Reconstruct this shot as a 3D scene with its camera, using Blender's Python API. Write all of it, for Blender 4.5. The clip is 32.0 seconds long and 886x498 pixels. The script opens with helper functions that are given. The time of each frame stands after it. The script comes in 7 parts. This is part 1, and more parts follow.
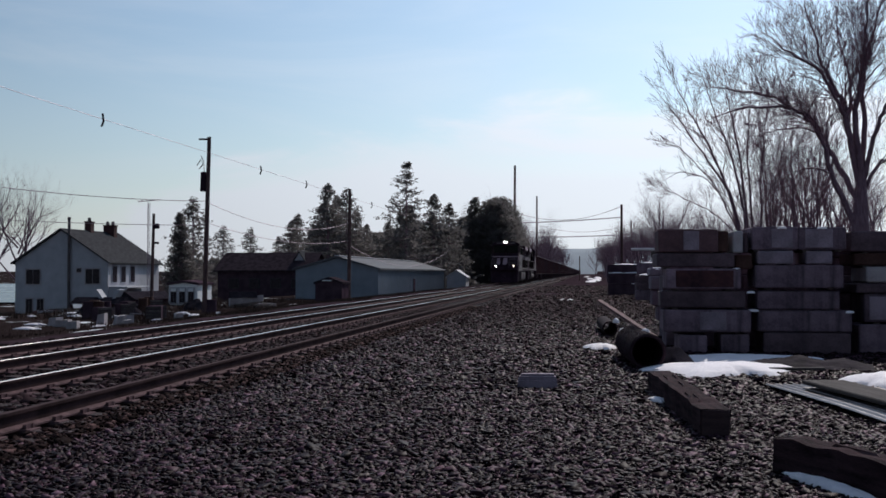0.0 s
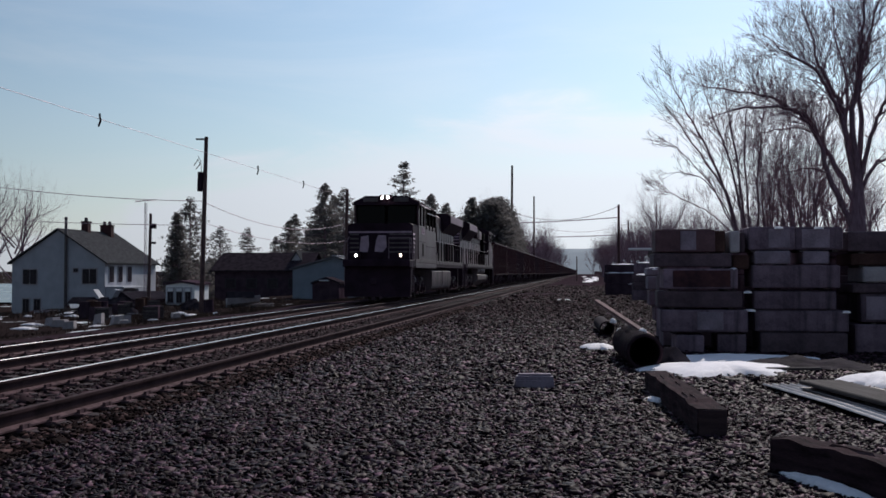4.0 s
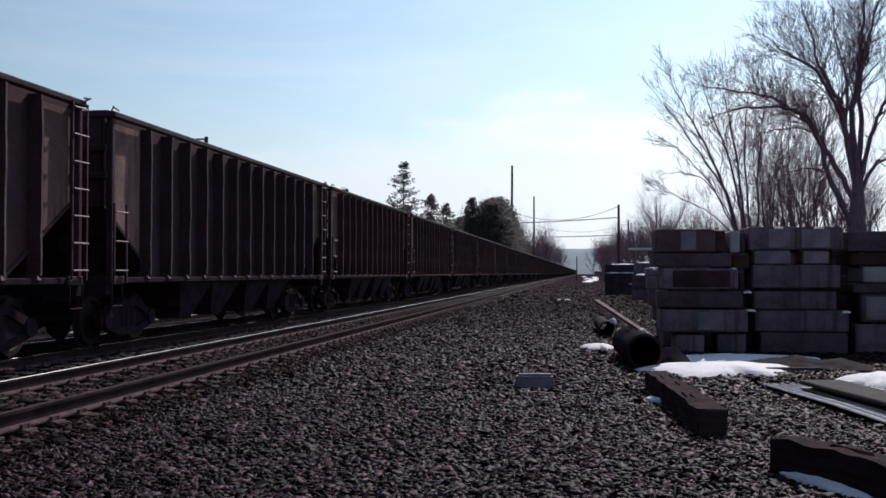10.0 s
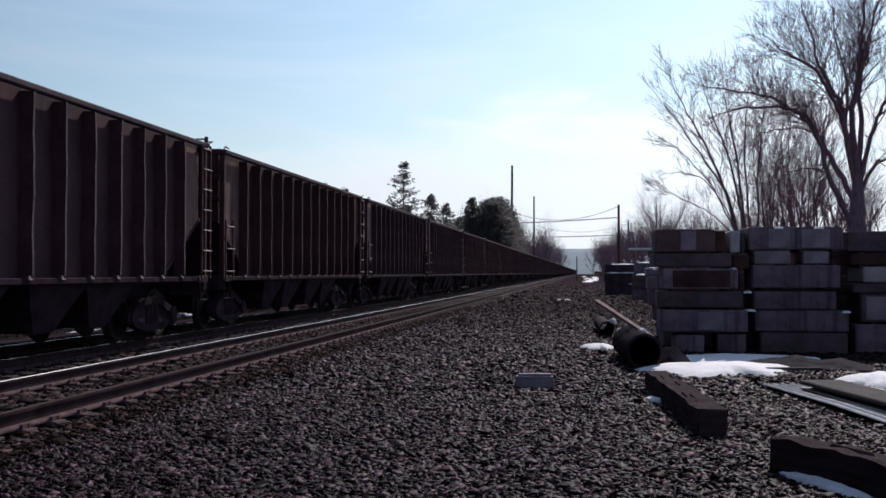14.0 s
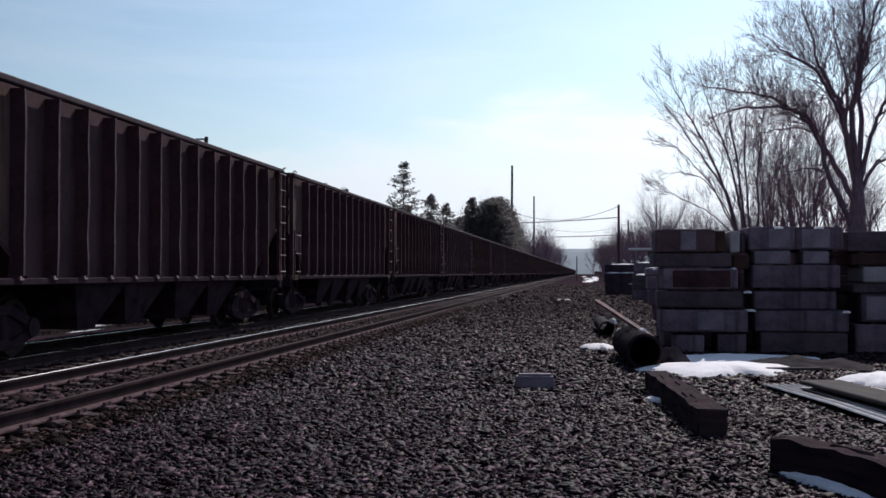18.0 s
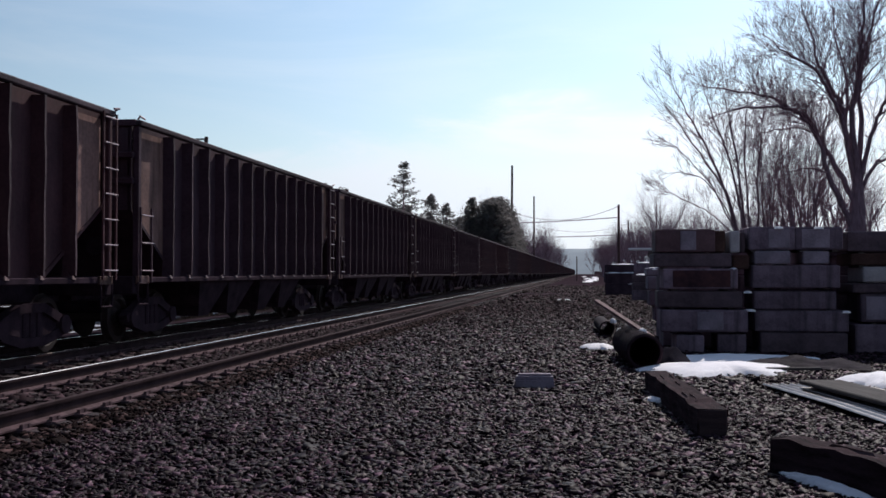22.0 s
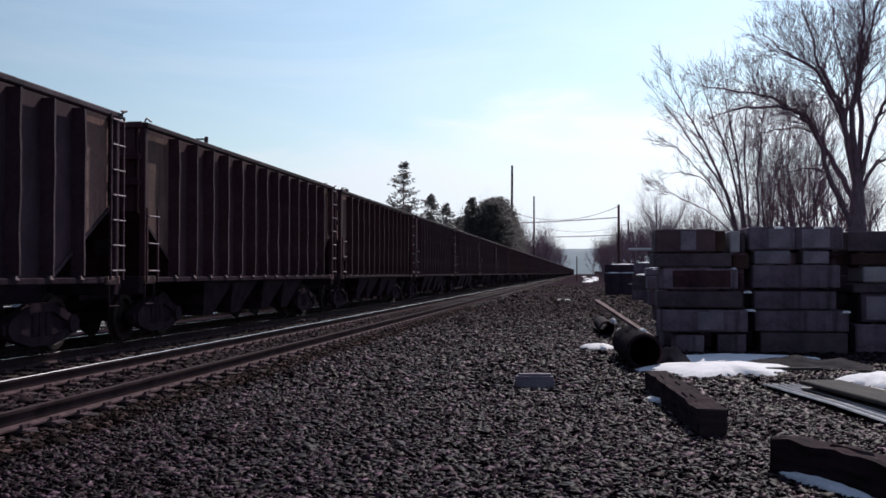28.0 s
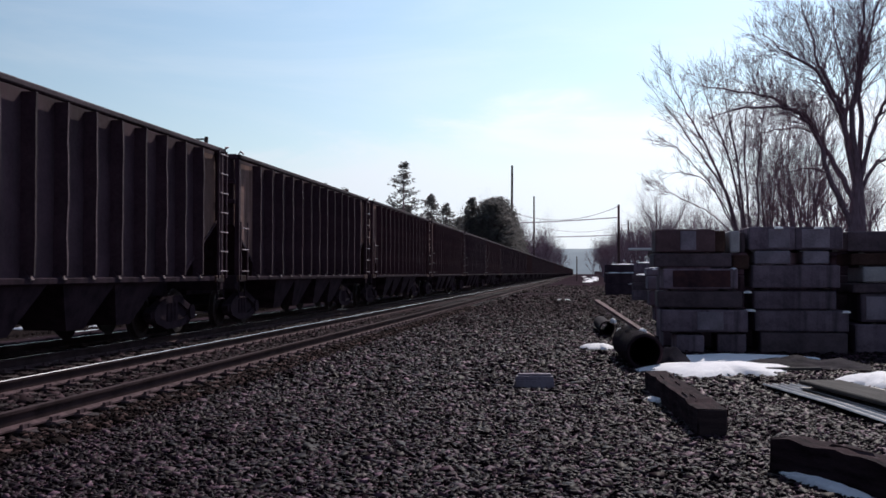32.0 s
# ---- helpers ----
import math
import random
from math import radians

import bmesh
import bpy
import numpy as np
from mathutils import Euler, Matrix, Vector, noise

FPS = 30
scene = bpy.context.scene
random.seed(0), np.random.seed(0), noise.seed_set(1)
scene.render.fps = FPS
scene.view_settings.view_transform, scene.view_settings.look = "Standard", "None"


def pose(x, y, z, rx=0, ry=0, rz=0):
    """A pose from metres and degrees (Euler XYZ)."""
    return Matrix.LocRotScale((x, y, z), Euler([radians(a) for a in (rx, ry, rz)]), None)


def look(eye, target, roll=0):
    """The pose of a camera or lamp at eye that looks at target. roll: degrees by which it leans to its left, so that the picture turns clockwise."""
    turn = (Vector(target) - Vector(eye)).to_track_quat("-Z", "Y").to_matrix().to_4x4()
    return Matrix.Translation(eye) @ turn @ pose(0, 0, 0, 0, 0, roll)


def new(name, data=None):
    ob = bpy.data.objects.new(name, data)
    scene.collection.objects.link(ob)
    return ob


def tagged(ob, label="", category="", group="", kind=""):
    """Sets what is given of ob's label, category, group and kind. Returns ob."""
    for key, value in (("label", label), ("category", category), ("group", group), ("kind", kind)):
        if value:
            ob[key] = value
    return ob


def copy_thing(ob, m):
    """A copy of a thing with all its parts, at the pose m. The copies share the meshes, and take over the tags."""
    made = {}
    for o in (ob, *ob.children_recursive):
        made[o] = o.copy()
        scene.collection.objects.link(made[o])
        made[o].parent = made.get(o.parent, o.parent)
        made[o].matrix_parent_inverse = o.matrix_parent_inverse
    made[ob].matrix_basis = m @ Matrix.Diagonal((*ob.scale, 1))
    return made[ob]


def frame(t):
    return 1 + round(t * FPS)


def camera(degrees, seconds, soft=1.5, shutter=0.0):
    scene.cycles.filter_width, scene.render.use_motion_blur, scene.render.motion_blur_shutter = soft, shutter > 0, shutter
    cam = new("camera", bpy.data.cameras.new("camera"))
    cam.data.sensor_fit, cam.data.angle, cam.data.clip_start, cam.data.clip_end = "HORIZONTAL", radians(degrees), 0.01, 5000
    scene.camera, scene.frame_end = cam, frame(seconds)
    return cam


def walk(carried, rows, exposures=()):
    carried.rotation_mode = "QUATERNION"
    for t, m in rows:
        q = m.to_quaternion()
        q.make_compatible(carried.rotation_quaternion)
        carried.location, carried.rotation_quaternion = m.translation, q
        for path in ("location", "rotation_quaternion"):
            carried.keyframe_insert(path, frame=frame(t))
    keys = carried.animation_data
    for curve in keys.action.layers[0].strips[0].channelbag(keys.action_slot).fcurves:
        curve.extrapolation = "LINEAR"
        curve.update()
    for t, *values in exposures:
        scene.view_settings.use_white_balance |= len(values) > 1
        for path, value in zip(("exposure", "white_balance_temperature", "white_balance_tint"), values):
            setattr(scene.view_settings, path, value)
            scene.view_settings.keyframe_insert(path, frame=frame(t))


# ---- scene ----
cam = camera(45.93, 32.0, soft=1.6)
EYE = (0.0, 0.0, 1.43)
walk(cam, [(t, pose(*EYE, 91.316, 0, 7.665 + a)) for t, a in
           ((0.0, 0.155), (0.5, 0.10), (1.0, 0.048), (1.5, 0.0), (2.0, 0.0), (17.0, 0.0), (32.0, 0.0))],
     exposures=[(t, e, 6350, 12) for t, e in ((0.0, -0.13), (3.5, -0.13), (6.0, -0.07), (8.0, 0.03), (10.0, 0.09), (32.0, 0.09))])

# ---- world and light ----
SUN_EL, SUN_AZ = 39.0, 16.0
world = bpy.data.worlds.new("sky")
scene.world = world
world.use_nodes = True
wn, wl = world.node_tree.nodes, world.node_tree.links
wn.clear()
w_out = wn.new("ShaderNodeOutputWorld")
w_bg = wn.new("ShaderNodeBackground")
w_sky = wn.new("ShaderNodeTexSky")
w_sky.sky_type, w_sky.sun_disc = "NISHITA", False
w_sky.sun_elevation, w_sky.sun_rotation = radians(SUN_EL), radians(SUN_AZ)
w_sky.air_density, w_sky.dust_density, w_sky.ozone_density = 1.0, 0.5, 1.0
w_geo = wn.new("ShaderNodeTexCoord")


def w_math(op, a, b=0.0, c=0.0):
    q = wn.new("ShaderNodeMath")
    q.operation, q.use_clamp = op, False
    for i, v in enumerate((a, b, c)):
        if hasattr(v, "is_linked"):
            wl.new(v, q.inputs[i])
        else:
            q.inputs[i].default_value = v
    return q.outputs[0]


w_map = wn.new("ShaderNodeMapping")
w_map.inputs["Rotation"].default_value = (0.0, radians(5), radians(20))
w_map.inputs["Scale"].default_value = (1.3, 1.3, 8.0)
wl.new(w_geo.outputs["Generated"], w_map.inputs["Vector"])
w_noise = wn.new("ShaderNodeTexNoise")
w_noise.inputs["Scale"].default_value = 1.7
w_noise.inputs["Detail"].default_value = 8.0
w_noise.inputs["Roughness"].default_value = 0.58
w_noise.inputs["Distortion"].default_value = 0.7
wl.new(w_map.outputs["Vector"], w_noise.inputs["Vector"])
w_ramp = wn.new("ShaderNodeMapRange")
w_ramp.interpolation_type = "SMOOTHSTEP"
w_ramp.inputs["From Min"].default_value, w_ramp.inputs["From Max"].default_value = 0.40, 0.70
w_ramp.inputs["To Max"].default_value = 0.95
wl.new(w_noise.outputs["Fac"], w_ramp.inputs["Value"])
# thin haze that thickens to the horizon, and the bright aureole round the sun
w_sep = wn.new("ShaderNodeSeparateXYZ")
wl.new(w_geo.outputs["Generated"], w_sep.inputs[0])
w_low = w_math("POWER", 2.718, w_math("MULTIPLY", w_math("MAXIMUM", w_sep.outputs["Z"], 0.0), -9.0))
w_haze = w_math("MULTIPLY", w_low, 0.75)
w_dot = wn.new("ShaderNodeVectorMath")
w_dot.operation = "DOT_PRODUCT"
_az, _el = radians(SUN_AZ), radians(SUN_EL)
SUN_DIR = Vector((math.sin(_az) * math.cos(_el), math.cos(_az) * math.cos(_el), math.sin(_el)))
w_dot.inputs[1].default_value = SUN_DIR
wl.new(w_geo.outputs["Generated"], w_dot.inputs[0])
w_aur = w_math("POWER", w_math("MAXIMUM", w_dot.outputs["Value"], 0.0), 3.0)
w_lit = w_math("MULTIPLY_ADD", w_aur, 0.54, 0.23)


def w_step(value, lo, hi, top):
    q = wn.new("ShaderNodeMapRange")
    q.interpolation_type = "SMOOTHSTEP"
    q.inputs["From Min"].default_value, q.inputs["From Max"].default_value, q.inputs["To Max"].default_value = lo, hi, top
    wl.new(value, q.inputs["Value"])
    return q.outputs["Result"]


# a bank of thin cloud whose upper edge climbs towards the sun's side
w_edge = w_math("ADD", w_step(w_sep.outputs["X"], -0.46, -0.30, 0.075), w_step(w_sep.outputs["X"], -0.34, 0.0, 0.045))
w_rise = w_math("SUBTRACT", w_math("ADD", w_edge, 0.045), w_sep.outputs["Z"])
w_bank = w_step(w_math("MULTIPLY_ADD", w_math("SUBTRACT", w_noise.outputs["Fac"], 0.5), 0.16, w_rise), -0.012, 0.03, 0.72)
w_wisp = w_math("MULTIPLY", w_ramp.outputs["Result"], 0.2)
w_off = w_math("MULTIPLY", w_math("ADD", w_math("SUBTRACT", w_sep.outputs["Z"], 0.108), w_math("MULTIPLY", w_math("SUBTRACT", w_noise.outputs["Fac"], 0.5), 0.07)), 62.0)
w_gap = w_math("POWER", 2.718, w_math("MULTIPLY", w_math("MULTIPLY", w_off, w_off), -1.0))
w_thin = w_math("MULTIPLY_ADD", w_math("MULTIPLY", w_gap, w_step(w_sep.outputs["X"], -0.2, -0.05, 1.0)), -0.5, 1.0)
w_band = w_math("MULTIPLY", w_math("MULTIPLY", w_bank, w_thin), w_math("MULTIPLY_ADD", w_ramp.outputs["Result"], 0.6, 0.68))
w_fac = w_math("MINIMUM", w_math("ADD", w_math("MAXIMUM", w_band, w_wisp), w_haze), 0.92)
w_white = wn.new("ShaderNodeVectorMath")
w_white.operation = "SCALE"
w_white.inputs[0].default_value = (11.2, 11.9, 12.8)
wl.new(w_lit, w_white.inputs["Scale"])
w_air = wn.new("ShaderNodeVectorMath")
w_air.operation = "SCALE"
wl.new(w_sky.outputs["Color"], w_air.inputs[0])
wl.new(w_math("MULTIPLY_ADD", w_aur, 0.58, 0.36), w_air.inputs["Scale"])
w_mix = wn.new("ShaderNodeMix")
w_mix.data_type = "RGBA"
wl.new(w_fac, w_mix.inputs[0])
w_tone = wn.new("ShaderNodeVectorMath")
w_tone.operation = "MULTIPLY"
w_tone.inputs[1].default_value = (0.94, 1.03, 1.02)
wl.new(w_air.outputs[0], w_tone.inputs[0])
wl.new(w_tone.outputs[0], w_mix.inputs[6])
wl.new(w_white.outputs[0], w_mix.inputs[7])
wl.new(w_mix.outputs[2], w_bg.inputs["Color"])
wl.new(w_bg.outputs["Background"], w_out.inputs["Surface"])
w_bg.inputs["Strength"].default_value = 0.158

sun = new("sun", bpy.data.lights.new("sun", "SUN"))
sun.data.energy, sun.data.angle, sun.data.color = 3.3, radians(0.55), (1.0, 0.94, 0.86)
sun.matrix_world = look(SUN_DIR * 200, (0, 0, 0))

nrg = np.random.default_rng(11)


# ---- materials ----
def surface(name, a, b, rough=0.8, metal=0.0, scale=6.0, fine=60.0, bump=0.15, dist=0.02, rand=0.0, stretch=(1, 1, 1),
            island=0.0, power=1.0, mid=0.5, streak=None, streak_amount=0.0, spec=0.22, hue=(1.2, 0.92, 1.12), tint=(1, 1, 1)):
    """Two colours mixed by a coarse and a fine noise in object space, with relief."""
    m = bpy.data.materials.new(name)
    m.use_nodes = True
    n, l = m.node_tree.nodes, m.node_tree.links
    bs = n["Principled BSDF"]
    a, b = (tuple(v * k for v, k in zip(q, hue)) for q in (a, b))
    bs.inputs["Metallic"].default_value = metal
    bs.inputs["Specular IOR Level"].default_value = spec
    bs.inputs["Specular Tint"].default_value = (*tint, 1)
    tc = n.new("ShaderNodeTexCoord")
    mp = n.new("ShaderNodeMapping")
    mp.inputs["Scale"].default_value = stretch
    l.new(tc.outputs["Object"], mp.inputs["Vector"])
    n1, n2 = n.new("ShaderNodeTexNoise"), n.new("ShaderNodeTexNoise")
    n1.inputs["Scale"].default_value, n2.inputs["Scale"].default_value = scale, fine
    n1.inputs["Detail"].default_value, n2.inputs["Detail"].default_value = 6, 4
    for q in (n1, n2):
        l.new(mp.outputs["Vector"], q.inputs["Vector"])
    ad = n.new("ShaderNodeMath")
    ad.operation = "MULTIPLY_ADD"
    ad.inputs[1].default_value = 0.45
    l.new(n2.outputs["Fac"], ad.inputs[0])
    l.new(n1.outputs["Fac"], ad.inputs[2])
    rp = n.new("ShaderNodeMapRange")
    rp.inputs["From Min"].default_value, rp.inputs["From Max"].default_value = mid + 0.02, mid + 0.42
    l.new(ad.outputs[0], rp.inputs["Value"])
    mx = n.new("ShaderNodeMix")
    mx.data_type = "RGBA"
    mx.inputs[6].default_value, mx.inputs[7].default_value = (*a, 1), (*b, 1)
    l.new(rp.outputs["Result"], mx.inputs[0])
    col = mx.outputs[2]
    if streak:
        mp2 = n.new("ShaderNodeMapping")
        mp2.inputs["Scale"].default_value = (3.0, 3.0, 0.22)
        l.new(tc.outputs["Object"], mp2.inputs["Vector"])
        n3 = n.new("ShaderNodeTexNoise")
        n3.inputs["Scale"].default_value, n3.inputs["Detail"].default_value = 2.2, 5
        l.new(mp2.outputs["Vector"], n3.inputs["Vector"])
        r3 = n.new("ShaderNodeMapRange")
        r3.inputs["From Min"].default_value, r3.inputs["From Max"].default_value = 0.5, 0.75
        r3.inputs["To Max"].default_value = streak_amount
        l.new(n3.outputs["Fac"], r3.inputs["Value"])
        m3 = n.new("ShaderNodeMix")
        m3.data_type = "RGBA"
        m3.inputs[7].default_value = (*streak, 1)
        l.new(r3.outputs["Result"], m3.inputs[0])
        l.new(col, m3.inputs[6])
        col = m3.outputs[2]
    if rand or island:
        src = n.new("ShaderNodeObjectInfo").outputs["Random"] if rand else n.new("ShaderNodeNewGeometry").outputs["Random Per Island"]
        r4 = n.new("ShaderNodeMapRange")
        amt = rand or island
        r4.inputs["To Min"].default_value, r4.inputs["To Max"].default_value = 1 - min(amt, 0.65), 1 + amt
        pw = n.new("ShaderNodeMath")
        pw.operation = "POWER"
        pw.inputs[1].default_value = power
        l.new(src, pw.inputs[0])
        l.new(pw.outputs[0], r4.inputs["Value"])
        hs = n.new("ShaderNodeHueSaturation")
        l.new(r4.outputs["Result"], hs.inputs["Value"])
        l.new(col, hs.inputs["Color"])
        col = hs.outputs["Color"]
    l.new(col, bs.inputs["Base Color"])
    rr = n.new("ShaderNodeMapRange")
    rr.inputs["To Min"].default_value, rr.inputs["To Max"].default_value = max(rough - 0.12, 0.03), min(rough + 0.12, 1)
    l.new(n1.outputs["Fac"], rr.inputs["Value"])
    l.new(rr.outputs["Result"], bs.inputs["Roughness"])
    if bump:
        bp = n.new("ShaderNodeBump")
        bp.inputs["Strength"].default_value, bp.inputs["Distance"].default_value = bump, dist
        l.new(ad.outputs[0], bp.inputs["Height"])
        l.new(bp.outputs["Normal"], bs.inputs["Normal"])
    return m


def glow(name, colour, strength):
    m = bpy.data.materials.new(name)
    m.use_nodes = True
    bs = m.node_tree.nodes["Principled BSDF"]
    bs.inputs["Base Color"].default_value = (*colour, 1)
    bs.inputs["Emission Color"].default_value = (*colour, 1)
    bs.inputs["Emission Strength"].default_value = strength
    return m


def glass(name, colour=(0.007, 0.008, 0.009), rough=0.05):
    m = bpy.data.materials.new(name)
    m.use_nodes = True
    bs = m.node_tree.nodes["Principled BSDF"]
    bs.inputs["Base Color"].default_value = (*colour, 1)
    bs.inputs["Roughness"].default_value = rough
    bs.inputs["Specular IOR Level"].default_value = 0.04
    return m


M_BALLAST = surface("ballast_dirt", (0.0208, 0.01924, 0.01885), (0.0468, 0.0429, 0.0416), 0.95, scale=1.3, fine=26, bump=0.9, dist=0.04, spec=0.0, hue=(1.22, 0.88, 1.12))
M_STONE = surface("ballast_stone", (0.0126, 0.0113, 0.0112), (0.0258, 0.0231, 0.0228), 0.55, scale=9, fine=70, bump=0.35, dist=0.006, island=4.2, power=5.0, spec=0.05, hue=(1.34, 0.8, 1.13), tint=(1, 0.8, 0.88))
M_RAIL = surface("rail_steel", (0.0196, 0.0154, 0.014), (0.049, 0.0392, 0.035), 0.9, 0.0, spec=0.03, scale=3, fine=50, bump=0.1, dist=0.004)
M_RAILTOP = surface("rail_running_surface", (0.42, 0.41, 0.40), (0.55, 0.54, 0.53), 0.22, 1.0, scale=4, fine=90, bump=0.03, dist=0.001, stretch=(6, 0.4, 6), hue=(1.08, 0.97, 0.95))
M_RAILDULL = surface("dull_rail_head", (0.035, 0.029, 0.026), (0.065, 0.056, 0.051), 0.85, 0.0, spec=0.04, scale=4, fine=90, bump=0.03, dist=0.001, stretch=(6, 0.4, 6))
M_DIRT = surface("brown_fouled_grit", (0.0182, 0.01404, 0.013), (0.0468, 0.03445, 0.0312), 0.9, scale=9, fine=70, bump=0.3, dist=0.006, island=2.0, power=4.0, spec=0.02, hue=(1.16, 0.94, 1.02))
M_TIE = surface("tie_timber", (0.0175, 0.01435, 0.01365), (0.0455, 0.03675, 0.03238), 0.9, scale=4, fine=45, bump=0.7, dist=0.012, rand=0.3, stretch=(0.5, 3, 3))
M_PLATE = surface("tie_plate_steel", (0.0475, 0.0375, 0.03375), (0.1063, 0.08625, 0.0775), 0.85, 0.0, scale=8, fine=60, bump=0.2, dist=0.004, spec=0.05)
M_SNOW = surface("old_snow", (0.68, 0.7, 0.74), (0.86, 0.87, 0.88), 0.75, scale=3, fine=25, bump=0.6, dist=0.03, mid=0.35, hue=(1.04, 0.97, 1.0))
M_SNOWWHITE = surface("bright_white_plastic", (0.7, 0.71, 0.73), (0.82, 0.83, 0.84), 0.5, bump=0.0, hue=(1, 1, 1))
M_BLACK = surface("car_black", (0.03024, 0.02419, 0.02722), (0.06854, 0.05544, 0.06149), 0.7, scale=1.2, fine=18, bump=0.12, dist=0.01, streak=(0.075, 0.058, 0.065), streak_amount=0.5, spec=0.10, hue=(1.28, 0.9, 1.1), tint=(1, 0.64, 0.78))
M_BROWN = surface("car_brown", (0.03694, 0.02576, 0.02547), (0.08165, 0.05638, 0.05249), 0.7, scale=1.2, fine=18, bump=0.12, dist=0.01, streak=(0.09, 0.064, 0.06), streak_amount=0.5, spec=0.10, hue=(1.25, 0.88, 1.2), tint=(1, 0.7, 0.85))
M_OXIDE = surface("car_oxide_red", (0.03694, 0.02333, 0.02236), (0.07582, 0.04666, 0.0418), 0.7, scale=1.1, fine=18, bump=0.12, dist=0.01, streak=(0.10, 0.066, 0.06), streak_amount=0.5, spec=0.10, hue=(1.2, 0.9, 1.2), tint=(1, 0.7, 0.85))
M_RUST = surface("car_rusty_tan", (0.035, 0.023, 0.017), (0.085, 0.06, 0.044), 0.75, scale=1.5, fine=20, bump=0.15, dist=0.01, streak=(0.06, 0.035, 0.025), streak_amount=0.6, spec=0.08)
M_UNDER = surface("running_gear_grime", (0.01775, 0.01529, 0.01665), (0.04095, 0.03481, 0.03617), 0.9, scale=4, fine=40, bump=0.2, dist=0.01, spec=0.02, hue=(1.25, 0.9, 1.2))
M_WHEEL = surface("wheel_steel", (0.014, 0.011, 0.0095), (0.035, 0.027, 0.023), 0.75, 0.2, scale=5, fine=40, bump=0.1, dist=0.004)
M_COAL = surface("coal_lumps", (0.008, 0.008, 0.009), (0.03, 0.03, 0.032), 0.55, scale=5, fine=22, bump=1.0, dist=0.06)
M_LOCO = surface("loco_black_paint", (0.010, 0.0092, 0.0095), (0.042, 0.039, 0.039), 0.4, scale=0.8, fine=7, bump=0.05, dist=0.006, streak=(0.10, 0.086, 0.084), streak_amount=0.3, spec=0.42, hue=(1.35, 0.84, 1.16), tint=(1, 0.68, 0.75))
M_LOCOROOF = surface("loco_roof_grime", (0.013, 0.01105, 0.01235), (0.0312, 0.02665, 0.02925), 0.7, scale=1.5, fine=20, bump=0.1, dist=0.01, spec=0.1, hue=(1.3, 0.86, 1.25), tint=(1, 0.75, 0.9))
M_WING = surface("loco_sill_grey", (0.075, 0.071, 0.068), (0.14, 0.133, 0.127), 0.65, scale=1.5, fine=25, bump=0.06, dist=0.005, streak=(0.03, 0.026, 0.024), streak_amount=0.7, hue=(1.1, 0.96, 1.05))
M_WHITE = surface("faded_white_paint", (0.42, 0.41, 0.40), (0.62, 0.61, 0.6), 0.6, scale=4, fine=40, bump=0.04, dist=0.003)
M_DUST = surface("dusty_hood_paint", (0.022, 0.02, 0.02), (0.22, 0.204, 0.202), 0.45, scale=0.9, fine=5, bump=0.06, dist=0.006, streak=(0.02, 0.017, 0.017), streak_amount=0.6, spec=0.45, hue=(1.2, 0.92, 1.1), tint=(1, 0.8, 0.84))
M_DUSTA = surface("dusty_lead_hood_paint", (0.016, 0.0148, 0.015), (0.075, 0.069, 0.069), 0.48, scale=0.9, fine=5, bump=0.06, dist=0.006, streak=(0.16, 0.145, 0.142), streak_amount=0.45, spec=0.42, hue=(1.25, 0.9, 1.12), tint=(1, 0.76, 0.82))
M_AWNING = surface("awning_grey", (0.16, 0.152, 0.152), (0.256, 0.248, 0.248), 0.6, scale=1.5, fine=25, bump=0.04, dist=0.004)
M_NUMBER = surface("faded_number_paint", (0.26, 0.25, 0.25), (0.4, 0.39, 0.39), 0.7, scale=4, fine=40, bump=0.04, dist=0.003)
M_HANDRAIL = surface("handrail_paint", (0.13, 0.123, 0.118), (0.22, 0.21, 0.205), 0.45, 0.1, scale=8, fine=60, bump=0.03, dist=0.002)
# near-black for black parts; on grilles, latches and recesses it paints the shade
M_HOLE = surface("black_parts_and_recess_shade", (0.003, 0.003, 0.003), (0.007, 0.007, 0.007), 0.9, bump=0.0, spec=0.05)
M_STONE_B = surface("fouled_ballast", (0.01521, 0.01331, 0.01306), (0.03676, 0.03169, 0.03042), 0.8, scale=9, fine=70, bump=0.3, dist=0.006, island=1.2, power=2.0, spec=0.03, hue=(1.24, 0.87, 1.06))
# tan raised to give the end bays their sunlight, with real rust streaks
M_BAY = surface("tan_bay_paint_and_sun", (0.0935, 0.0714, 0.0561), (0.204, 0.153, 0.1122), 0.75, scale=1.4, fine=16, bump=0.12, dist=0.008, rand=0.55, streak=(0.045, 0.026, 0.018), streak_amount=0.75, spec=0.08)
# dusty post colour, lightened for the sun that the outer faces catch
M_RIB = surface("dusty_sunlit_post_edge", (0.038, 0.031, 0.031), (0.115, 0.097, 0.092), 0.7, scale=1.6, fine=12, bump=0.2, dist=0.01, rand=0.35, spec=0.12)
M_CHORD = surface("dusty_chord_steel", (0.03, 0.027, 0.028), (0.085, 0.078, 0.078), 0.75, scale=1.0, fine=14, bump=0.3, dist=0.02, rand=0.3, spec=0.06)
M_GLASS = glass("cab_glass")
M_LAMP = glow("headlight_glass", (1.0, 0.92, 0.86), 26.0)
M_LAMPDIM = glow("dim_lamp_glass", (1.0, 0.75, 0.65), 6.0)
M_RUNG = surface("worn_rung_steel", (0.16, 0.15, 0.14), (0.28, 0.26, 0.24), 0.5, 0.2, bump=0.0)
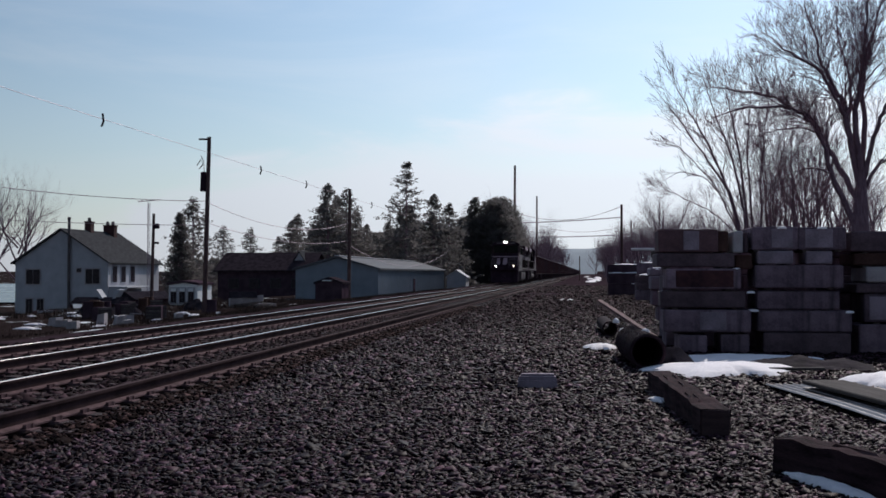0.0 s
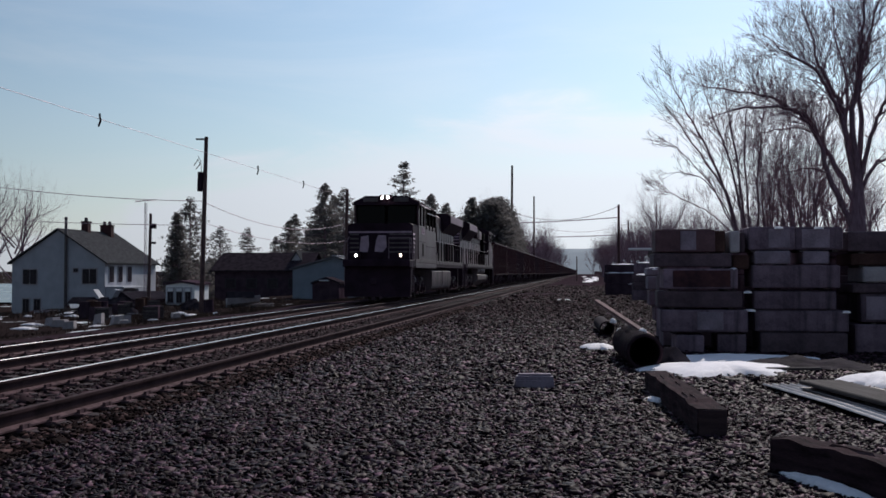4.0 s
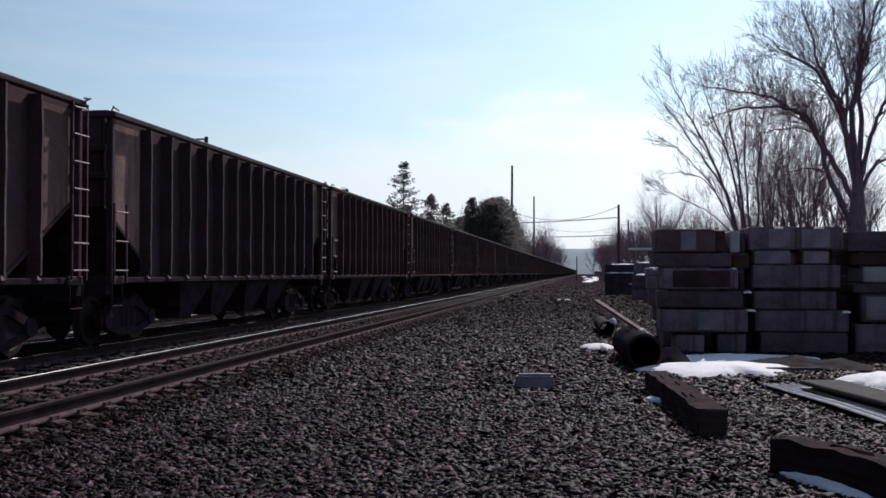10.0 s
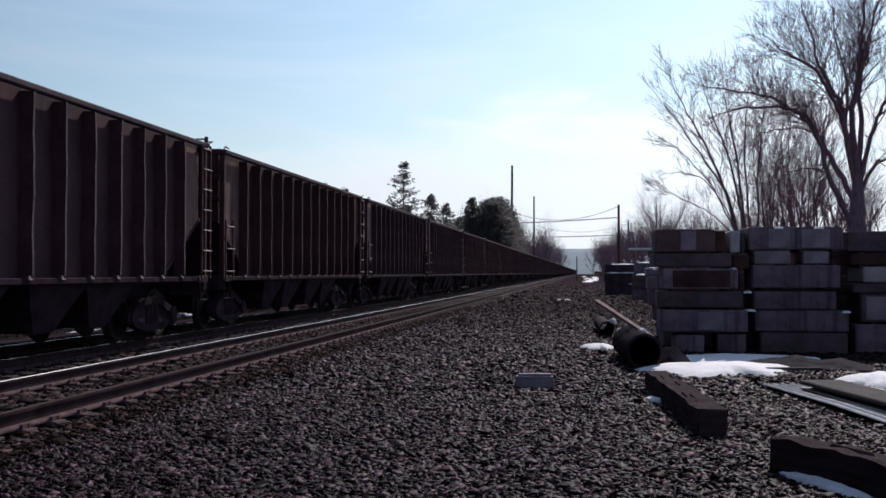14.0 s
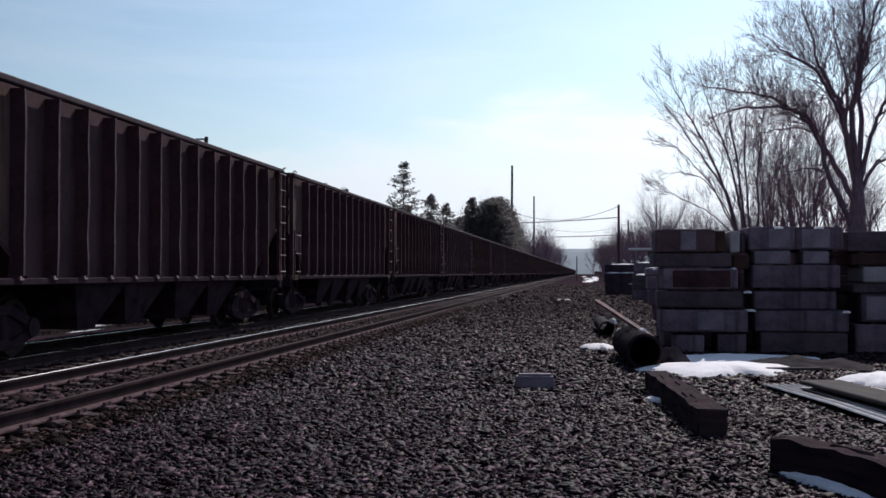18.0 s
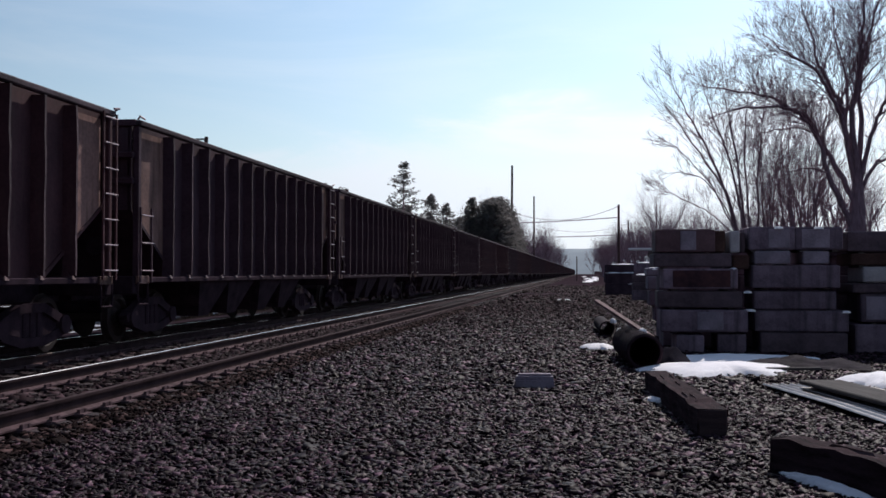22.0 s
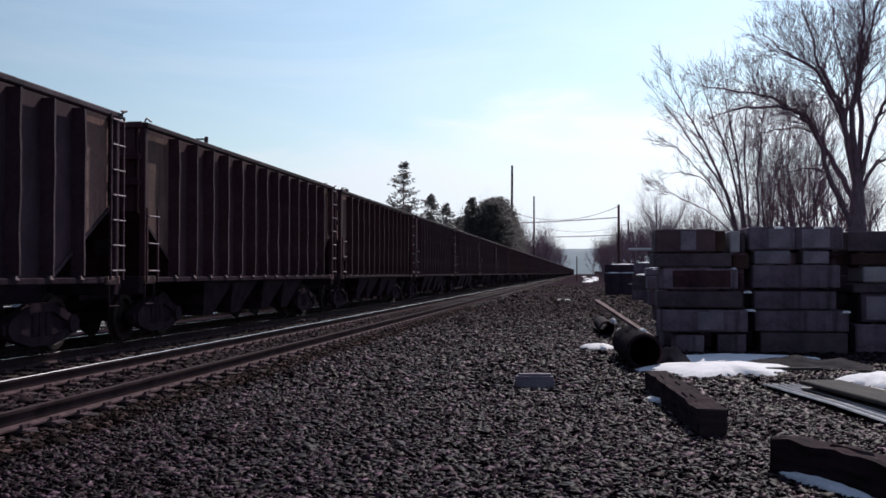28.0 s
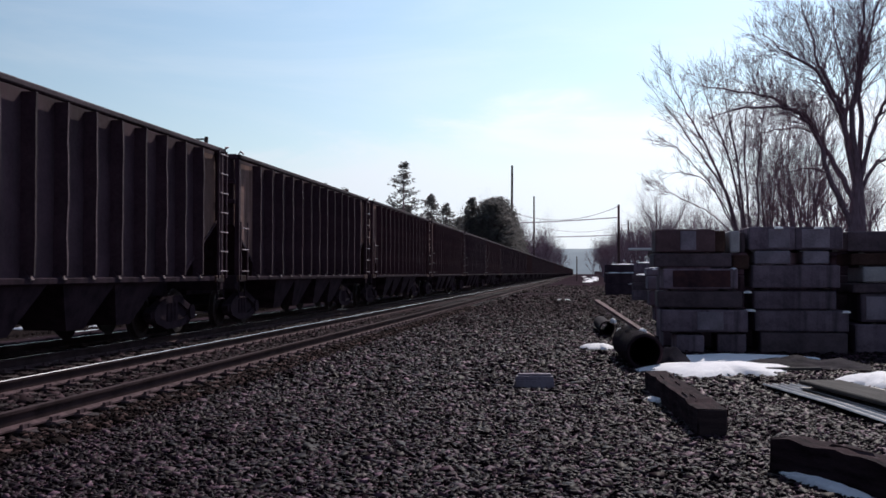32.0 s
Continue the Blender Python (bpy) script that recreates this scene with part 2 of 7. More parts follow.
M_BLOCK = surface("weathered_concrete", (0.082, 0.075, 0.076), (0.19, 0.176, 0.173), 0.9, scale=2.5, fine=30, bump=0.35, dist=0.012, rand=0.35, streak=(0.03, 0.027, 0.028), streak_amount=0.8, spec=0.05, hue=(1.15, 0.9, 1.15))
M_BLOCKD = surface("dark_block", (0.047, 0.042, 0.042), (0.104, 0.094, 0.093), 0.9, scale=2.5, fine=30, bump=0.35, dist=0.012, rand=0.25)
M_BLOCKR = surface("reddish_block", (0.075, 0.055, 0.053), (0.14, 0.104, 0.095), 0.9, scale=2.5, fine=30, bump=0.35, dist=0.012, rand=0.15)
M_PANEL = surface("greyer_concrete", (0.15, 0.144, 0.15), (0.28, 0.272, 0.278), 0.9, scale=3, fine=35, bump=0.3, dist=0.01, rand=0.2, hue=(1.12, 0.93, 1.1))
M_DARKROOF = surface("dark_roof_felt", (0.022, 0.02, 0.0215), (0.045, 0.041, 0.0435), 0.95, scale=2, fine=14, bump=0.3, dist=0.02, spec=0.0, hue=(1.12, 0.95, 1.1))
M_PALE = surface("pale_concrete", (0.26, 0.255, 0.255), (0.4, 0.39, 0.385), 0.85, scale=3, fine=35, bump=0.3, dist=0.01, rand=0.15, hue=(1.05, 0.97, 1.03))
M_WOOD = surface("grey_lumber", (0.05, 0.046, 0.043), (0.12, 0.112, 0.105), 0.85, scale=3, fine=40, bump=0.5, dist=0.008, rand=0.25, stretch=(3, 0.5, 3), spec=0.05, hue=(1.05, 0.98, 1.04))
M_TIMBER = surface("old_creosoted_timber", (0.012, 0.00936, 0.0102), (0.0504, 0.0372, 0.036), 0.85, scale=4, fine=45, bump=0.8, dist=0.015, stretch=(4, 0.5, 4), spec=0.02, hue=(1.16, 0.93, 1.12))
M_RUBBER = surface("black_plastic_pipe", (0.011, 0.0098, 0.0098), (0.026, 0.022, 0.021), 0.85, scale=5, fine=40, bump=0.1, dist=0.006, spec=0.05, hue=(1.3, 0.86, 1.25))
M_SHEET = surface("galvanised_sheet", (0.10, 0.096, 0.096), (0.2, 0.19, 0.185), 0.34, 0.6, scale=3, fine=40, bump=0.1, dist=0.006, hue=(1.06, 0.97, 1.0))
M_BARK = surface("bark", (0.117, 0.0975, 0.103), (0.2106, 0.1794, 0.1833), 0.9, scale=6, fine=40, bump=0.6, dist=0.02, stretch=(3, 3, 0.6))
M_TANK = surface("fuel_tank_grime", (0.069, 0.06325, 0.06325), (0.1495, 0.138, 0.1323), 0.7, scale=1.2, fine=14, bump=0.1, dist=0.008, streak=(0.03, 0.027, 0.027), streak_amount=0.5, spec=0.1, hue=(1.1, 0.96, 1.06))
M_TWIG = surface("twig_bark", (0.1495, 0.1207, 0.1265), (0.23, 0.1898, 0.1955), 0.9, scale=8, fine=60, bump=0.0)
M_NEEDLE = surface("conifer_needles", (0.0825, 0.0814, 0.0792), (0.154, 0.143, 0.1342), 0.8, scale=1.5, fine=12, bump=0.0, island=0.5, hue=(1, 1, 1), spec=0.05)
def see_through(m, share, colour):
    """Thin foliage: a share of the light passes through it."""
    n, l = m.node_tree.nodes, m.node_tree.links
    out, bs = n["Material Output"], n["Principled BSDF"]
    tr, mx = n.new("ShaderNodeBsdfTranslucent"), n.new("ShaderNodeMixShader")
    tr.inputs["Color"].default_value = (*colour, 1)
    mx.inputs[0].default_value = share
    l.new(bs.outputs[0], mx.inputs[1])
    l.new(tr.outputs[0], mx.inputs[2])
    l.new(mx.outputs[0], out.inputs["Surface"])


see_through(M_NEEDLE, 0.5, (0.2, 0.185, 0.185))
M_FILM = surface("black_plastic_film", (0.014, 0.014, 0.016), (0.03, 0.03, 0.034), 0.85, scale=5, fine=22, bump=0.6, dist=0.03, spec=0.03)
M_RUNGWOOD = surface("weathered_brown_plank", (0.10, 0.08, 0.068), (0.22, 0.18, 0.15), 0.8, scale=3, fine=40, bump=0.4, dist=0.006, stretch=(3, 0.5, 3), spec=0.08)
M_STEELROOF = surface("grey_blue_steel_roof", (0.085, 0.088, 0.1), (0.13, 0.134, 0.15), 0.7, scale=1, fine=15, bump=0.08, dist=0.01, hue=(1, 1, 1), spec=0.05)
M_POLE = surface("utility_pole_wood", (0.05, 0.04, 0.034), (0.12, 0.098, 0.08), 0.9, scale=5, fine=50, bump=0.4, dist=0.01, stretch=(3, 3, 0.3))
M_WIRE = surface("wire", (0.2, 0.2, 0.2), (0.3, 0.3, 0.3), 0.6, 0.5, bump=0.0)
M_SIDING = surface("white_siding", (0.35, 0.36, 0.38), (0.45, 0.46, 0.48), 0.7, scale=1, fine=20, bump=0.05, dist=0.004, hue=(1, 0.98, 1.03))
M_SHINGLE = surface("grey_shingles", (0.04, 0.039, 0.04), (0.075, 0.073, 0.074), 0.95, scale=3, fine=14, bump=0.4, dist=0.03, spec=0.0, hue=(0.98, 1.0, 1.06))
M_BRICK = surface("chimney_brick", (0.035, 0.022, 0.02), (0.07, 0.042, 0.036), 0.9, scale=5, fine=30, bump=0.4, dist=0.02)
M_BLUE = surface("blue_steel_siding", (0.17, 0.2, 0.245), (0.22, 0.255, 0.31), 0.6, 0.0, scale=1, fine=15, bump=0.08, dist=0.01, hue=(1, 1, 1))
M_DARKWALL = surface("dark_wall_boards", (0.034, 0.03, 0.032), (0.07, 0.062, 0.062), 0.95, scale=1.5, fine=20, bump=0.2, dist=0.02, spec=0.0, hue=(1.2, 0.9, 1.18))
M_PANE = surface("window_pane", (0.012, 0.011, 0.014), (0.022, 0.019, 0.024), 0.3, bump=0.0, spec=0.2)
M_GRASS = surface("winter_grass", (0.022, 0.018, 0.012), (0.06, 0.047, 0.03), 0.95, scale=1.2, fine=30, bump=0.4, dist=0.05, island=0.3)
M_TARP = surface("dark_tarpaulin", (0.014, 0.014, 0.016), (0.034, 0.034, 0.037), 0.9, scale=3, fine=30, bump=0.6, dist=0.03, spec=0.0, hue=(1.1, 0.95, 1.1))


# ---- mesh building ----
class Mesh:
    """Collects vertices and faces of one mesh."""

    def __init__(self):
        self.v, self.f = [], []

    def convex(self, pts, faces, mat=None):
        pts = [Vector(p) for p in pts]
        if mat is not None:
            pts = [mat @ p for p in pts]
        c = sum(pts, Vector()) / len(pts)
        k = len(self.v)
        self.v += [tuple(p) for p in pts]
        for f in faces:
            a, b, d = pts[f[0]], pts[f[1]], pts[f[2]]
            nn = (b - a).cross(d - a)
            if nn.length < 1e-12 and len(f) > 3:
                nn = (d - a).cross(pts[f[3]] - a)
            f = f if nn.dot(a - c) >= 0 else f[::-1]
            self.f.append(tuple(k + i for i in f))
        return self

    def box(self, c, s, ch=0.0, mat=None):
        """A box with centre c, full sizes s and a chamfer."""
        hx, hy, hz = s[0] / 2, s[1] / 2, s[2] / 2
        sg = [(x, y, z) for x in (-1, 1) for y in (-1, 1) for z in (-1, 1)]
        if ch <= 0:
            pts = [(c[0] + q[0] * hx, c[1] + q[1] * hy, c[2] + q[2] * hz) for q in sg]
            return self.convex(pts, [(0, 1, 3, 2), (4, 5, 7, 6), (0, 1, 5, 4), (2, 3, 7, 6), (0, 2, 6, 4), (1, 3, 7, 5)], mat)
        h = (hx, hy, hz)
        pts, idx = [], {}
        for q in sg:
            for a in range(3):
                idx[q, a] = len(pts)
                pts.append(tuple(c[i] + q[i] * (h[i] if i == a else h[i] - ch) for i in range(3)))
        fs = []
        for a in range(3):
            b, d = (a + 1) % 3, (a + 2) % 3
            for s1 in (-1, 1):
                ring = []
                for s2, s3 in ((-1, -1), (1, -1), (1, 1), (-1, 1)):
                    q = [0, 0, 0]
                    q[a], q[b], q[d] = s1, s2, s3
                    ring.append(idx[tuple(q), a])
                fs.append(tuple(ring))
                for s2 in (-1, 1):
                    q1, q2 = [0, 0, 0], [0, 0, 0]
                    q1[a] = q2[a] = s1
                    q1[b] = q2[b] = s2
                    q1[d], q2[d] = -1, 1
                    q1, q2 = tuple(q1), tuple(q2)
                    fs.append((idx[q1, a], idx[q2, a], idx[q2, b], idx[q1, b]))
        for q in sg:
            fs.append((idx[q, 0], idx[q, 1], idx[q, 2]))
        return self.convex(pts, fs, mat)

    def prism(self, profile, y0, y1, axis="y", mat=None):
        """A profile of (a, b) drawn along an axis; the profile is convex or nearly so."""
        n = len(profile)
        put = {"y": lambda a, b, t: (a, t, b), "x": lambda a, b, t: (t, a, b), "z": lambda a, b, t: (a, b, t)}[axis]
        pts = [Vector(put(a, b, y0)) for a, b in profile] + [Vector(put(a, b, y1)) for a, b in profile]
        if mat is not None:
            pts = [mat @ p for p in pts]
        area = sum(profile[i][0] * profile[(i + 1) % n][1] - profile[(i + 1) % n][0] * profile[i][1] for i in range(n))
        flip = (area > 0) ^ (axis == "y") ^ (y1 < y0)
        k = len(self.v)
        self.v += [tuple(p) for p in pts]
        fs = [tuple(range(n))[::-1], tuple(range(n, 2 * n))]
        fs += [(i, (i + 1) % n, n + (i + 1) % n, n + i) for i in range(n)]
        for f in fs:
            self.f.append(tuple(k + i for i in (f if flip else f[::-1])))
        return self

    def tube(self, pts, radii, n=6, caps=True):
        pts = [Vector(p) for p in pts]
        if not hasattr(radii, "__len__"):
            radii = [radii] * len(pts)
        k = len(self.v)
        ref = Vector((0.13, 0.21, 0.97)) if abs((pts[-1] - pts[0]).normalized().z) < 0.9 else Vector((1, 0.1, 0))
        for i, p in enumerate(pts):
            d = (pts[min(i + 1, len(pts) - 1)] - pts[max(i - 1, 0)]).normalized()
            u = d.cross(ref).normalized()
            w = d.cross(u)
            for j in range(n):
                a = 2 * math.pi * j / n
                self.v.append(tuple(p + radii[i] * (math.cos(a) * u + math.sin(a) * w)))
        for i in range(len(pts) - 1):
            for j in range(n):
                self.f.append((k + i * n + j, k + i * n + (j + 1) % n, k + (i + 1) * n + (j + 1) % n, k + (i + 1) * n + j))
        if caps:
            self.f.append(tuple(k + j for j in range(n))[::-1])
            self.f.append(tuple(k + (len(pts) - 1) * n + j for j in range(n)))
        return self

    def cyl(self, p0, p1, r0, r1=None, n=16):
        return self.tube([p0, p1], [r0, r0 if r1 is None else r1], n)

    def quad(self, a, b, c, d):
        k = len(self.v)
        self.v += [tuple(a), tuple(b), tuple(c), tuple(d)]
        self.f.append((k, k + 1, k + 2, k + 3))
        return self

    def data(self, name, material, smooth=30):
        me = bpy.data.meshes.new(name)
        me.from_pydata(self.v, [], self.f)
        me.materials.append(material)
        if smooth:
            me.polygons.foreach_set("use_smooth", [True] * len(me.polygons))
            me.set_sharp_from_angle(angle=radians(smooth))
        me.update()
        return me


def part(name, mesh, material, parent, label="", smooth=30, m=None):
    """One mesh object under a thing or under a part; mesh: a Mesh or mesh data to share."""
    me = mesh.data(name, material, smooth) if isinstance(mesh, Mesh) else mesh
    ob = new(name, me)
    ob.parent = parent
    if m is not None:
        ob.matrix_basis = m
    if label:
        tagged(ob, label)
    return ob


def thing(name, m=None, label="", category="", group="", kind="", mesh=None, material=None):
    me = mesh.data(name, material) if isinstance(mesh, Mesh) else mesh
    ob = new(name, me)
    if m is not None:
        ob.matrix_basis = m
    return tagged(ob, label, category, group, kind)


def lettering(name, text, size, material, parent, m):
    """Flat letters in the built-in font as one mesh."""
    cu = bpy.data.curves.new(name, "FONT")
    cu.body, cu.size, cu.extrude, cu.align_x = text, size, 0.004, "CENTER"
    tmp = bpy.data.objects.new(name, cu)
    scene.collection.objects.link(tmp)
    bpy.context.view_layer.update()
    me = bpy.data.meshes.new_from_object(tmp.evaluated_get(bpy.context.evaluated_depsgraph_get()))
    bpy.data.objects.remove(tmp)
    me.materials.clear()
    me.materials.append(material)
    ob = new(name, me)
    ob.parent, ob.matrix_basis = parent, m
    return ob


def fast_mesh(name, verts, faces, material):
    """verts (n,3) and faces (m,k) arrays into mesh data."""
    me = bpy.data.meshes.new(name)
    nf, k = faces.shape
    me.vertices.add(len(verts))
    me.vertices.foreach_set("co", np.ascontiguousarray(verts, dtype=np.float32).ravel())
    me.loops.add(nf * k)
    me.loops.foreach_set("vertex_index", np.ascontiguousarray(faces, dtype=np.int32).ravel())
    me.polygons.add(nf)
    me.polygons.foreach_set("loop_start", np.arange(0, nf * k, k, dtype=np.int32))
    me.materials.append(material)
    me.update(calc_edges=True)
    me.validate()
    return me


# ---- ground ----
def land(x, y):
    """Height of the land: a level track bed, falling to the river side, nearly level on the yard side."""
    z = -0.03
    if x < -12.5:
        z -= min((-12.5 - x) * 0.11, 1.0) + max(0, min((-32 - x) * 0.11, 1.6))
    if x > 9:
        z -= min((x - 9) * 0.02, 0.6)
    far = max(0.0, y - 300) * 0.0035
    return z + min(far, 8.0) * (1 if abs(x) > 14 else 0)


def build_ground():
    xs = sorted(set([-4500, -2500, -1200, -600, -300, -160, -90] + [-60 + 2.0 * i for i in range(20)] + [-20 + 0.5 * i for i in range(81)] + [22 + 4 * i for i in range(10)] + [90, 160, 300, 600, 1200, 2500, 4500]))
    ys = sorted(set([-4500, -1500, -500, -200, -80, -30, -10] + [0.5 * i for i in range(81)] + [42 + 3 * i for i in range(60)] + [240, 300, 400, 550, 800, 1200, 1800, 2600, 3600, 4500]))
    v = []
    for y in ys:
        for x in xs:
            z = land(x, y)
            if -12 < x < 14 and 2 < y < 60:
                z += 0.025 * noise.noise(Vector((x * 0.7, y * 0.7, 0.3))) + 0.012 * noise.noise(Vector((x * 2.3, y * 2.3, 4.0)))
            elif abs(x) < 300 and y < 600:
                z += 0.1 * noise.noise(Vector((x * 0.13, y * 0.13, 2.0)))
            if -10.9 < x < -4.2:
                z -= 0.03
            v.append((x, y, z))
    w = len(xs)
    f = np.array([(j * w + i, j * w + i + 1, (j + 1) * w + i + 1, (j + 1) * w + i) for j in range(len(ys) - 1) for i in range(w - 1)])
    me = fast_mesh("ground", np.array(v), f, ground_material())
    me.polygons.foreach_set("use_smooth", [True] * len(me.polygons))
    return thing("ground", None, "dark gravel ground with dry winter grass and snow remnants", "ground", "", "structure", me)


def ground_material():
    m = M_BALLAST.copy()
    m.name = "ground_surface"
    n, l = m.node_tree.nodes, m.node_tree.links
    bs = n["Principled BSDF"]
    base = bs.inputs["Base Color"].links[0].from_socket
    tc = n.new("ShaderNodeTexCoord")
    sx = n.new("ShaderNodeSeparateXYZ")
    l.new(tc.outputs["Object"], sx.inputs[0])
    edge = n.new("ShaderNodeMath")
    edge.operation = "LESS_THAN"
    edge.inputs[1].default_value = -12.6
    l.new(sx.outputs["X"], edge.inputs[0])
    ns = n.new("ShaderNodeTexNoise")
    ns.inputs["Scale"].default_value, ns.inputs["Detail"].default_value = 0.35, 6
    l.new(tc.outputs["Object"], ns.inputs["Vector"])
    gr = n.new("ShaderNodeMix")
    gr.data_type = "RGBA"
    gr.inputs[6].default_value, gr.inputs[7].default_value = (0.014, 0.0098, 0.0102, 1), (0.036, 0.026, 0.026, 1)
    l.new(ns.outputs["Fac"], gr.inputs[0])
    th = n.new("ShaderNodeMapRange")
    th.inputs["From Min"].default_value, th.inputs["From Max"].default_value = 0.65, 0.67
    l.new(ns.outputs["Fac"], th.inputs["Value"])
    sn = n.new("ShaderNodeMix")
    sn.data_type = "RGBA"
    sn.inputs[7].default_value = (0.7, 0.72, 0.75, 1)
    l.new(th.outputs["Result"], sn.inputs[0])
    l.new(gr.outputs[2], sn.inputs[6])
    mx = n.new("ShaderNodeMix")
    mx.data_type = "RGBA"
    l.new(edge.outputs[0], mx.inputs[0])
    l.new(base, mx.inputs[6])
    l.new(sn.outputs[2], mx.inputs[7])
    l.new(mx.outputs[2], bs.inputs["Base Color"])
    return m


ground = build_ground()


def build_stones(name, label, x0, x1, y0, y1, count, size, lift=0.0, keep=None, material=None):
    """Angular crushed stones strewn over a stretch of the bed, as one mesh."""
    base = np.array([(x, y, z) for x in (-1, 1) for y in (-1, 1) for z in (-1, 1)], dtype=float)
    quads = np.array([(0, 1, 3, 2), (4, 6, 7, 5), (0, 4, 5, 1), (2, 3, 7, 6), (1, 5, 7, 3)])
    px, py = nrg.uniform(x0, x1, count), nrg.uniform(y0, y1, count)
    if keep is not None:
        ok = keep(px, py)
        px, py = px[ok], py[ok]
    n = len(px)
    s = size * np.clip(nrg.lognormal(-0.1, 0.32, (n, 1, 1)), 0.4, 1.9) * nrg.uniform(0.5, 1.45, (n, 1, 3)) * np.array((1.05, 1.0, 0.36))
    v = (base[None] * (1 + nrg.uniform(-0.55, 0.15, (n, 8, 1)))) * s
    ax = nrg.normal(size=(n, 3))
    ax /= np.linalg.norm(ax, axis=1, keepdims=True)
    an = nrg.uniform(0, 2 * math.pi, n)
    yaw = nrg.uniform(0, 2 * math.pi, n)
    tilt = nrg.normal(0, 0.28, (n, 2))
    cz, sz = np.cos(yaw), np.sin(yaw)
    x, y, z = v[..., 0].copy(), v[..., 1].copy(), v[..., 2].copy()
    y, z = y * np.cos(tilt[:, :1]) - z * np.sin(tilt[:, :1]), y * np.sin(tilt[:, :1]) + z * np.cos(tilt[:, :1])
    x, z = x * np.cos(tilt[:, 1:]) + z * np.sin(tilt[:, 1:]), -x * np.sin(tilt[:, 1:]) + z * np.cos(tilt[:, 1:])
    x, y = x * cz[:, None] - y * sz[:, None], x * sz[:, None] + y * cz[:, None]
    v = np.stack([x + px[:, None], y + py[:, None], z + lift - 0.02 + nrg.uniform(-0.012, 0.018, (n, 1))], axis=-1)
    f = (quads[None] + (np.arange(n) * 8)[:, None, None]).reshape(-1, 4)
    return thing(name, None, label, "gravel", "", "stuff", fast_mesh(name, v.reshape(-1, 3), f, material or M_STONE))


def off_rails(px, py):
    return ((px > -4.85) | ((px > -6.4) & (px < -5.2)) | ((px < -6.7) & (px > -8.2)) | ((px < -8.5) & (px > -9.7)) | (px < -10.0))


def off_strip(px, py):
    return px > -4.68 + nrg.normal(0, 0.13, len(px))


def near_mix(px, py):
    return off_strip(px, py) & (nrg.uniform(0, 1, len(px)) < np.clip((40 - py) / 25, 0, 0.95))


def far_mix(px, py):
    return (px > -4.5) & (nrg.uniform(0, 1, len(px)) < np.clip((py - 16) / 22, 0, 1))


build_stones("ballast_stones", "loose angular grey crushed stone beside the tracks", -4.9, 3.7, 6.0, 12.5, 84000, 0.0225, 0.0, off_strip)
build_stones("ballast_stones", "loose angular grey crushed stone beside the tracks", -5.0, 5.5, 12.5, 40, 112000, 0.030, 0.0, near_mix)
build_stones("ballast_stones", "loose angular grey crushed stone beside the tracks", -5.0, 4.5, 16, 48, 44000, 0.038, 0.0, far_mix, M_STONE_B)
build_stones("ballast_stones", "loose angular grey crushed stone beside the tracks", -5.0, 4.5, 48, 120, 20000, 0.08, -0.02, None, M_STONE_B)
build_stones("ballast_stones", "grey crushed stone between rails and ties", -11.6, -7.2, 6.5, 44, 22000, 0.034, -0.012, off_rails, M_STONE_B)
build_stones("ballast_stones", "dark fouled stone between the near rails", -7.2, -4.9, 6.5, 44, 30000, 0.034, 0.022, off_rails, M_STONE_B)
build_stones("ballast_grit", "brown fouled grit along the rail", -4.9, -4.35, 6.5, 44, 12000, 0.026, 0.028, off_rails, M_DIRT)

build_stones("ballast_stones", "loose angular grey crushed stone round the tracks", -4.5, 6.0, -10, 6.0, 8000, 0.05, -0.01)

# ---- tracks ----
NEAR, FAR_TRACK = -5.84, -9.14
RAIL_N, RAIL_F = 0.20, 0.17


def rail_profile(h):
    return [(-0.075, h - 0.172), (0.075, h - 0.172), (0.075, h - 0.158), (0.012, h - 0.14), (0.012, h - 0.045), (0.036, h - 0.035), (0.036, h - 0.008), (-0.036, h - 0.008), (-0.036, h - 0.035), (-0.012, h - 0.045), (-0.012, h - 0.14), (-0.075, h - 0.158)]


def build_track(name, xc, h, label):
    tr = thing(name, pose(xc, 0, 0), label, "railway track", "", "structure")
    for sx in (-0.7525, 0.7525):
        mm = Mesh()
        prof = rail_profile(h)
        n = len(prof)
        ys = [-40, 0, 30, 80, 200, 500, 1500]
        for y in ys:
            mm.v += [(a + sx, y, b) for a, b in prof]
        for i in range(len(ys) - 1):
            for j in range(n):
                mm.f.append((i * n + j, i * n + (j + 1) % n, (i + 1) * n + (j + 1) % n, (i + 1) * n + j)[::-1])
        ra = part("rail", mm, M_RAIL, tr, "rusty brown steel rail", 20)
        # foot apart from the rail: dust, and sunlight painted as a lighter tan
        mm = Mesh()
        mm.prism([(sx - 0.078, h - 0.171), (sx + 0.078, h - 0.171), (sx + 0.078, h - 0.155), (sx + 0.018, h - 0.134), (sx - 0.018, h - 0.134), (sx - 0.078, h - 0.155)], -40, 1500)
        part("rail_foot", mm, M_PLATE, ra, "dusty rail foot, its tan lightened for the sun on it", 0)
        mm = Mesh()
        mm.prism([(sx - 0.021, h - 0.0075), (sx + 0.021, h - 0.0075), (sx + 0.0155, h - 0.0005), (sx - 0.0155, h - 0.0005)], -40, 1500)
        dull = name == "railway_track" and xc == NEAR and sx > 0
        part("running_surface", mm, M_RAILDULL if dull else M_RAILTOP, ra, "dull brown rail head" if dull else "bright polished rail head", 0)
    return tr


track_near = build_track("railway_track", NEAR, RAIL_N, "railway track with timber ties and polished rails")
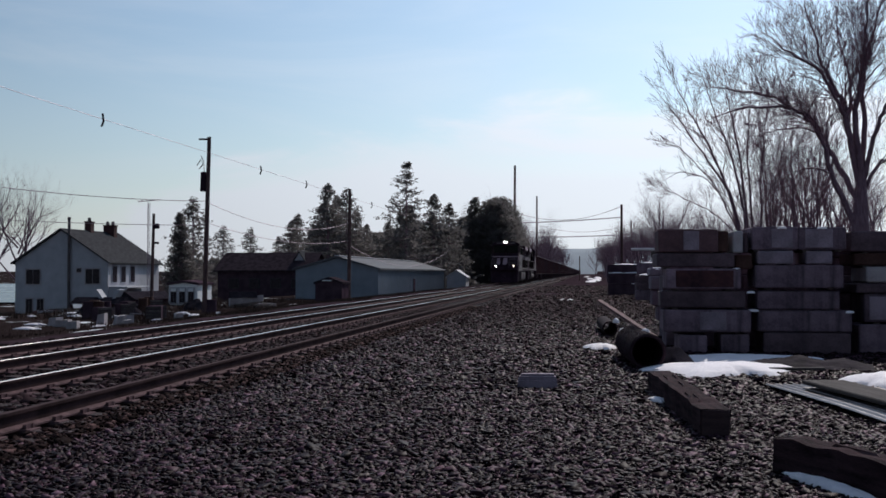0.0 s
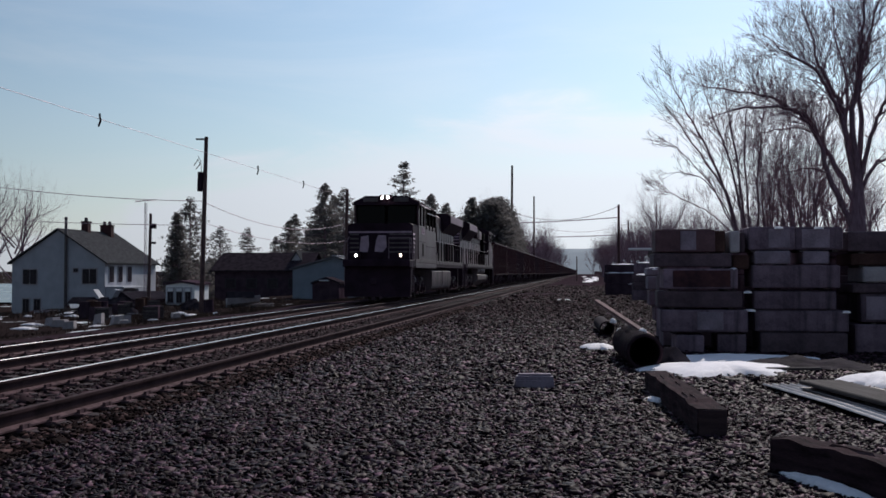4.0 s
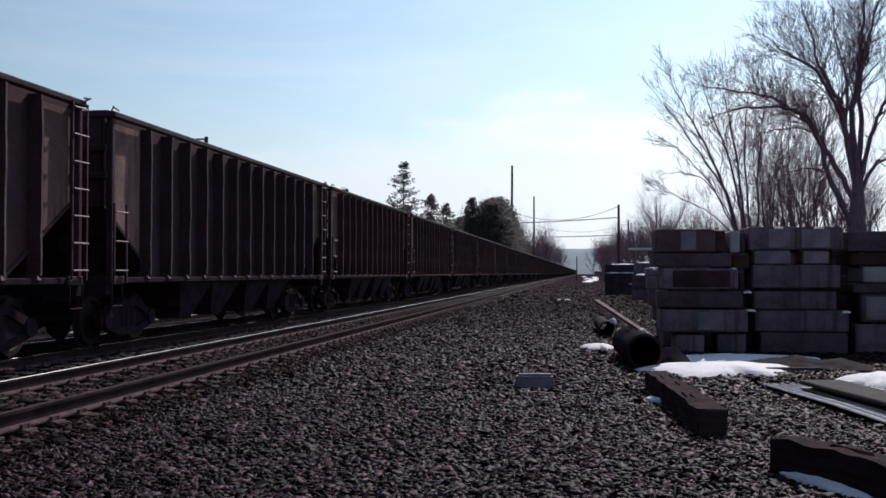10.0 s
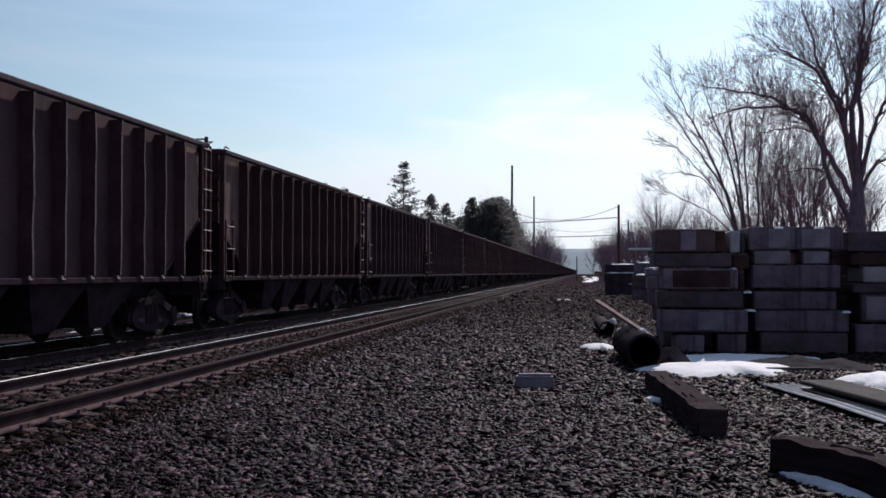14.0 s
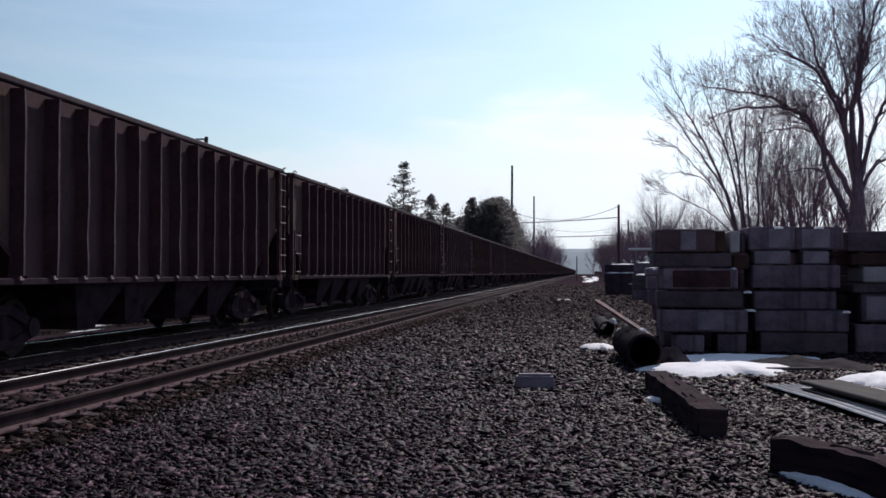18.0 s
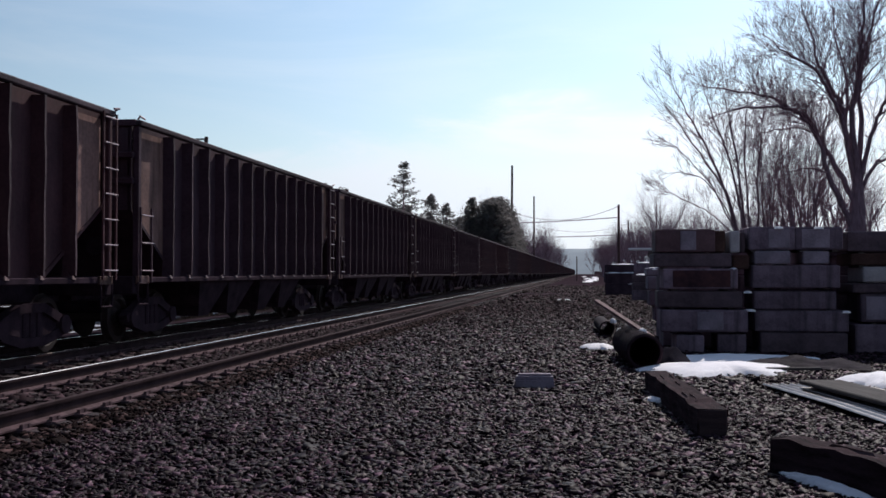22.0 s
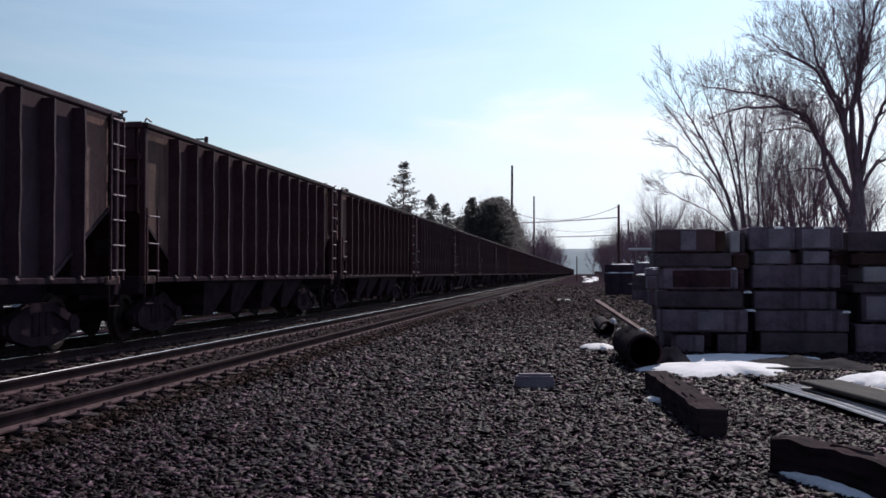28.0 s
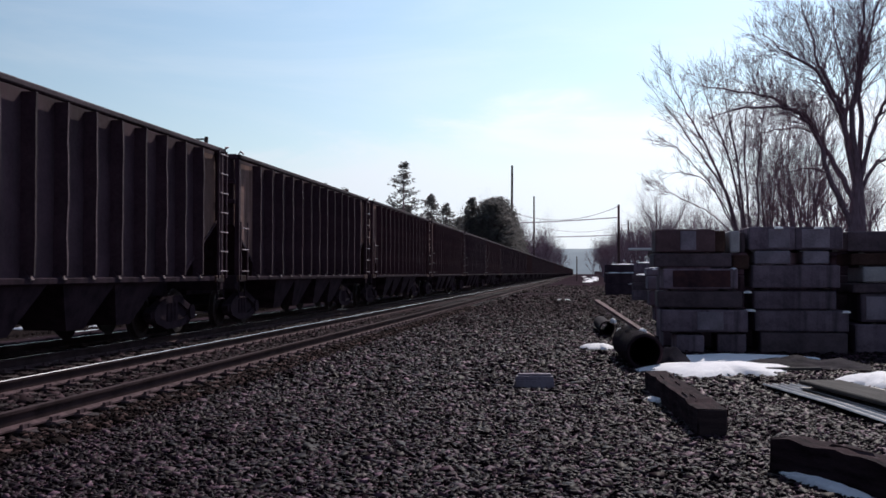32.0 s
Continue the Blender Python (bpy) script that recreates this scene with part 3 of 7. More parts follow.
track_far = build_track("railway_track", FAR_TRACK, RAIL_F, "railway track with timber ties under the coal train")


# ---- the train ----
# y of the leading coupler of the train against time
RUN = [(0.0, 116.2), (1.0, 98.3), (2.0, 80.4), (3.0, 62.4), (4.25, 40.2), (5.5, 18.2), (6.75, -3.3), (8.0, -24.6), (9.0, -41.8),
       (11.0, -76.5), (13.0, -111.2), (16.0, -163.2), (19.0, -215.3), (23.0, -284.8), (28.0, -371.8), (32.0, -441.5)]
PITCH = 14.95
LOCO_A, LOCO_B = 22.3, 22.6
TRAIN = []


def wheelset(parent, y, r=0.46):
    mm = Mesh()
    mm.cyl((-0.8, 0, 0), (0.8, 0, 0), 0.085, n=10)
    for s in (-1, 1):
        pr = [(0.72 * s, r - 0.02), (0.80 * s, r - 0.035), (0.81 * s, r - 0.12), (0.755 * s, r - 0.16), (0.755 * s, 0.17), (0.79 * s, 0.12), (0.79 * s, 0.0)]
        inner = [(0.70 * s, 0.0), (0.70 * s, r + 0.025), (0.72 * s, r + 0.02)]
        ring = inner + pr
        k, n = len(mm.v), 20
        for a, b in ring:
            for j in range(n):
                t = 2 * math.pi * j / n
                mm.v.append((a, b * math.cos(t), b * math.sin(t)))
        for i in range(len(ring) - 1):
            for j in range(n):
                q = (k + i * n + j, k + i * n + (j + 1) % n, k + (i + 1) * n + (j + 1) % n, k + (i + 1) * n + j)
                mm.f.append(q[::-1] if s > 0 else q)
    return part("wheelset", mm.data("wheelset", M_WHEEL), None, parent, "steel wheels on an axle", m=pose(0, y, r))


def freight_truck(parent, y):
    mm = Mesh()
    mm.box((0, 0, 0.62), (2.0, 0.34, 0.24), 0.03)
    tk = part("truck", mm, M_UNDER, parent, "grimy cast steel truck", m=pose(0, y, 0))
    for s in (1, -1):
        mm = Mesh()
        x0, x1 = sorted((0.93 * s, 1.09 * s))
        for a, b in (((-1.12, 0.44), (-0.3, 0.74)), ((0.3, 0.74), (1.12, 0.44)), ((-0.34, 0.74), (0.34, 0.74)), ((-1.0, 0.40), (-0.34, 0.24)), ((0.34, 0.24), (1.0, 0.40)), ((-0.36, 0.24), (0.36, 0.24))):
            d = Vector((0, b[0] - a[0], b[1] - a[1]))
            o = Vector((0, -d.z, d.y)).normalized() * 0.07
            pts = [Vector((x, *p)) + o * k for x in (x0, x1) for p in (a, b) for k in (-1, 1)]
            mm.convex(pts, [(0, 1, 3, 2), (4, 5, 7, 6), (0, 1, 5, 4), (2, 3, 7, 6), (0, 2, 6, 4), (1, 3, 7, 5)])
        mm.prism([(-1.12, 0.40), (-0.35, 0.18), (0.35, 0.18), (1.12, 0.40), (1.05, 0.52), (0.36, 0.80), (-0.36, 0.80), (-1.05, 0.52)], 0.96 * s, 1.04 * s, "x")
        for q in (-0.89, 0.89):
            mm.cyl((x0 - 0.02, q, 0.46), (x1 + 0.04, q, 0.46), 0.15, n=12)
        for q in (-0.2, -0.0, 0.2):
            mm.cyl((1.0 * s, q, 0.28), (1.0 * s, q, 0.68), 0.075, n=8)
        part("side_frame", mm, M_UNDER, tk)
    for q in (-0.89, 0.89):
        wheelset(tk, q)
    return tk


def coupler(parent, y, turn):
    mm = Mesh()
    mm.box((0, 0.25, 0.86), (0.16, 0.6, 0.2), 0.02)
    mm.box((0.02, -0.06, 0.86), (0.3, 0.26, 0.28), 0.05)
    return part("coupler", mm, M_UNDER, parent, m=pose(0, y, 0, 0, 0, turn))


def hopper_car(paint, detail=True, rib_count=13):
    """An open-top coal hopper from its leading coupler (y = 0) to the next (y = PITCH), its origin on the rail head."""
    car = thing("hopper_car", None)
    y0, y1, top, low, zc = 0.5, PITCH - 0.5, 3.86, 1.16, 2.35
    run = 1.95
    body = Mesh()
    for s in (1, -1):
        x0, x1 = 1.32 * s, 1.35 * s
        prof = [(y0, top), (y0, zc), (y0 + run, low), (y1 - run, low), (y1, zc), (y1, top)]
        body.prism(prof, x0, x1, "x")
    part("body", body, paint, car)
    for ya, yb in ((y0, y0 + run), (y1, y1 - run)):
        ends = Mesh()
        sg = 1 if yb > ya else -1
        ends.convex([(-1.38, ya, top), (1.38, ya, top), (1.38, ya, zc), (-1.38, ya, zc), (-1.38, ya + 0.04 * sg, top), (1.38, ya + 0.04 * sg, top), (1.38, ya + 0.04 * sg, zc), (-1.38, ya + 0.04 * sg, zc)],
                    [(0, 1, 2, 3), (4, 5, 6, 7), (0, 1, 5, 4), (2, 3, 7, 6), (0, 3, 7, 4), (1, 2, 6, 5)])
        ends.convex([(-1.38, ya, zc), (1.38, ya, zc), (1.38, yb, low), (-1.38, yb, low), (-1.38, ya + 0.05 * sg, zc + 0.04), (1.38, ya + 0.05 * sg, zc + 0.04), (1.38, yb + 0.05 * sg, low + 0.04), (-1.38, yb + 0.05 * sg, low + 0.04)],
                    [(0, 1, 2, 3), (4, 5, 6, 7), (0, 1, 5, 4), (2, 3, 7, 6), (0, 3, 7, 4), (1, 2, 6, 5)])
        if detail:
            for z in (3.3, 2.85):
                ends.box((0, ya - 0.05 * sg, z), (2.9, 0.09, 0.11), 0.015)
        part("end_sheet", ends, paint, car, "sloped end sheet")
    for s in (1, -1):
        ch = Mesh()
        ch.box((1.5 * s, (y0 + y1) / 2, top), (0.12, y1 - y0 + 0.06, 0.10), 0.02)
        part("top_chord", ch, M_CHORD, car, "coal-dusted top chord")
        ch = Mesh()
        ch.box((1.43 * s, (y0 + y1) / 2, low - 0.02), (0.14, y1 - y0, 0.1), 0.015)
        part("side_sill", ch, M_UNDER, car)
    for y in (y0, y1):
        ch = Mesh()
        ch.box((0, y, top), (2.95, 0.12, 0.12), 0.02)
        part("end_chord", ch, paint, car)
        ch = Mesh()
        ch.box((0, y, 1.05), (2.95, 0.22, 0.32), 0.02)
        part("end_sill", ch, M_UNDER, car)
    first, last = y0 + 1.5, y1 - 1.28
    rib_mes = []
    for v in range(4):
        # a folded post, knocked out of line here and there
        rib, rr, seg = Mesh(), random.Random(60 + v), 9
        for i in range(seg + 1):
            z = low + 0.06 + (top - low - 0.12) * i / seg
            dx, dy = rr.gauss(0, 0.006), rr.gauss(0, 0.004)
            rib.v += [(0.0, -0.05, z), (0.2 + dx, -0.024 + dy, z), (0.2 + dx, 0.024 + dy, z), (0.0, 0.05, z)]
        for i in range(seg):
            for j in range(3):
                rib.f.append((i * 4 + j, i * 4 + j + 1, i * 4 + 5 + j, i * 4 + 4 + j))
        rib.f.append((seg * 4, seg * 4 + 1, seg * 4 + 2, seg * 4 + 3))
        rib.convex([(0, -0.09, low), (0.17, -0.07, low), (0, -0.04, low + 0.2), (0, 0.09, low), (0.17, 0.07, low), (0, 0.04, low + 0.2)], [(0, 1, 2), (3, 4, 5), (0, 1, 4, 3), (1, 2, 5, 4), (0, 2, 5, 3)])
        me = rib.data("rib", paint, 0)
        # outer faces take the sun-lightened colour, flanks keep the car paint
        me.materials.append(M_RIB)
        for i in range(seg):
            me.polygons[i * 3 + 1].material_index = 1
        rib_mes.append(me)
    far_rib = Mesh()
    for i in range(rib_count):
        y = first + (last - first) * i / (rib_count - 1)
        if detail:
            part("rib", rib_mes[i * 7 % 4], None, car, m=pose(1.35, y, 0))
            far_rib.box((-1.45, y, (low + top) / 2), (0.2, 0.08, top - low - 0.1))
        else:
            far_rib.box((1.45, y, (low + top) / 2), (0.2, 0.08, top - low - 0.1))
    tagged(part("side_posts", far_rib, paint, car, smooth=0), kind="stuff")
    for y in (y0 + 0.07, y1 - 0.07):
        for s in (1, -1):
            po = Mesh()
            po.box((1.46 * s, y, (1.1 + top) / 2), (0.11, 0.12, top - 1.1), 0.015)
            part("corner_post", po, paint, car)
    sill = Mesh()
    sill.box((0, PITCH / 2, 0.95), (0.62, PITCH - 1.0, 0.36), 0.02)
    part("centre_sill", sill, M_UNDER, car)
    for yc in (4.6, 6.35, 8.6, 10.35):
        hp = Mesh()
        for s in (1, -1):
            pts = [(0.33 * s, yc - 0.95, low), (1.44 * s, yc - 0.95, low), (1.44 * s, yc + 0.95, low), (0.33 * s, yc + 0.95, low), (0.45 * s, yc - 0.28, 0.36), (1.15 * s, yc - 0.28, 0.36), (1.15 * s, yc + 0.28, 0.36), (0.45 * s, yc + 0.28, 0.36)]
            hp.convex(pts, [(0, 1, 2, 3), (4, 5, 6, 7), (0, 1, 5, 4), (1, 2, 6, 5), (2, 3, 7, 6), (3, 0, 4, 7)])
        part("hopper_chute", hp, M_UNDER, car)
    load = Mesh()
    nx, ny = 7, 30
    for j in range(ny + 1):
        for i in range(nx + 1):
            u, w = i / nx * 2 - 1, j / ny * 2 - 1
            z = top - 0.12 + 0.22 * (1 - u * u) * (1 - w ** 6) + 0.07 * noise.noise(Vector((i * 0.8, j * 0.8, 1.0)))
            load.v.append((1.31 * u, (y0 + y1) / 2 + (y1 - y0 - 0.1) / 2 * w, z))
    for j in range(ny):
        for i in range(nx):
            k = j * (nx + 1) + i
            load.f.append((k, k + 1, k + nx + 2, k + nx + 1))
    part("coal_load", load, M_COAL, car, "heaped black coal", 60)
    if detail:
        for y, sg in ((y0, 1), (y1, -1)):
            for s in (1, -1):
                ld = Mesh()
                ya, yb = y - 0.02 * sg, y + 0.44 * sg
                for q in (ya, yb):
                    ld.box((1.57 * s, q, 2.5 if sg < 0 else 1.75), (0.03, 0.04, 2.7 if sg < 0 else 1.3))
                lad = part("ladder", ld, paint, car, "thin steel ladder", 0)
                for i in range(7 if sg < 0 else 3):
                    z = 1.3 + i * (0.41 if sg < 0 else 0.48)
                    rg = Mesh()
                    rg.cyl((1.60 * s, ya, z), (1.60 * s, yb, z), 0.016, n=6)
                    if s > 0:
                        part("rung", rg, M_RUNG, lad, "worn bright rung")
        for y, sg in ((y0, 1), (y1, -1)):
            # the bay beyond the last post: a rust-stained overlay, tan for sunlight on it
            ya, yb = y + 0.13 * sg, (first - 0.07 if sg > 0 else last + 0.07)
            zb = zc + (low - zc) * (yb - y) / (run * sg)
            by = Mesh()
            by.prism([(ya, top - 0.1), (yb, top - 0.1), (yb, zb + 0.05), (ya, zc + 0.0)][::sg], 1.352, 1.362, "x")
            part("bay_panel", by, M_BAY, car, "rust-stained bay panel with sunlight put into its tan colour", 0)
            pl = Mesh()
            pl.box((1.5, y + 0.22 * sg, 1.14), (0.06, 0.46, 0.14), 0.01)
            part("corner_plate", pl, M_BAY, car, "dusty pale corner plate")
            gb = Mesh()
            gb.tube([(1.52, y - 0.04 * sg, top + 0.05), (1.58, y - 0.10 * sg, top + 0.10), (1.58, y + 0.1 * sg, top + 0.07)], 0.018, 5)
            part("grab_iron", gb, M_RUNG, car, "bent bright grab iron")
        for y in (y0 + 0.2, y1 - 0.2):
            st = Mesh()
            st.tube([(1.52, y - 0.2, 1.1), (1.52, y - 0.2, 0.72), (1.52, y + 0.2, 0.72), (1.52, y + 0.2, 1.1)], 0.02, 4)
            part("sill_step", st, M_UNDER, car, smooth=0)
        bk = Mesh()
        bk.cyl((0.4, 1.15, 1.75), (0.4, 1.75, 1.75), 0.17, n=12)
        part("air_tank", bk, M_UNDER, car)
        bk = Mesh()
        bk.box((-0.2, y0 - 0.14, 2.2), (0.5, 0.16, 0.5), 0.04)
        part("brake_wheel_box", bk, M_UNDER, car)
    trucks = [freight_truck(car, 2.15), freight_truck(car, PITCH - 2.15)]
    coupler(car, 0.12, 0), coupler(car, PITCH - 0.12, 180)
    return car


def loco_truck(parent, y, sg):
    mm = Mesh()
    mm.box((0, 0, 0.72), (1.9, 3.6, 0.2), 0.03)
    tk = part("truck", mm, M_UNDER, parent, "grimy three-axle power truck", m=pose(0, y, 0))
    for s in (1, -1):
        mm = Mesh()
        x = 1.08 * s
        mm.prism([(-2.5, 0.62), (-2.3, 0.48), (-1.3, 0.55), (-0.9, 0.42), (0.9, 0.42), (1.3, 0.55), (2.3, 0.48), (2.5, 0.62), (2.4, 0.86), (-2.4, 0.86)], x - 0.07, x + 0.07, "x")
        for q in (-1.85, 0, 1.85):
            mm.box((x + 0.05 * s, q, 0.55), (0.2, 0.42, 0.46), 0.04)
            mm.cyl((x + 0.1 * s, q, 0.53), (x + 0.26 * s, q, 0.53), 0.14, n=12)
        part("side_frame", mm, M_UNDER, tk)
        for q in (-2.1, -1.55, -0.4, 0.4, 1.55, 2.1):
            sp = Mesh()
            sp.cyl((x + 0.02 * s, q, 0.8), (x + 0.02 * s, q, 1.12), 0.09, n=8)
            part("spring", sp, M_UNDER, tk)
        for q in (-1.0, 1.0):
            br = Mesh()
            br.cyl((x + 0.1 * s, q - 0.2, 0.95), (x + 0.1 * s, q + 0.25, 0.95), 0.13, n=12)
            br.tube([(x + 0.14 * s, q - 0.5, 0.35), (x + 0.16 * s, q - 0.3, 0.7), (x + 0.14 * s, q, 0.9)], 0.03, 6)
            part("brake_cylinder", br, M_TANK, tk, "dusty grey brake cylinder")
        pp = Mesh()
        pp.tube([(x + 0.17 * s, -2.4, 0.6), (x + 0.19 * s, -2.0, 0.35), (x + 0.17 * s, -1.6, 0.62)], 0.025, 6)
        part("sand_pipe", pp, M_TANK, tk)
        pp = Mesh()
        pp.tube([(x + 0.17 * s, 1.6, 0.62), (x + 0.19 * s, 2.0, 0.32), (x + 0.17 * s, 2.4, 0.6)], 0.025, 6)
        part("sand_pipe", pp, M_TANK, tk)
    for q in (-1.85, 0, 1.85):
        wheelset(tk, q, 0.53)


def rail_run(parent, x, ya, yb, z0, z1, step=1.15, label="pale steel handrail"):
    hr = Mesh()
    hr.tube([(x, ya, z1), (x, yb, z1)], 0.022, 6)
    h = part("handrail", hr, M_HANDRAIL, parent, label)
    n = max(2, int(abs(yb - ya) / step) + 1)
    po = Mesh()
    po.box((0, 0, (z0 + z1) / 2), (0.05, 0.11, z1 - z0))
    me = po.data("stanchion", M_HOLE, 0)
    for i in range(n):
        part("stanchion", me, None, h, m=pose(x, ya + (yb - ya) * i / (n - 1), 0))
    return h


def slab_panel(parent, name, x, ya, yb, za, zb, material, t=0.02, label=""):
    mm = Mesh()
    mm.box((x, (ya + yb) / 2, (za + zb) / 2), (t, abs(yb - ya), zb - za), min(t * 0.3, 0.01))
    return part(name, mm, material, parent, label)


def lamp_tube(x, y0, y1, z, r):
    """A short open tube round a lamp."""
    mm, n = Mesh(), 16
    for rr, y in ((r, y1), (r + 0.02, y1), (r + 0.02, y0), (r, y0)):
        for j in range(n):
            a = 2 * math.pi * j / n
            mm.v.append((x + rr * math.cos(a), y, z + rr * math.sin(a)))
    for i in range(4):
        for j in range(n):
            mm.f.append((i * n + j, i * n + (j + 1) % n, ((i + 1) % 4) * n + (j + 1) % n, ((i + 1) % 4) * n + j))
    return mm


def locomotive_a():
    """Leading locomotive: cab and nose at y = 0, radiator wings at the rear."""
    lo = thing("locomotive", None, "black diesel freight locomotive with white nose stripes and lit headlights", "locomotive", "train locomotives")
    L = LOCO_A
    mm = Mesh()
    mm.box((0, L / 2, 1.70), (3.06, L - 1.5, 0.32), 0.03)
    mm.box((0, L / 2, 1.3), (1.0, L - 2.2, 0.5), 0.03)
    part("platform", mm, M_LOCOROOF, lo)
    for s in (1, -1):
        slab_panel(lo, "sill_panel", 1.535 * s, 2.3, 9.0, 1.5, 1.72, M_LOCO, label="grey sill below the cab")
        for i in range(5):
            slab_panel(lo, "sill_stripe", 1.54 * s, 2.32 + i * 1.33, 3.62 + i * 1.33, 1.73, 1.9, M_WING, label="pale dusty sill plate")
        for i in range(10):
            slab_panel(lo, "toe_board", 1.535 * s, 9.1 + i * 1.182, 10.14 + i * 1.182, 1.72, 1.9, M_WING, label="pale dusty toe board")
    # nose, cab, roof
    nose = Mesh()
    prof = [(-1.5, 1.86), (1.5, 1.86), (1.5, 3.42), (1.36, 3.52), (-1.36, 3.52), (-1.5, 3.42)]
    nose.prism(prof, 1.72, 3.4)
    part("nose", nose, M_LOCOROOF, lo, "black short nose with white stripes")
    cab = Mesh()
    cab.prism([(-1.53, 1.86), (1.53, 1.86), (1.53, 3.45), (-1.53, 3.45)], 3.2, 5.25)
    for ya, yb in ((3.2, 3.42), (4.1, 4.25), (5.05, 5.25)):
        for s in (1, -1):
            po = Mesh()
            po.box((1.49 * s, (ya + yb) / 2, 3.95), (0.08, yb - ya, 1.04))
            part("window_post", po, M_LOCO, lo)
    po = Mesh()
    po.box((0, 5.2, 3.95), (2.95, 0.1, 1.04))
    part("cab_bulkhead", po, M_LOCO, lo)
    part("cab", cab, M_LOCO, lo)
    roof = Mesh()
    roof.prism([(-1.57, 4.44), (1.57, 4.44), (1.57, 4.58), (1.0, 4.86), (-1.0, 4.86), (-1.57, 4.58)], 3.05, 5.35)
    part("cab_roof", roof, M_LOCOROOF, lo, "dark roof with a faceted front")
    for s in (1, -1):
        num = Mesh()
        num.box((0.72 * s, 3.03, 4.68), (0.7, 0.06, 0.2), 0.01)
        part("number_board", num, M_WING, lo)
    for ya, yb in ((3.42, 4.1), (4.25, 5.05)):
        for s in (1, -1):
            w = Mesh()
            w.box((1.47 * s, (ya + yb) / 2, 3.95), (0.02, yb - ya, 1.0))
            wp = part("side_window", w, M_GLASS, lo)
            fr = Mesh()
            fr.box((1.5 * s, (ya + yb) / 2, 3.47), (0.06, yb - ya + 0.1, 0.05))
            part("window_frame", fr, M_HANDRAIL, wp)
    for xa in (-0.72, 0.72):
        w = Mesh()
        w.box((xa, 3.18, 3.98), (1.3, 0.03, 0.82), 0.01)
        part("windshield", w, M_GLASS, lo, "dark windshield")
    vis = Mesh()
    vis.convex([(1.52, 3.3, 4.47), (1.52, 5.1, 4.47), (1.82, 5.1, 4.30), (1.82, 3.3, 4.30), (1.52, 3.3, 4.50), (1.52, 5.1, 4.50), (1.82, 5.1, 4.33), (1.82, 3.3, 4.33)],
               [(0, 1, 2, 3), (4, 5, 6, 7), (0, 1, 5, 4), (2, 3, 7, 6), (0, 3, 7, 4), (1, 2, 6, 5)])
    part("sunshade", vis, M_AWNING, lo, "pale awning over the cab windows")
    # nose front: stripes, emblem shapes, door
    for i in range(5):
        z = 3.02 - i * 0.2
        for xa, xb in ((0.42, 1.45), (-1.42, -1.0)):
            st = Mesh()
            st.box(((xa + xb) / 2, 1.712, z), (xb - xa, 0.01, 0.075))
            part("nose_stripe", st, M_WING, lo, "faded white stripe", 0)
        st = Mesh()
        wdt = 0.55 - 0.05 * i
        st.box((1.506, 1.74 + wdt / 2, z), (0.01, wdt, 0.075))
        part("side_stripe", st, M_WHITE, lo, "faded white stripe", 0)
    em = Mesh()
    for outline in ([(-0.96, 2.24), (-0.6, 2.2), (-0.52, 2.5), (-0.55, 2.98), (-0.9, 2.9)], [(-0.26, 2.24), (0.1, 2.2), (0.3, 2.45), (0.26, 2.96), (-0.1, 2.98), (-0.2, 2.7)]):
        em.prism(outline, 1.704, 1.712)
    part("emblem", em, M_NUMBER, lo, "faded white emblem shape", 0)
    bd = Mesh()
    bd.box((0, 1.712, 3.12), (2.9, 0.012, 0.08))
    part("nose_band", bd, M_NUMBER, lo, "faded white band", 0)
    hl = Mesh()
    hl.box((0, 3.12, 4.78), (0.62, 0.2, 0.26), 0.03)
    hp = part("headlight_housing", hl, M_LOCOROOF, lo)
    for xa in (-0.13, 0.13):
        q = Mesh()
        q.cyl((xa, 3.02, 4.78), (xa, 2.99, 4.78), 0.085, n=14)
        part("headlight", q, M_LAMP, hp, "bright round headlight")
        part("lamp_tube", lamp_tube(xa, 2.65, 2.99, 4.78, 0.09), M_HOLE, hp)
    for xa in (-1.02, 1.02):
        q = Mesh()
        q.box((xa, 1.5, 2.06), (0.3, 0.2, 0.28), 0.03)
        dl = part("ditch_light", q, M_LOCOROOF, lo)
        q = Mesh()
        q.cyl((xa, 1.4, 2.06), (xa, 1.38, 2.06), 0.085, n=14)
        part("lamp_lens", q, M_LAMP if xa < 0 else M_LAMPDIM, dl, "bright round lamp" if xa < 0 else "dim round lamp")
        part("lamp_tube", lamp_tube(xa, 1.06, 1.38, 2.06, 0.09), M_HOLE, dl)
    pil = Mesh()
    pil.prism([(1.0, 0.2), (1.35, 0.2), (1.6, 1.86), (1.15, 1.86)], -1.5, 1.5, "x")
    part("pilot", pil, M_LOCOROOF, lo, "black snow plough pilot")
    for s in (1, -1):
        for y in (1.5, L - 1.05):
            stp = Mesh()
            for i in range(4):
                stp.box((1.36 * s, y, 0.42 + i * 0.36), (0.36, 0.5, 0.03))
            stp.box((1.17 * s, y, 1.0), (0.03, 0.5, 1.5))
            part("step", stp, M_LOCOROOF, lo)
            hr = Mesh()
            for q in (-0.26, 0.26):
                hr.tube([(1.53 * s, y + q, 0.4), (1.55 * s, y + q, 2.0), (1.5 * s, y + q, 2.85)], 0.016, 6)
            part("grab_rail", hr, M_HANDRAIL, lo, "pale grab rails")
    hr = Mesh()
    hr.tube([(-1.5, 1.15, 1.9), (-1.56, 1.15, 2.5), (-1.3, 1.15, 2.9)], 0.025, 6)
    part("front_handrail", hr, M_HANDRAIL, lo)
    hr = Mesh()
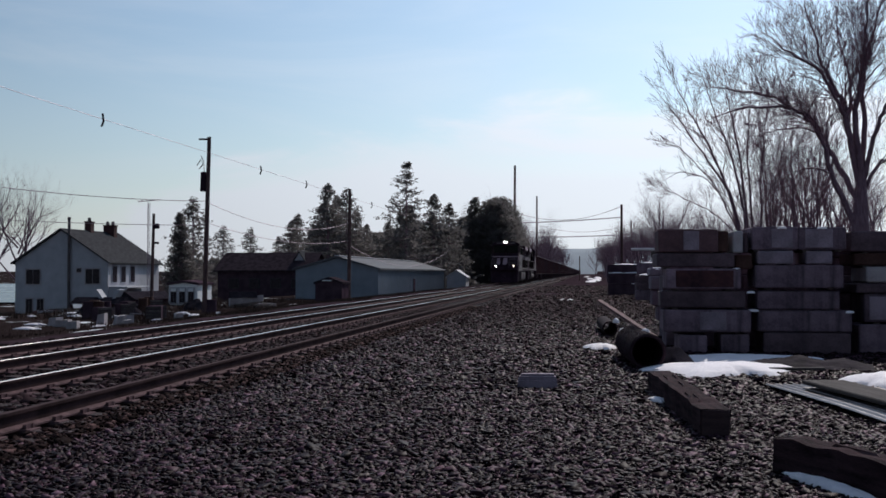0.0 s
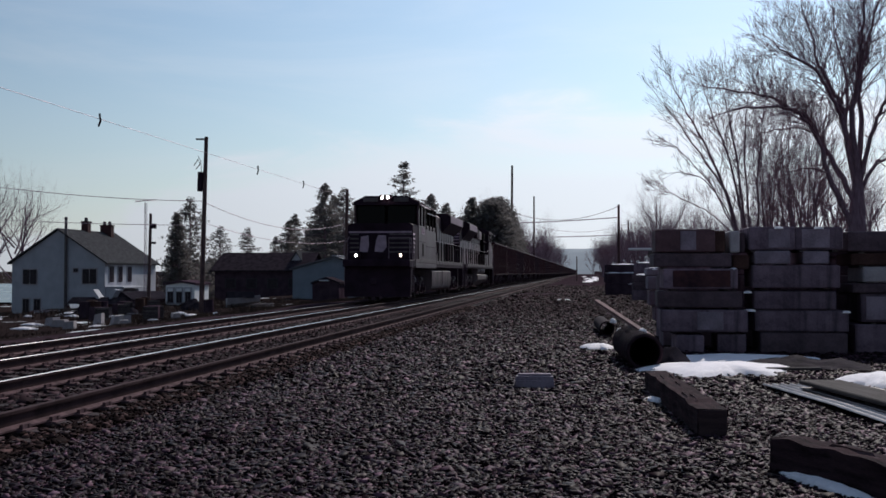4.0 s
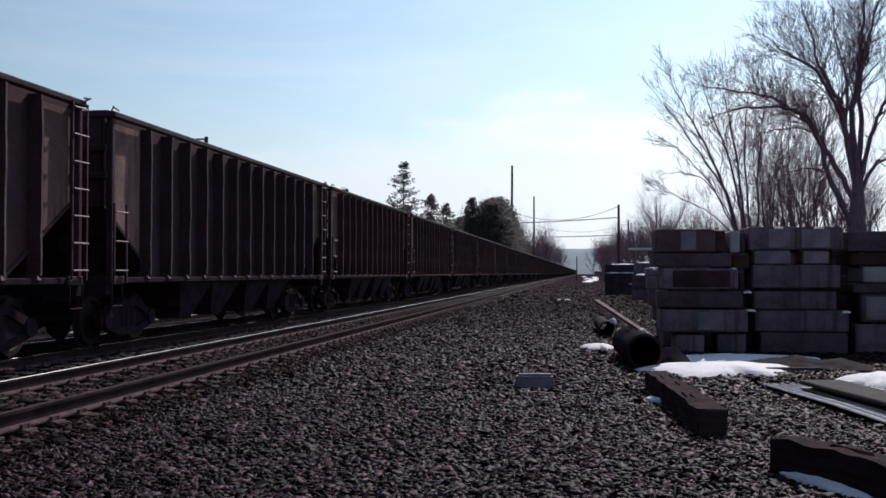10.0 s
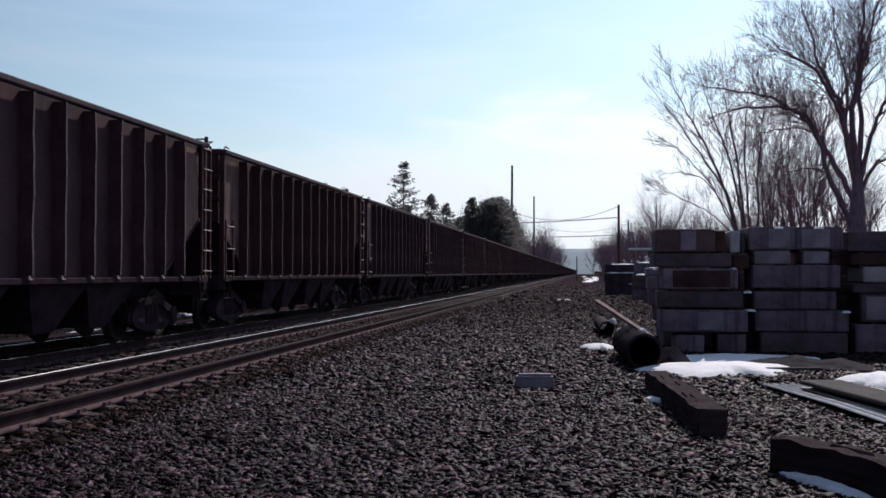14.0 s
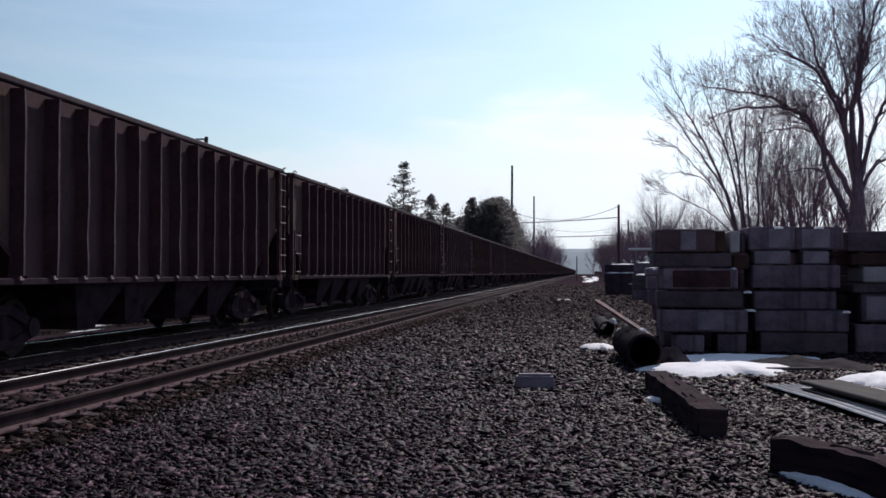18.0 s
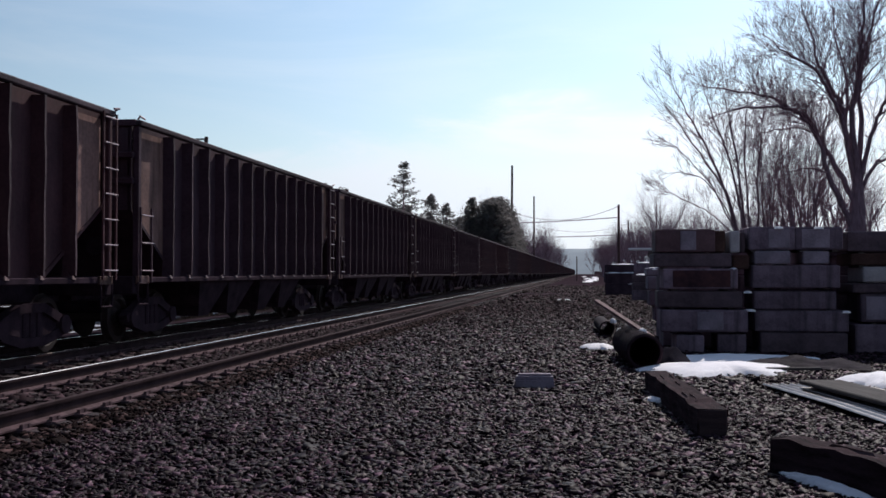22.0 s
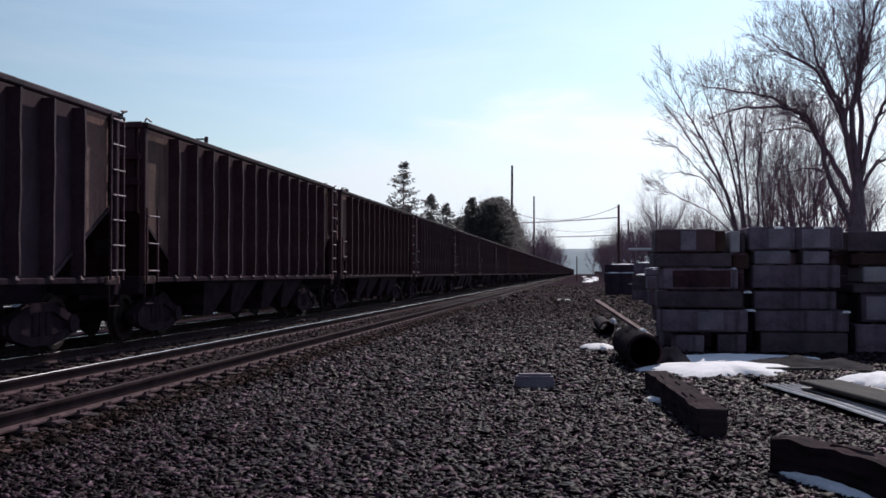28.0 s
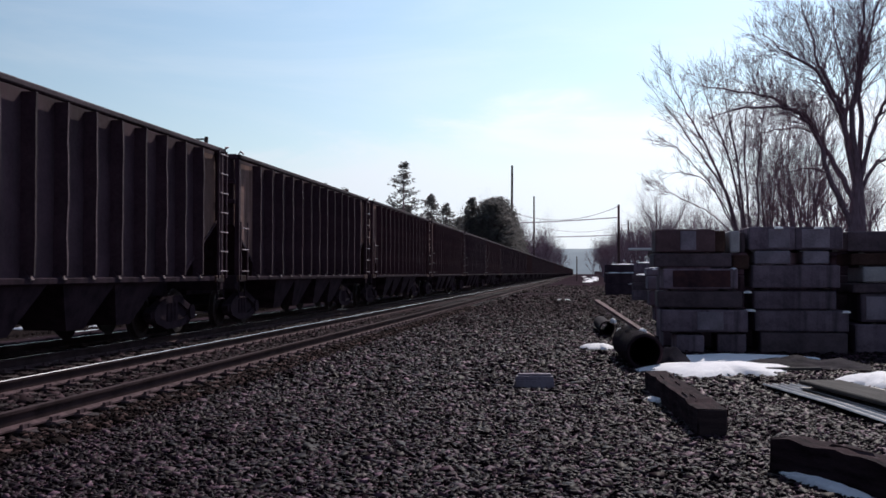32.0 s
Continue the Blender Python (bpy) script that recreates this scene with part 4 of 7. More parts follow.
    hr.tube([(0.5, 1.15, 1.9), (0.5, 1.15, 2.85), (1.45, 1.15, 2.85), (1.45, 1.15, 1.9)], 0.022, 6)
    part("front_handrail", hr, M_HANDRAIL, lo)
    coupler(lo, 0.12, 0), coupler(lo, L - 0.12, 180)
    # cabinet behind the cab, flush with its side
    cb = Mesh()
    cb.box((0, 7.1, 2.72), (3.04, 3.66, 1.74), 0.03)
    part("equipment_cabinet", cb, M_LOCO, lo)
    up = Mesh()
    up.box((0, 7.1, 4.02), (2.7, 3.66, 0.94), 0.03)
    part("upper_cabinet", up, M_LOCO, lo)
    up = Mesh()
    up.prism([(-1.47, 4.5), (1.47, 4.5), (1.4, 4.6), (-1.4, 4.6)], 5.3, 8.9)
    part("cabinet_cap", up, M_LOCOROOF, lo)
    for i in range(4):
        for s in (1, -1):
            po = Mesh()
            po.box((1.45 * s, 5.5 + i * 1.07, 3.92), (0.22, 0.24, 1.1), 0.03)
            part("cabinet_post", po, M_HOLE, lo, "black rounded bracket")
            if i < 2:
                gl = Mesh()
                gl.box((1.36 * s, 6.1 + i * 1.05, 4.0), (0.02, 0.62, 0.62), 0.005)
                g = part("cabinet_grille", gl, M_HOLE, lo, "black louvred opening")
                for j in range(5):
                    sl = Mesh()
                    sl.box((1.375 * s, 6.1 + i * 1.05, 3.76 + j * 0.12), (0.02, 0.6, 0.03))
                    part("slat", sl, M_LOCOROOF, g, smooth=0)
                ed = Mesh()
                ed.box((1.37 * s, 5.72 + i * 1.05, 4.0), (0.04, 0.07, 0.7))
                part("pale_edge", ed, M_WING, lo, "pale vertical edge strip", 0)
    for s in (1, -1):
        gr = Mesh()
        gr.tube([(1.62 * s, 5.2, 4.16), (1.62 * s, 8.95, 4.16)], 0.026, 6)
        part("grab_rail", gr, M_HANDRAIL, lo, "pale horizontal rail")
        for ya, yb, za, zb in ((5.35, 8.85, 3.42, 3.44), (5.4, 8.8, 2.55, 2.57)):
            slab_panel(lo, "seam", 1.53 * s, ya, yb, za, zb, M_LOCOROOF)
        slab_panel(lo, "vent_grille", 1.53 * s, 4.28, 4.66, 2.05, 2.66, M_HOLE, label="black louvred grille")
        slab_panel(lo, "floodlight_bar", 1.56 * s, 4.1, 5.1, 1.9, 1.93, M_HANDRAIL)
        slab_panel(lo, "door_seam", 1.535 * s, 3.4, 5.2, 2.72, 2.745, M_LOCOROOF)
    cable = Mesh()
    cable.tube([(1.35, 8.95, 4.5), (1.42, 9.2, 4.1), (1.45, 9.6, 3.3), (1.5, 9.75, 2.3)], 0.035, 7)
    part("conduit", cable, M_LOCOROOF, lo, "bent black conduit")
    # hood with doors
    hd = Mesh()
    hd.prism([(-0.95, 1.86), (0.95, 1.86), (0.95, 4.42), (0.72, 4.6), (-0.72, 4.6), (-0.95, 4.42)], 8.9, 20.9)
    hood = part("hood", hd, M_DUSTA, lo)
    for i in range(11):
        y = 9.15 + i * 1.02
        for s in (1, -1):
            dr = Mesh()
            dr.box((0.965 * s, y + 0.44, 3.0), (0.03, 0.88, 2.05), 0.012)
            d = part("hood_door", dr, M_DUSTA, hood)
            if s > 0:
                for z in (2.35, 3.15, 3.75):
                    # proud near-black blocks paint the shade of latch recesses
                    hn = Mesh()
                    hn.box((0.988, y + 0.78, z), (0.03, 0.05, 0.13), 0.01)
                    part("latch", hn, M_HOLE, d, "latch block, recess shade put into its near-black colour")
    ex = Mesh()
    ex.box((0, 12.2, 4.68), (0.9, 1.3, 0.2), 0.04)
    part("exhaust_outlet", ex, M_LOCOROOF, lo)
    ex = Mesh()
    ex.box((0, 10.4, 4.64), (0.6, 0.6, 0.16), 0.03)
    part("roof_hatch", ex, M_LOCOROOF, lo)
    wing = Mesh()
    wing.prism([(-0.95, 3.55), (0.95, 3.55), (1.52, 4.14), (1.52, 4.58), (1.35, 4.68), (-1.35, 4.68), (-1.52, 4.58), (-1.52, 4.14)], 15.0, 21.2)
    part("radiator", wing, M_LOCOROOF, lo, "overhanging radiator with flared wings")
    # grazing sun on the radiator sides, painted as a paler grey band
    for s in (1, -1):
        slab_panel(lo, "radiator_side", 1.53 * s, 15.08, 21.12, 4.16, 4.57, M_AWNING, label="radiator side band with sunlight put into its pale grey")
    for s in (1, -1):
        h = rail_run(lo, 1.48 * s, 9.0, 20.9, 1.86, 2.92)
    for i in range(2):
        bl = Mesh()
        bl.box((1.05, 17.2 + i * 1.3, 2.5), (0.3, 0.7, 1.1), 0.05)
        part("blower_box", bl, M_LOCO, lo)
    for i in range(4):
        bar = Mesh()
        bar.box((0.988, 11.3, 3.62 - i * 0.13), (0.008, 2.6 - 0.2 * i, 0.05))
        part("hood_stripe", bar, M_WING, lo, "worn grey painted stripe", 0)
    for i in range(2):
        bar = Mesh()
        bar.box((0.988, 13.2, 3.0 - i * 0.3), (0.008, 2.4 - 0.5 * i, 0.16))
        part("painted_bar", bar, M_WING, lo, "worn pale painted bar", 0)
    lettering("fleet_number", "8088", 0.48, M_NUMBER, lo, pose(1.545, 4.42, 3.09, 90, 0, 90))
    tank = Mesh()
    tank.prism([(-1.2, 0.34), (1.2, 0.34), (1.42, 0.46), (1.5, 0.6), (1.5, 1.33), (1.42, 1.4), (-1.42, 1.4), (-1.5, 1.33), (-1.5, 0.6), (-1.42, 0.46)], 7.7, 15.2)
    part("fuel_tank", tank, M_TANK, lo, "dusty grey fuel tank with grimy sides")
    slab_panel(lo, "tank_strap", 1.51, 11.5, 11.56, 0.6, 1.36, M_LOCOROOF)
    hn = Mesh()
    for q in (-0.2, 0.0, 0.2):
        hn.tube([(q, 13.0, 4.84), (q, 12.6, 4.86), (q, 12.45, 4.86)], [0.03, 0.05, 0.09], 8)
    part("horn", hn, M_LOCOROOF, lo)
    loco_truck(lo, 4.7, 1), loco_truck(lo, 17.9, -1)
    return lo


def locomotive_b():
    """Second locomotive, coupled hood first: radiators at y = 0, cab and nose towards the cars."""
    lo = thing("locomotive", None, "black diesel freight locomotive running with its cab towards the cars", "locomotive", "train locomotives")
    L = LOCO_B
    mm = Mesh()
    mm.box((0, L / 2, 1.72), (3.0, L - 1.7, 0.28), 0.03)
    mm.box((0, L / 2, 1.3), (1.0, L - 2.2, 0.5), 0.03)
    part("platform", mm, M_LOCOROOF, lo)
    for s in (1, -1):
        for i in range(12):
            slab_panel(lo, "toe_board", 1.51 * s, 1.75 + i * 1.146, 2.77 + i * 1.146, 1.70, 1.88, M_WING, label="pale dusty toe board")
        slab_panel(lo, "sill_stripe", 1.51 * s, 15.6, L - 1.6, 1.70, 1.86, M_WING, label="dusty grey sill along the cab")
    hd = Mesh()
    hd.prism([(-0.92, 1.86), (0.92, 1.86), (0.92, 4.25), (0.72, 4.45), (-0.72, 4.45), (-0.92, 4.25)], 1.75, 16.2)
    hood = part("hood", hd, M_DUST, lo)
    for i in range(13):
        for s in (1, -1):
            dr = Mesh()
            dr.box((0.935 * s, 2.4 + i * 1.02 + 0.44, 2.9), (0.03, 0.86, 1.8), 0.012)
            d = part("hood_door", dr, M_DUST, hood)
            if s > 0:
                for z in (2.3, 2.75, 3.55):
                    # latch recesses again as near-black blocks, their shade in the colour
                    hn = Mesh()
                    hn.box((0.958, 2.4 + i * 1.02 + 0.76, z), (0.03, 0.06, 0.17), 0.01)
                    part("latch", hn, M_HOLE, d, "latch block, recess shade put into its near-black colour")
    end = Mesh()
    end.prism([(-1.0, 3.4), (1.0, 3.4), (1.0, 4.74), (0.86, 4.82), (-0.86, 4.82), (-1.0, 4.74)], 1.6, 3.04)
    part("rear_hood", end, M_LOCOROOF, lo)
    # covers the hood end with the darker roof colour
    ep = Mesh()
    ep.box((0, 1.735, 2.62), (1.98, 0.03, 1.5), 0.01)
    part("end_plate", ep, M_LOCOROOF, lo, "near-black plate over the hood end")
    for i in range(4):
        st = Mesh()
        st.box((0.47 + 0.03 * i, 1.592, 3.86 - i * 0.19), (1.02 - 0.06 * i, 0.01, 0.10)) if i < 3 else st.box((0.55, 1.716, 3.27), (0.8, 0.01, 0.09))
        part("end_stripe", st, M_NUMBER, lo, "faded white stripe", 0)
    sc = Mesh()
    for i in range(6):
        for j in range(4):
            sc.box((1.005, 1.75 + i * 0.2, 4.34 + j * 0.095), (0.02, 0.15, 0.05))
    part("vent_screen", sc, M_HANDRAIL, lo, "light wire screen", 0)
    wing = Mesh()
    wing.prism([(-0.92, 3.5), (0.92, 3.5), (1.5, 4.16), (1.5, 4.6), (1.3, 4.72), (-1.3, 4.72), (-1.5, 4.6), (-1.5, 4.16)], 3.05, 8.2)
    part("radiator", wing, M_LOCOROOF, lo, "overhanging radiator with flared wings")
    # paler grey band paints the sunlit radiator side
    for s in (1, -1):
        slab_panel(lo, "radiator_side", 1.51 * s, 3.12, 8.12, 4.18, 4.59, M_AWNING, label="radiator side band with sunlight put into its pale grey")
    br = Mesh()
    br.prism([(-1.25, 3.9), (1.25, 3.9), (1.25, 4.5), (1.0, 4.66), (-1.0, 4.66), (-1.25, 4.5)], 10.6, 12.4)
    part("dynamic_brake", br, M_LOCOROOF, lo)
    gx = Mesh()
    gx.prism([(-1.1, 3.9), (1.1, 3.9), (1.1, 4.46), (0.9, 4.6), (-0.9, 4.6), (-1.1, 4.46)], 12.6, 15.6)
    part("air_intake", gx, M_DUST, lo)
    ex = Mesh()
    ex.box((0, 9.4, 4.42), (0.7, 1.0, 0.25), 0.04)
    part("exhaust_outlet", ex, M_LOCOROOF, lo)
    hn = Mesh()
    for q in (0.9, 1.05, 1.2):
        hn.tube([(q, 8.1, 4.45), (q, 8.4, 4.46), (q, 8.55, 4.46)], [0.03, 0.05, 0.1], 8)
    part("horn", hn, M_LOCOROOF, lo)
    # the shade of the recess is given by the cabinet's near-black colour
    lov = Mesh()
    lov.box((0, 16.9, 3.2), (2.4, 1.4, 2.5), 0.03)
    part("electrical_cabinet", lov, M_HOLE, lo, "cabinet beside the cab, recess shade put into its near-black colour")
    cab = Mesh()
    cab.prism([(-1.5, 1.86), (1.5, 1.86), (1.5, 3.74), (-1.5, 3.74)], 17.55, 19.9)
    for ya, yb in ((17.55, 17.75), (18.6, 18.72), (19.7, 19.9)):
        for s in (1, -1):
            po = Mesh()
            po.box((1.46 * s, (ya + yb) / 2, 4.12), (0.08, yb - ya, 0.84))
            part("window_post", po, M_LOCO, lo)
    po = Mesh()
    po.box((0, 17.6, 4.12), (2.9, 0.1, 0.84))
    po.box((0, 17.53, 2.8), (2.96, 0.03, 1.84), 0.01)
    part("cab_bulkhead", po, M_LOCOROOF, lo, "near-black cab end")
    part("cab", cab, M_LOCO, lo)
    low = Mesh()
    low.box((0, 16.0, 2.3), (2.9, 3.2, 0.86), 0.03)
    part("side_skirt", low, M_LOCO, lo)
    for i in range(2):
        for j in range(3):
            lv = Mesh()
            lv.box((1.46, 15.0 + i * 0.75, 2.42 + j * 0.1), (0.03, 0.34, 0.06))
            part("louvre", lv, M_HANDRAIL, lo, "bright louvre slat", 0)
    roof = Mesh()
    roof.prism([(-1.55, 4.5), (1.55, 4.5), (1.5, 4.64), (0.95, 4.88), (-0.95, 4.88), (-1.5, 4.64)], 17.4, 20.1)
    part("cab_roof", roof, M_LOCOROOF, lo)
    vis = Mesh()
    vis.convex([(1.5, 17.9, 4.5), (1.5, 20.0, 4.5), (1.85, 20.0, 4.33), (1.85, 17.9, 4.33), (1.5, 17.9, 4.53), (1.5, 20.0, 4.53), (1.85, 20.0, 4.36), (1.85, 17.9, 4.36)],
               [(0, 1, 2, 3), (4, 5, 6, 7), (0, 1, 5, 4), (2, 3, 7, 6), (0, 3, 7, 4), (1, 2, 6, 5)])
    part("sunshade", vis, M_AWNING, lo, "pale awning over the cab windows")
    for ya, yb in ((17.75, 18.6), (18.72, 19.7)):
        for s in (1, -1):
            w = Mesh()
            for z in (3.74, 4.48):
                w.box((1.48 * s, (ya + yb) / 2, z), (0.04, yb - ya, 0.05))
            wf = part("window_frame", w, M_HANDRAIL, lo)
            w = Mesh()
            w.box((1.47 * s, ya + 0.2, 4.1), (0.015, 0.4, 0.76))
            part("pane", w, M_GLASS, wf)
    nose = Mesh()
    nose.prism([(-1.48, 1.86), (1.48, 1.86), (1.48, 3.5), (1.2, 3.75), (-1.2, 3.75), (-1.48, 3.5)], 19.8, 21.1)
    part("nose", nose, M_LOCO, lo)
    for i in range(5):
        st = Mesh()
        wdt = 0.5 - 0.06 * i
        st.box((1.486, 21.08 - wdt / 2, 3.2 - i * 0.21), (0.01, wdt, 0.08))
        part("side_stripe", st, M_WHITE, lo, "faded white stripe", 0)
    lettering("fleet_number", "1063", 0.5, M_NUMBER, lo, pose(1.51, 18.75, 3.02, 90, 0, 90))
    lettering("fleet_number", "1063", 0.42, M_NUMBER, lo, pose(0.40, 1.59, 4.18, 90, 0, 0))
    for s in (1, -1):
        rail_run(lo, 1.46 * s, 1.7, 15.4, 1.86, 2.9)
        gr = Mesh()
        gr.tube([(1.48 * s, 15.4, 2.9), (1.5 * s, 17.5, 3.1)], 0.02, 6)
        part("grab_rail", gr, M_HANDRAIL, lo, "pale grab rail")
        for y in (1.0, L - 1.0):
            stp = Mesh()
            for i in range(4):
                stp.box((1.34 * s, y, 0.42 + i * 0.36), (0.36, 0.5, 0.03))
            stp.box((1.17 * s, y, 1.0), (0.03, 0.5, 1.5))
            part("step", stp, M_LOCOROOF, lo)
            hr = Mesh()
            for q in (-0.3, 0.3):
                hr.tube([(1.5 * s, y + q, 0.4), (1.53 * s, y + q, 2.0), (1.48 * s, y + q, 2.85)], 0.016, 6)
            part("grab_rail", hr, M_HANDRAIL, lo, "pale grab rails")
    rod = Mesh()
    rod.tube([(1.25, 15.7, 3.78), (1.25, 17.5, 3.74)], 0.035, 8)
    part("bright_rod", rod, M_RUNG, lo, "bright polished rod beside the cab")
    for y in (2.3, 2.75):
        fan = Mesh()
        fan.cyl((0.0, y, 4.8), (0.0, y, 4.9), 0.2, n=14)
        part("roof_vent", fan, M_LOCOROOF, lo)
    er = Mesh()
    for q in (-0.7, 0.7):
        er.tube([(q, 0.8, 1.9), (q, 0.8, 2.8), (1.4 * (1 if q > 0 else -1), 0.8, 2.8), (1.46 * (1 if q > 0 else -1), 1.5, 2.9)], 0.02, 6)
    part("end_handrail", er, M_HANDRAIL, lo)
    for y in (0.75, L - 0.75):
        pil = Mesh()
        pil.box((0, y, 1.1), (2.9, 0.2, 1.5), 0.03)
        part("pilot", pil, M_LOCOROOF, lo)
    coupler(lo, 0.12, 0), coupler(lo, L - 0.12, 180)
    for ya, yb in ((9.0, 11.3), (11.7, 15.0)):
        rs = Mesh()
        rs.cyl((1.2, ya, 1.45), (1.2, yb, 1.45), 0.24, n=16)
        part("air_reservoir", rs, M_TANK, lo, "dusty grey air reservoir")
    tank = Mesh()
    tank.prism([(-0.9, 0.34), (0.9, 0.34), (1.43, 0.7), (1.48, 0.78), (1.48, 1.1), (1.4, 1.16), (-1.4, 1.16), (-1.48, 1.1), (-1.48, 0.78), (-1.43, 0.7)], 8.7, 15.6)
    part("fuel_tank", tank, M_TANK, lo, "dusty grey fuel tank with grimy sides")
    bars = Mesh()
    for i in range(4):
        bars.box((0.955, 10.6, 3.85 - i * 0.16), (0.008, 2.4 - 0.15 * i, 0.07))
    part("hood_stripe", bars, M_WING, lo, "worn grey painted stripes", 0)
    for i in range(2):
        bar = Mesh()
        bar.box((0.955, 13.4, 3.3 - i * 0.3), (0.008, 1.6, 0.16))
        part("painted_bar", bar, M_WING, lo, "worn pale painted bar", 0)
    loco_truck(lo, 4.9, 1), loco_truck(lo, 17.7, -1)
    return lo


def build_train():
    TRAIN.append((locomotive_a(), 0.0))
    TRAIN.append((locomotive_b(), LOCO_A))
    labels = {"car_black": "black open-top coal hopper car, streaked with rust and dust", "car_brown": "dark brown open-top coal hopper car, grimy and loaded",
              "car_oxide_red": "oxide-red open-top coal hopper car with rust streaks"}
    near = {p.name: tagged(hopper_car(p), labels[p.name], "freight car", "coal hopper cars") for p in (M_BLACK, M_BROWN, M_OXIDE)}
    plain = {p.name: tagged(hopper_car(p, False), labels[p.name], "freight car", "coal hopper cars") for p in (M_BLACK, M_BROWN, M_OXIDE)}
    order = "car_oxide_red car_brown car_black car_brown car_brown car_black car_brown car_oxide_red car_black car_black car_brown".split()
    used = set()
    pick = random.Random(5)
    for i in range(78):
        full = i < 34
        kind = order[i] if i < len(order) else pick.choice(["car_black"] * 4 + ["car_brown"] * 3 + ["car_oxide_red"] * 2)
        src = (near if full else plain)[kind]
        car = src if src.name not in used else copy_thing(src, pose(0, 0, 0))
        used.add(src.name)
        TRAIN.append((car, LOCO_A + LOCO_B + PITCH * i))


build_train()


# ---- trees ----
def grow(mm, tw, p, d, length, r, level, rnd, up=0.12, spread=0.6, kids=(6, 5, 4, 3), tips=None):
    """A limb with its side branches; thick ones go to mm, thin ones to tw."""
    n = 5 if level < 2 else 3
    pts, rad = [p.copy()], [r]
    q, e = p.copy(), d.copy()
    for i in range(n):
        e = (e + Vector((rnd.gauss(0, 0.11), rnd.gauss(0, 0.11), rnd.gauss(0, 0.07) + up * 0.5))).normalized()
        q = q + e * (length / n)
        pts.append(q.copy())
        rad.append(max(r * (1 - 0.75 * (i + 1) / n), 0.0028))
    (mm if r > 0.035 else tw).tube(pts, rad, 8 if level == 0 else (5 if r > 0.03 else 3), caps=False)
    if level >= len(kids):
        return
    for i in range(kids[level]):
        t = rnd.uniform(0.25, 1.0) if level else rnd.uniform(0.35, 1.0)
        k = min(int(t * n), n - 1)
        a = pts[k].lerp(pts[k + 1], t * n - k)
        ax = (pts[k + 1] - pts[k]).normalized()
        side = ax.cross(Vector((rnd.gauss(0, 1), rnd.gauss(0, 1), rnd.gauss(0, 1)))).normalized()
        nd = (ax * (1 - spread * 0.55) + side * spread * rnd.uniform(0.6, 1.15) + Vector((0, 0, up))).normalized()
        grow(mm, tw, a, nd, length * rnd.uniform(*((0.34, 0.6) if level == 0 else (0.5, 0.8))) * (1.15 - 0.35 * t), max(rad[k] * rnd.uniform(0.4, 0.6), 0.0034), level + 1, rnd, up, spread, kids)


def bare_tree(name, m, seed, stems, label, kids=(6, 5, 4, 3), spread=0.6, up=0.12, group=""):
    """stems: (start, direction, length, radius) of the trunk and main limbs."""
    rnd = random.Random(seed)
    tr = thing(name, m, label, "tree", group)
    mm, tw = Mesh(), Mesh()
    for p, d, ln, r in stems:
        grow(mm, tw, Vector(p), Vector(d).normalized(), ln, r, 0, rnd, up, spread, kids)
    part("trunk", mm, M_BARK, tr, "dark bare trunk and limbs", 60)
    part("twig_crown", tw, M_TWIG, tr, "fine leafless twigs", 0)
    return tr


def trunk_piece(tr, pts, rad):
    mm = Mesh()
    mm.tube(pts, rad, 12)
    return part("bole", mm, M_BARK, tr, "furrowed trunk", 60)


def limb(mm, tw, pts, r0, r1, rnd, count, reach, kids, spread=0.5):
    """A main limb along a bent line, with side branches that grow from it."""
    pts = [Vector(p) for p in pts]
    line = []
    for i in range(len(pts) - 1):
        a, b, c, d = pts[max(i - 1, 0)], pts[i], pts[i + 1], pts[min(i + 2, len(pts) - 1)]
        for k in range(4):
            t = k / 4
            q = 0.5 * (2 * b + (c - a) * t + (2 * a - 5 * b + 4 * c - d) * t * t + (3 * b - a - 3 * c + d) * t ** 3)
            line.append(q + Vector((rnd.gauss(0, 0.02), rnd.gauss(0, 0.03), rnd.gauss(0, 0.02))))
    line.append(pts[-1])
    n = len(line) - 1
    rad = [r0 + (r1 - r0) * (i / n) ** 0.8 for i in range(n + 1)]
    mm.tube(line, rad, 7, caps=False)
    for i in range(count):
        t = rnd.uniform(0.22, 1.0) ** 0.8
        k = min(int(t * n), n - 1)
        ax = (line[k + 1] - line[k]).normalized()
        side = ax.cross(Vector((rnd.gauss(0, 1), rnd.gauss(0, 1), rnd.gauss(0, 1)))).normalized()
        d = (ax * 0.75 + side * rnd.uniform(0.8, 1.8) * spread + Vector((0, 0, 0.5 * spread))).normalized()
        grow(mm, tw, line[k], d, reach * rnd.uniform(0.5, 1.1), max(rad[k] * rnd.uniform(0.28, 0.5), 0.008), 1, rnd, 0.18 * spread, spread, kids)
    grow(mm, tw, line[-1], (line[-1] - line[-2]).normalized(), reach * 0.6, r1, 1, rnd, 0.04, spread, kids)


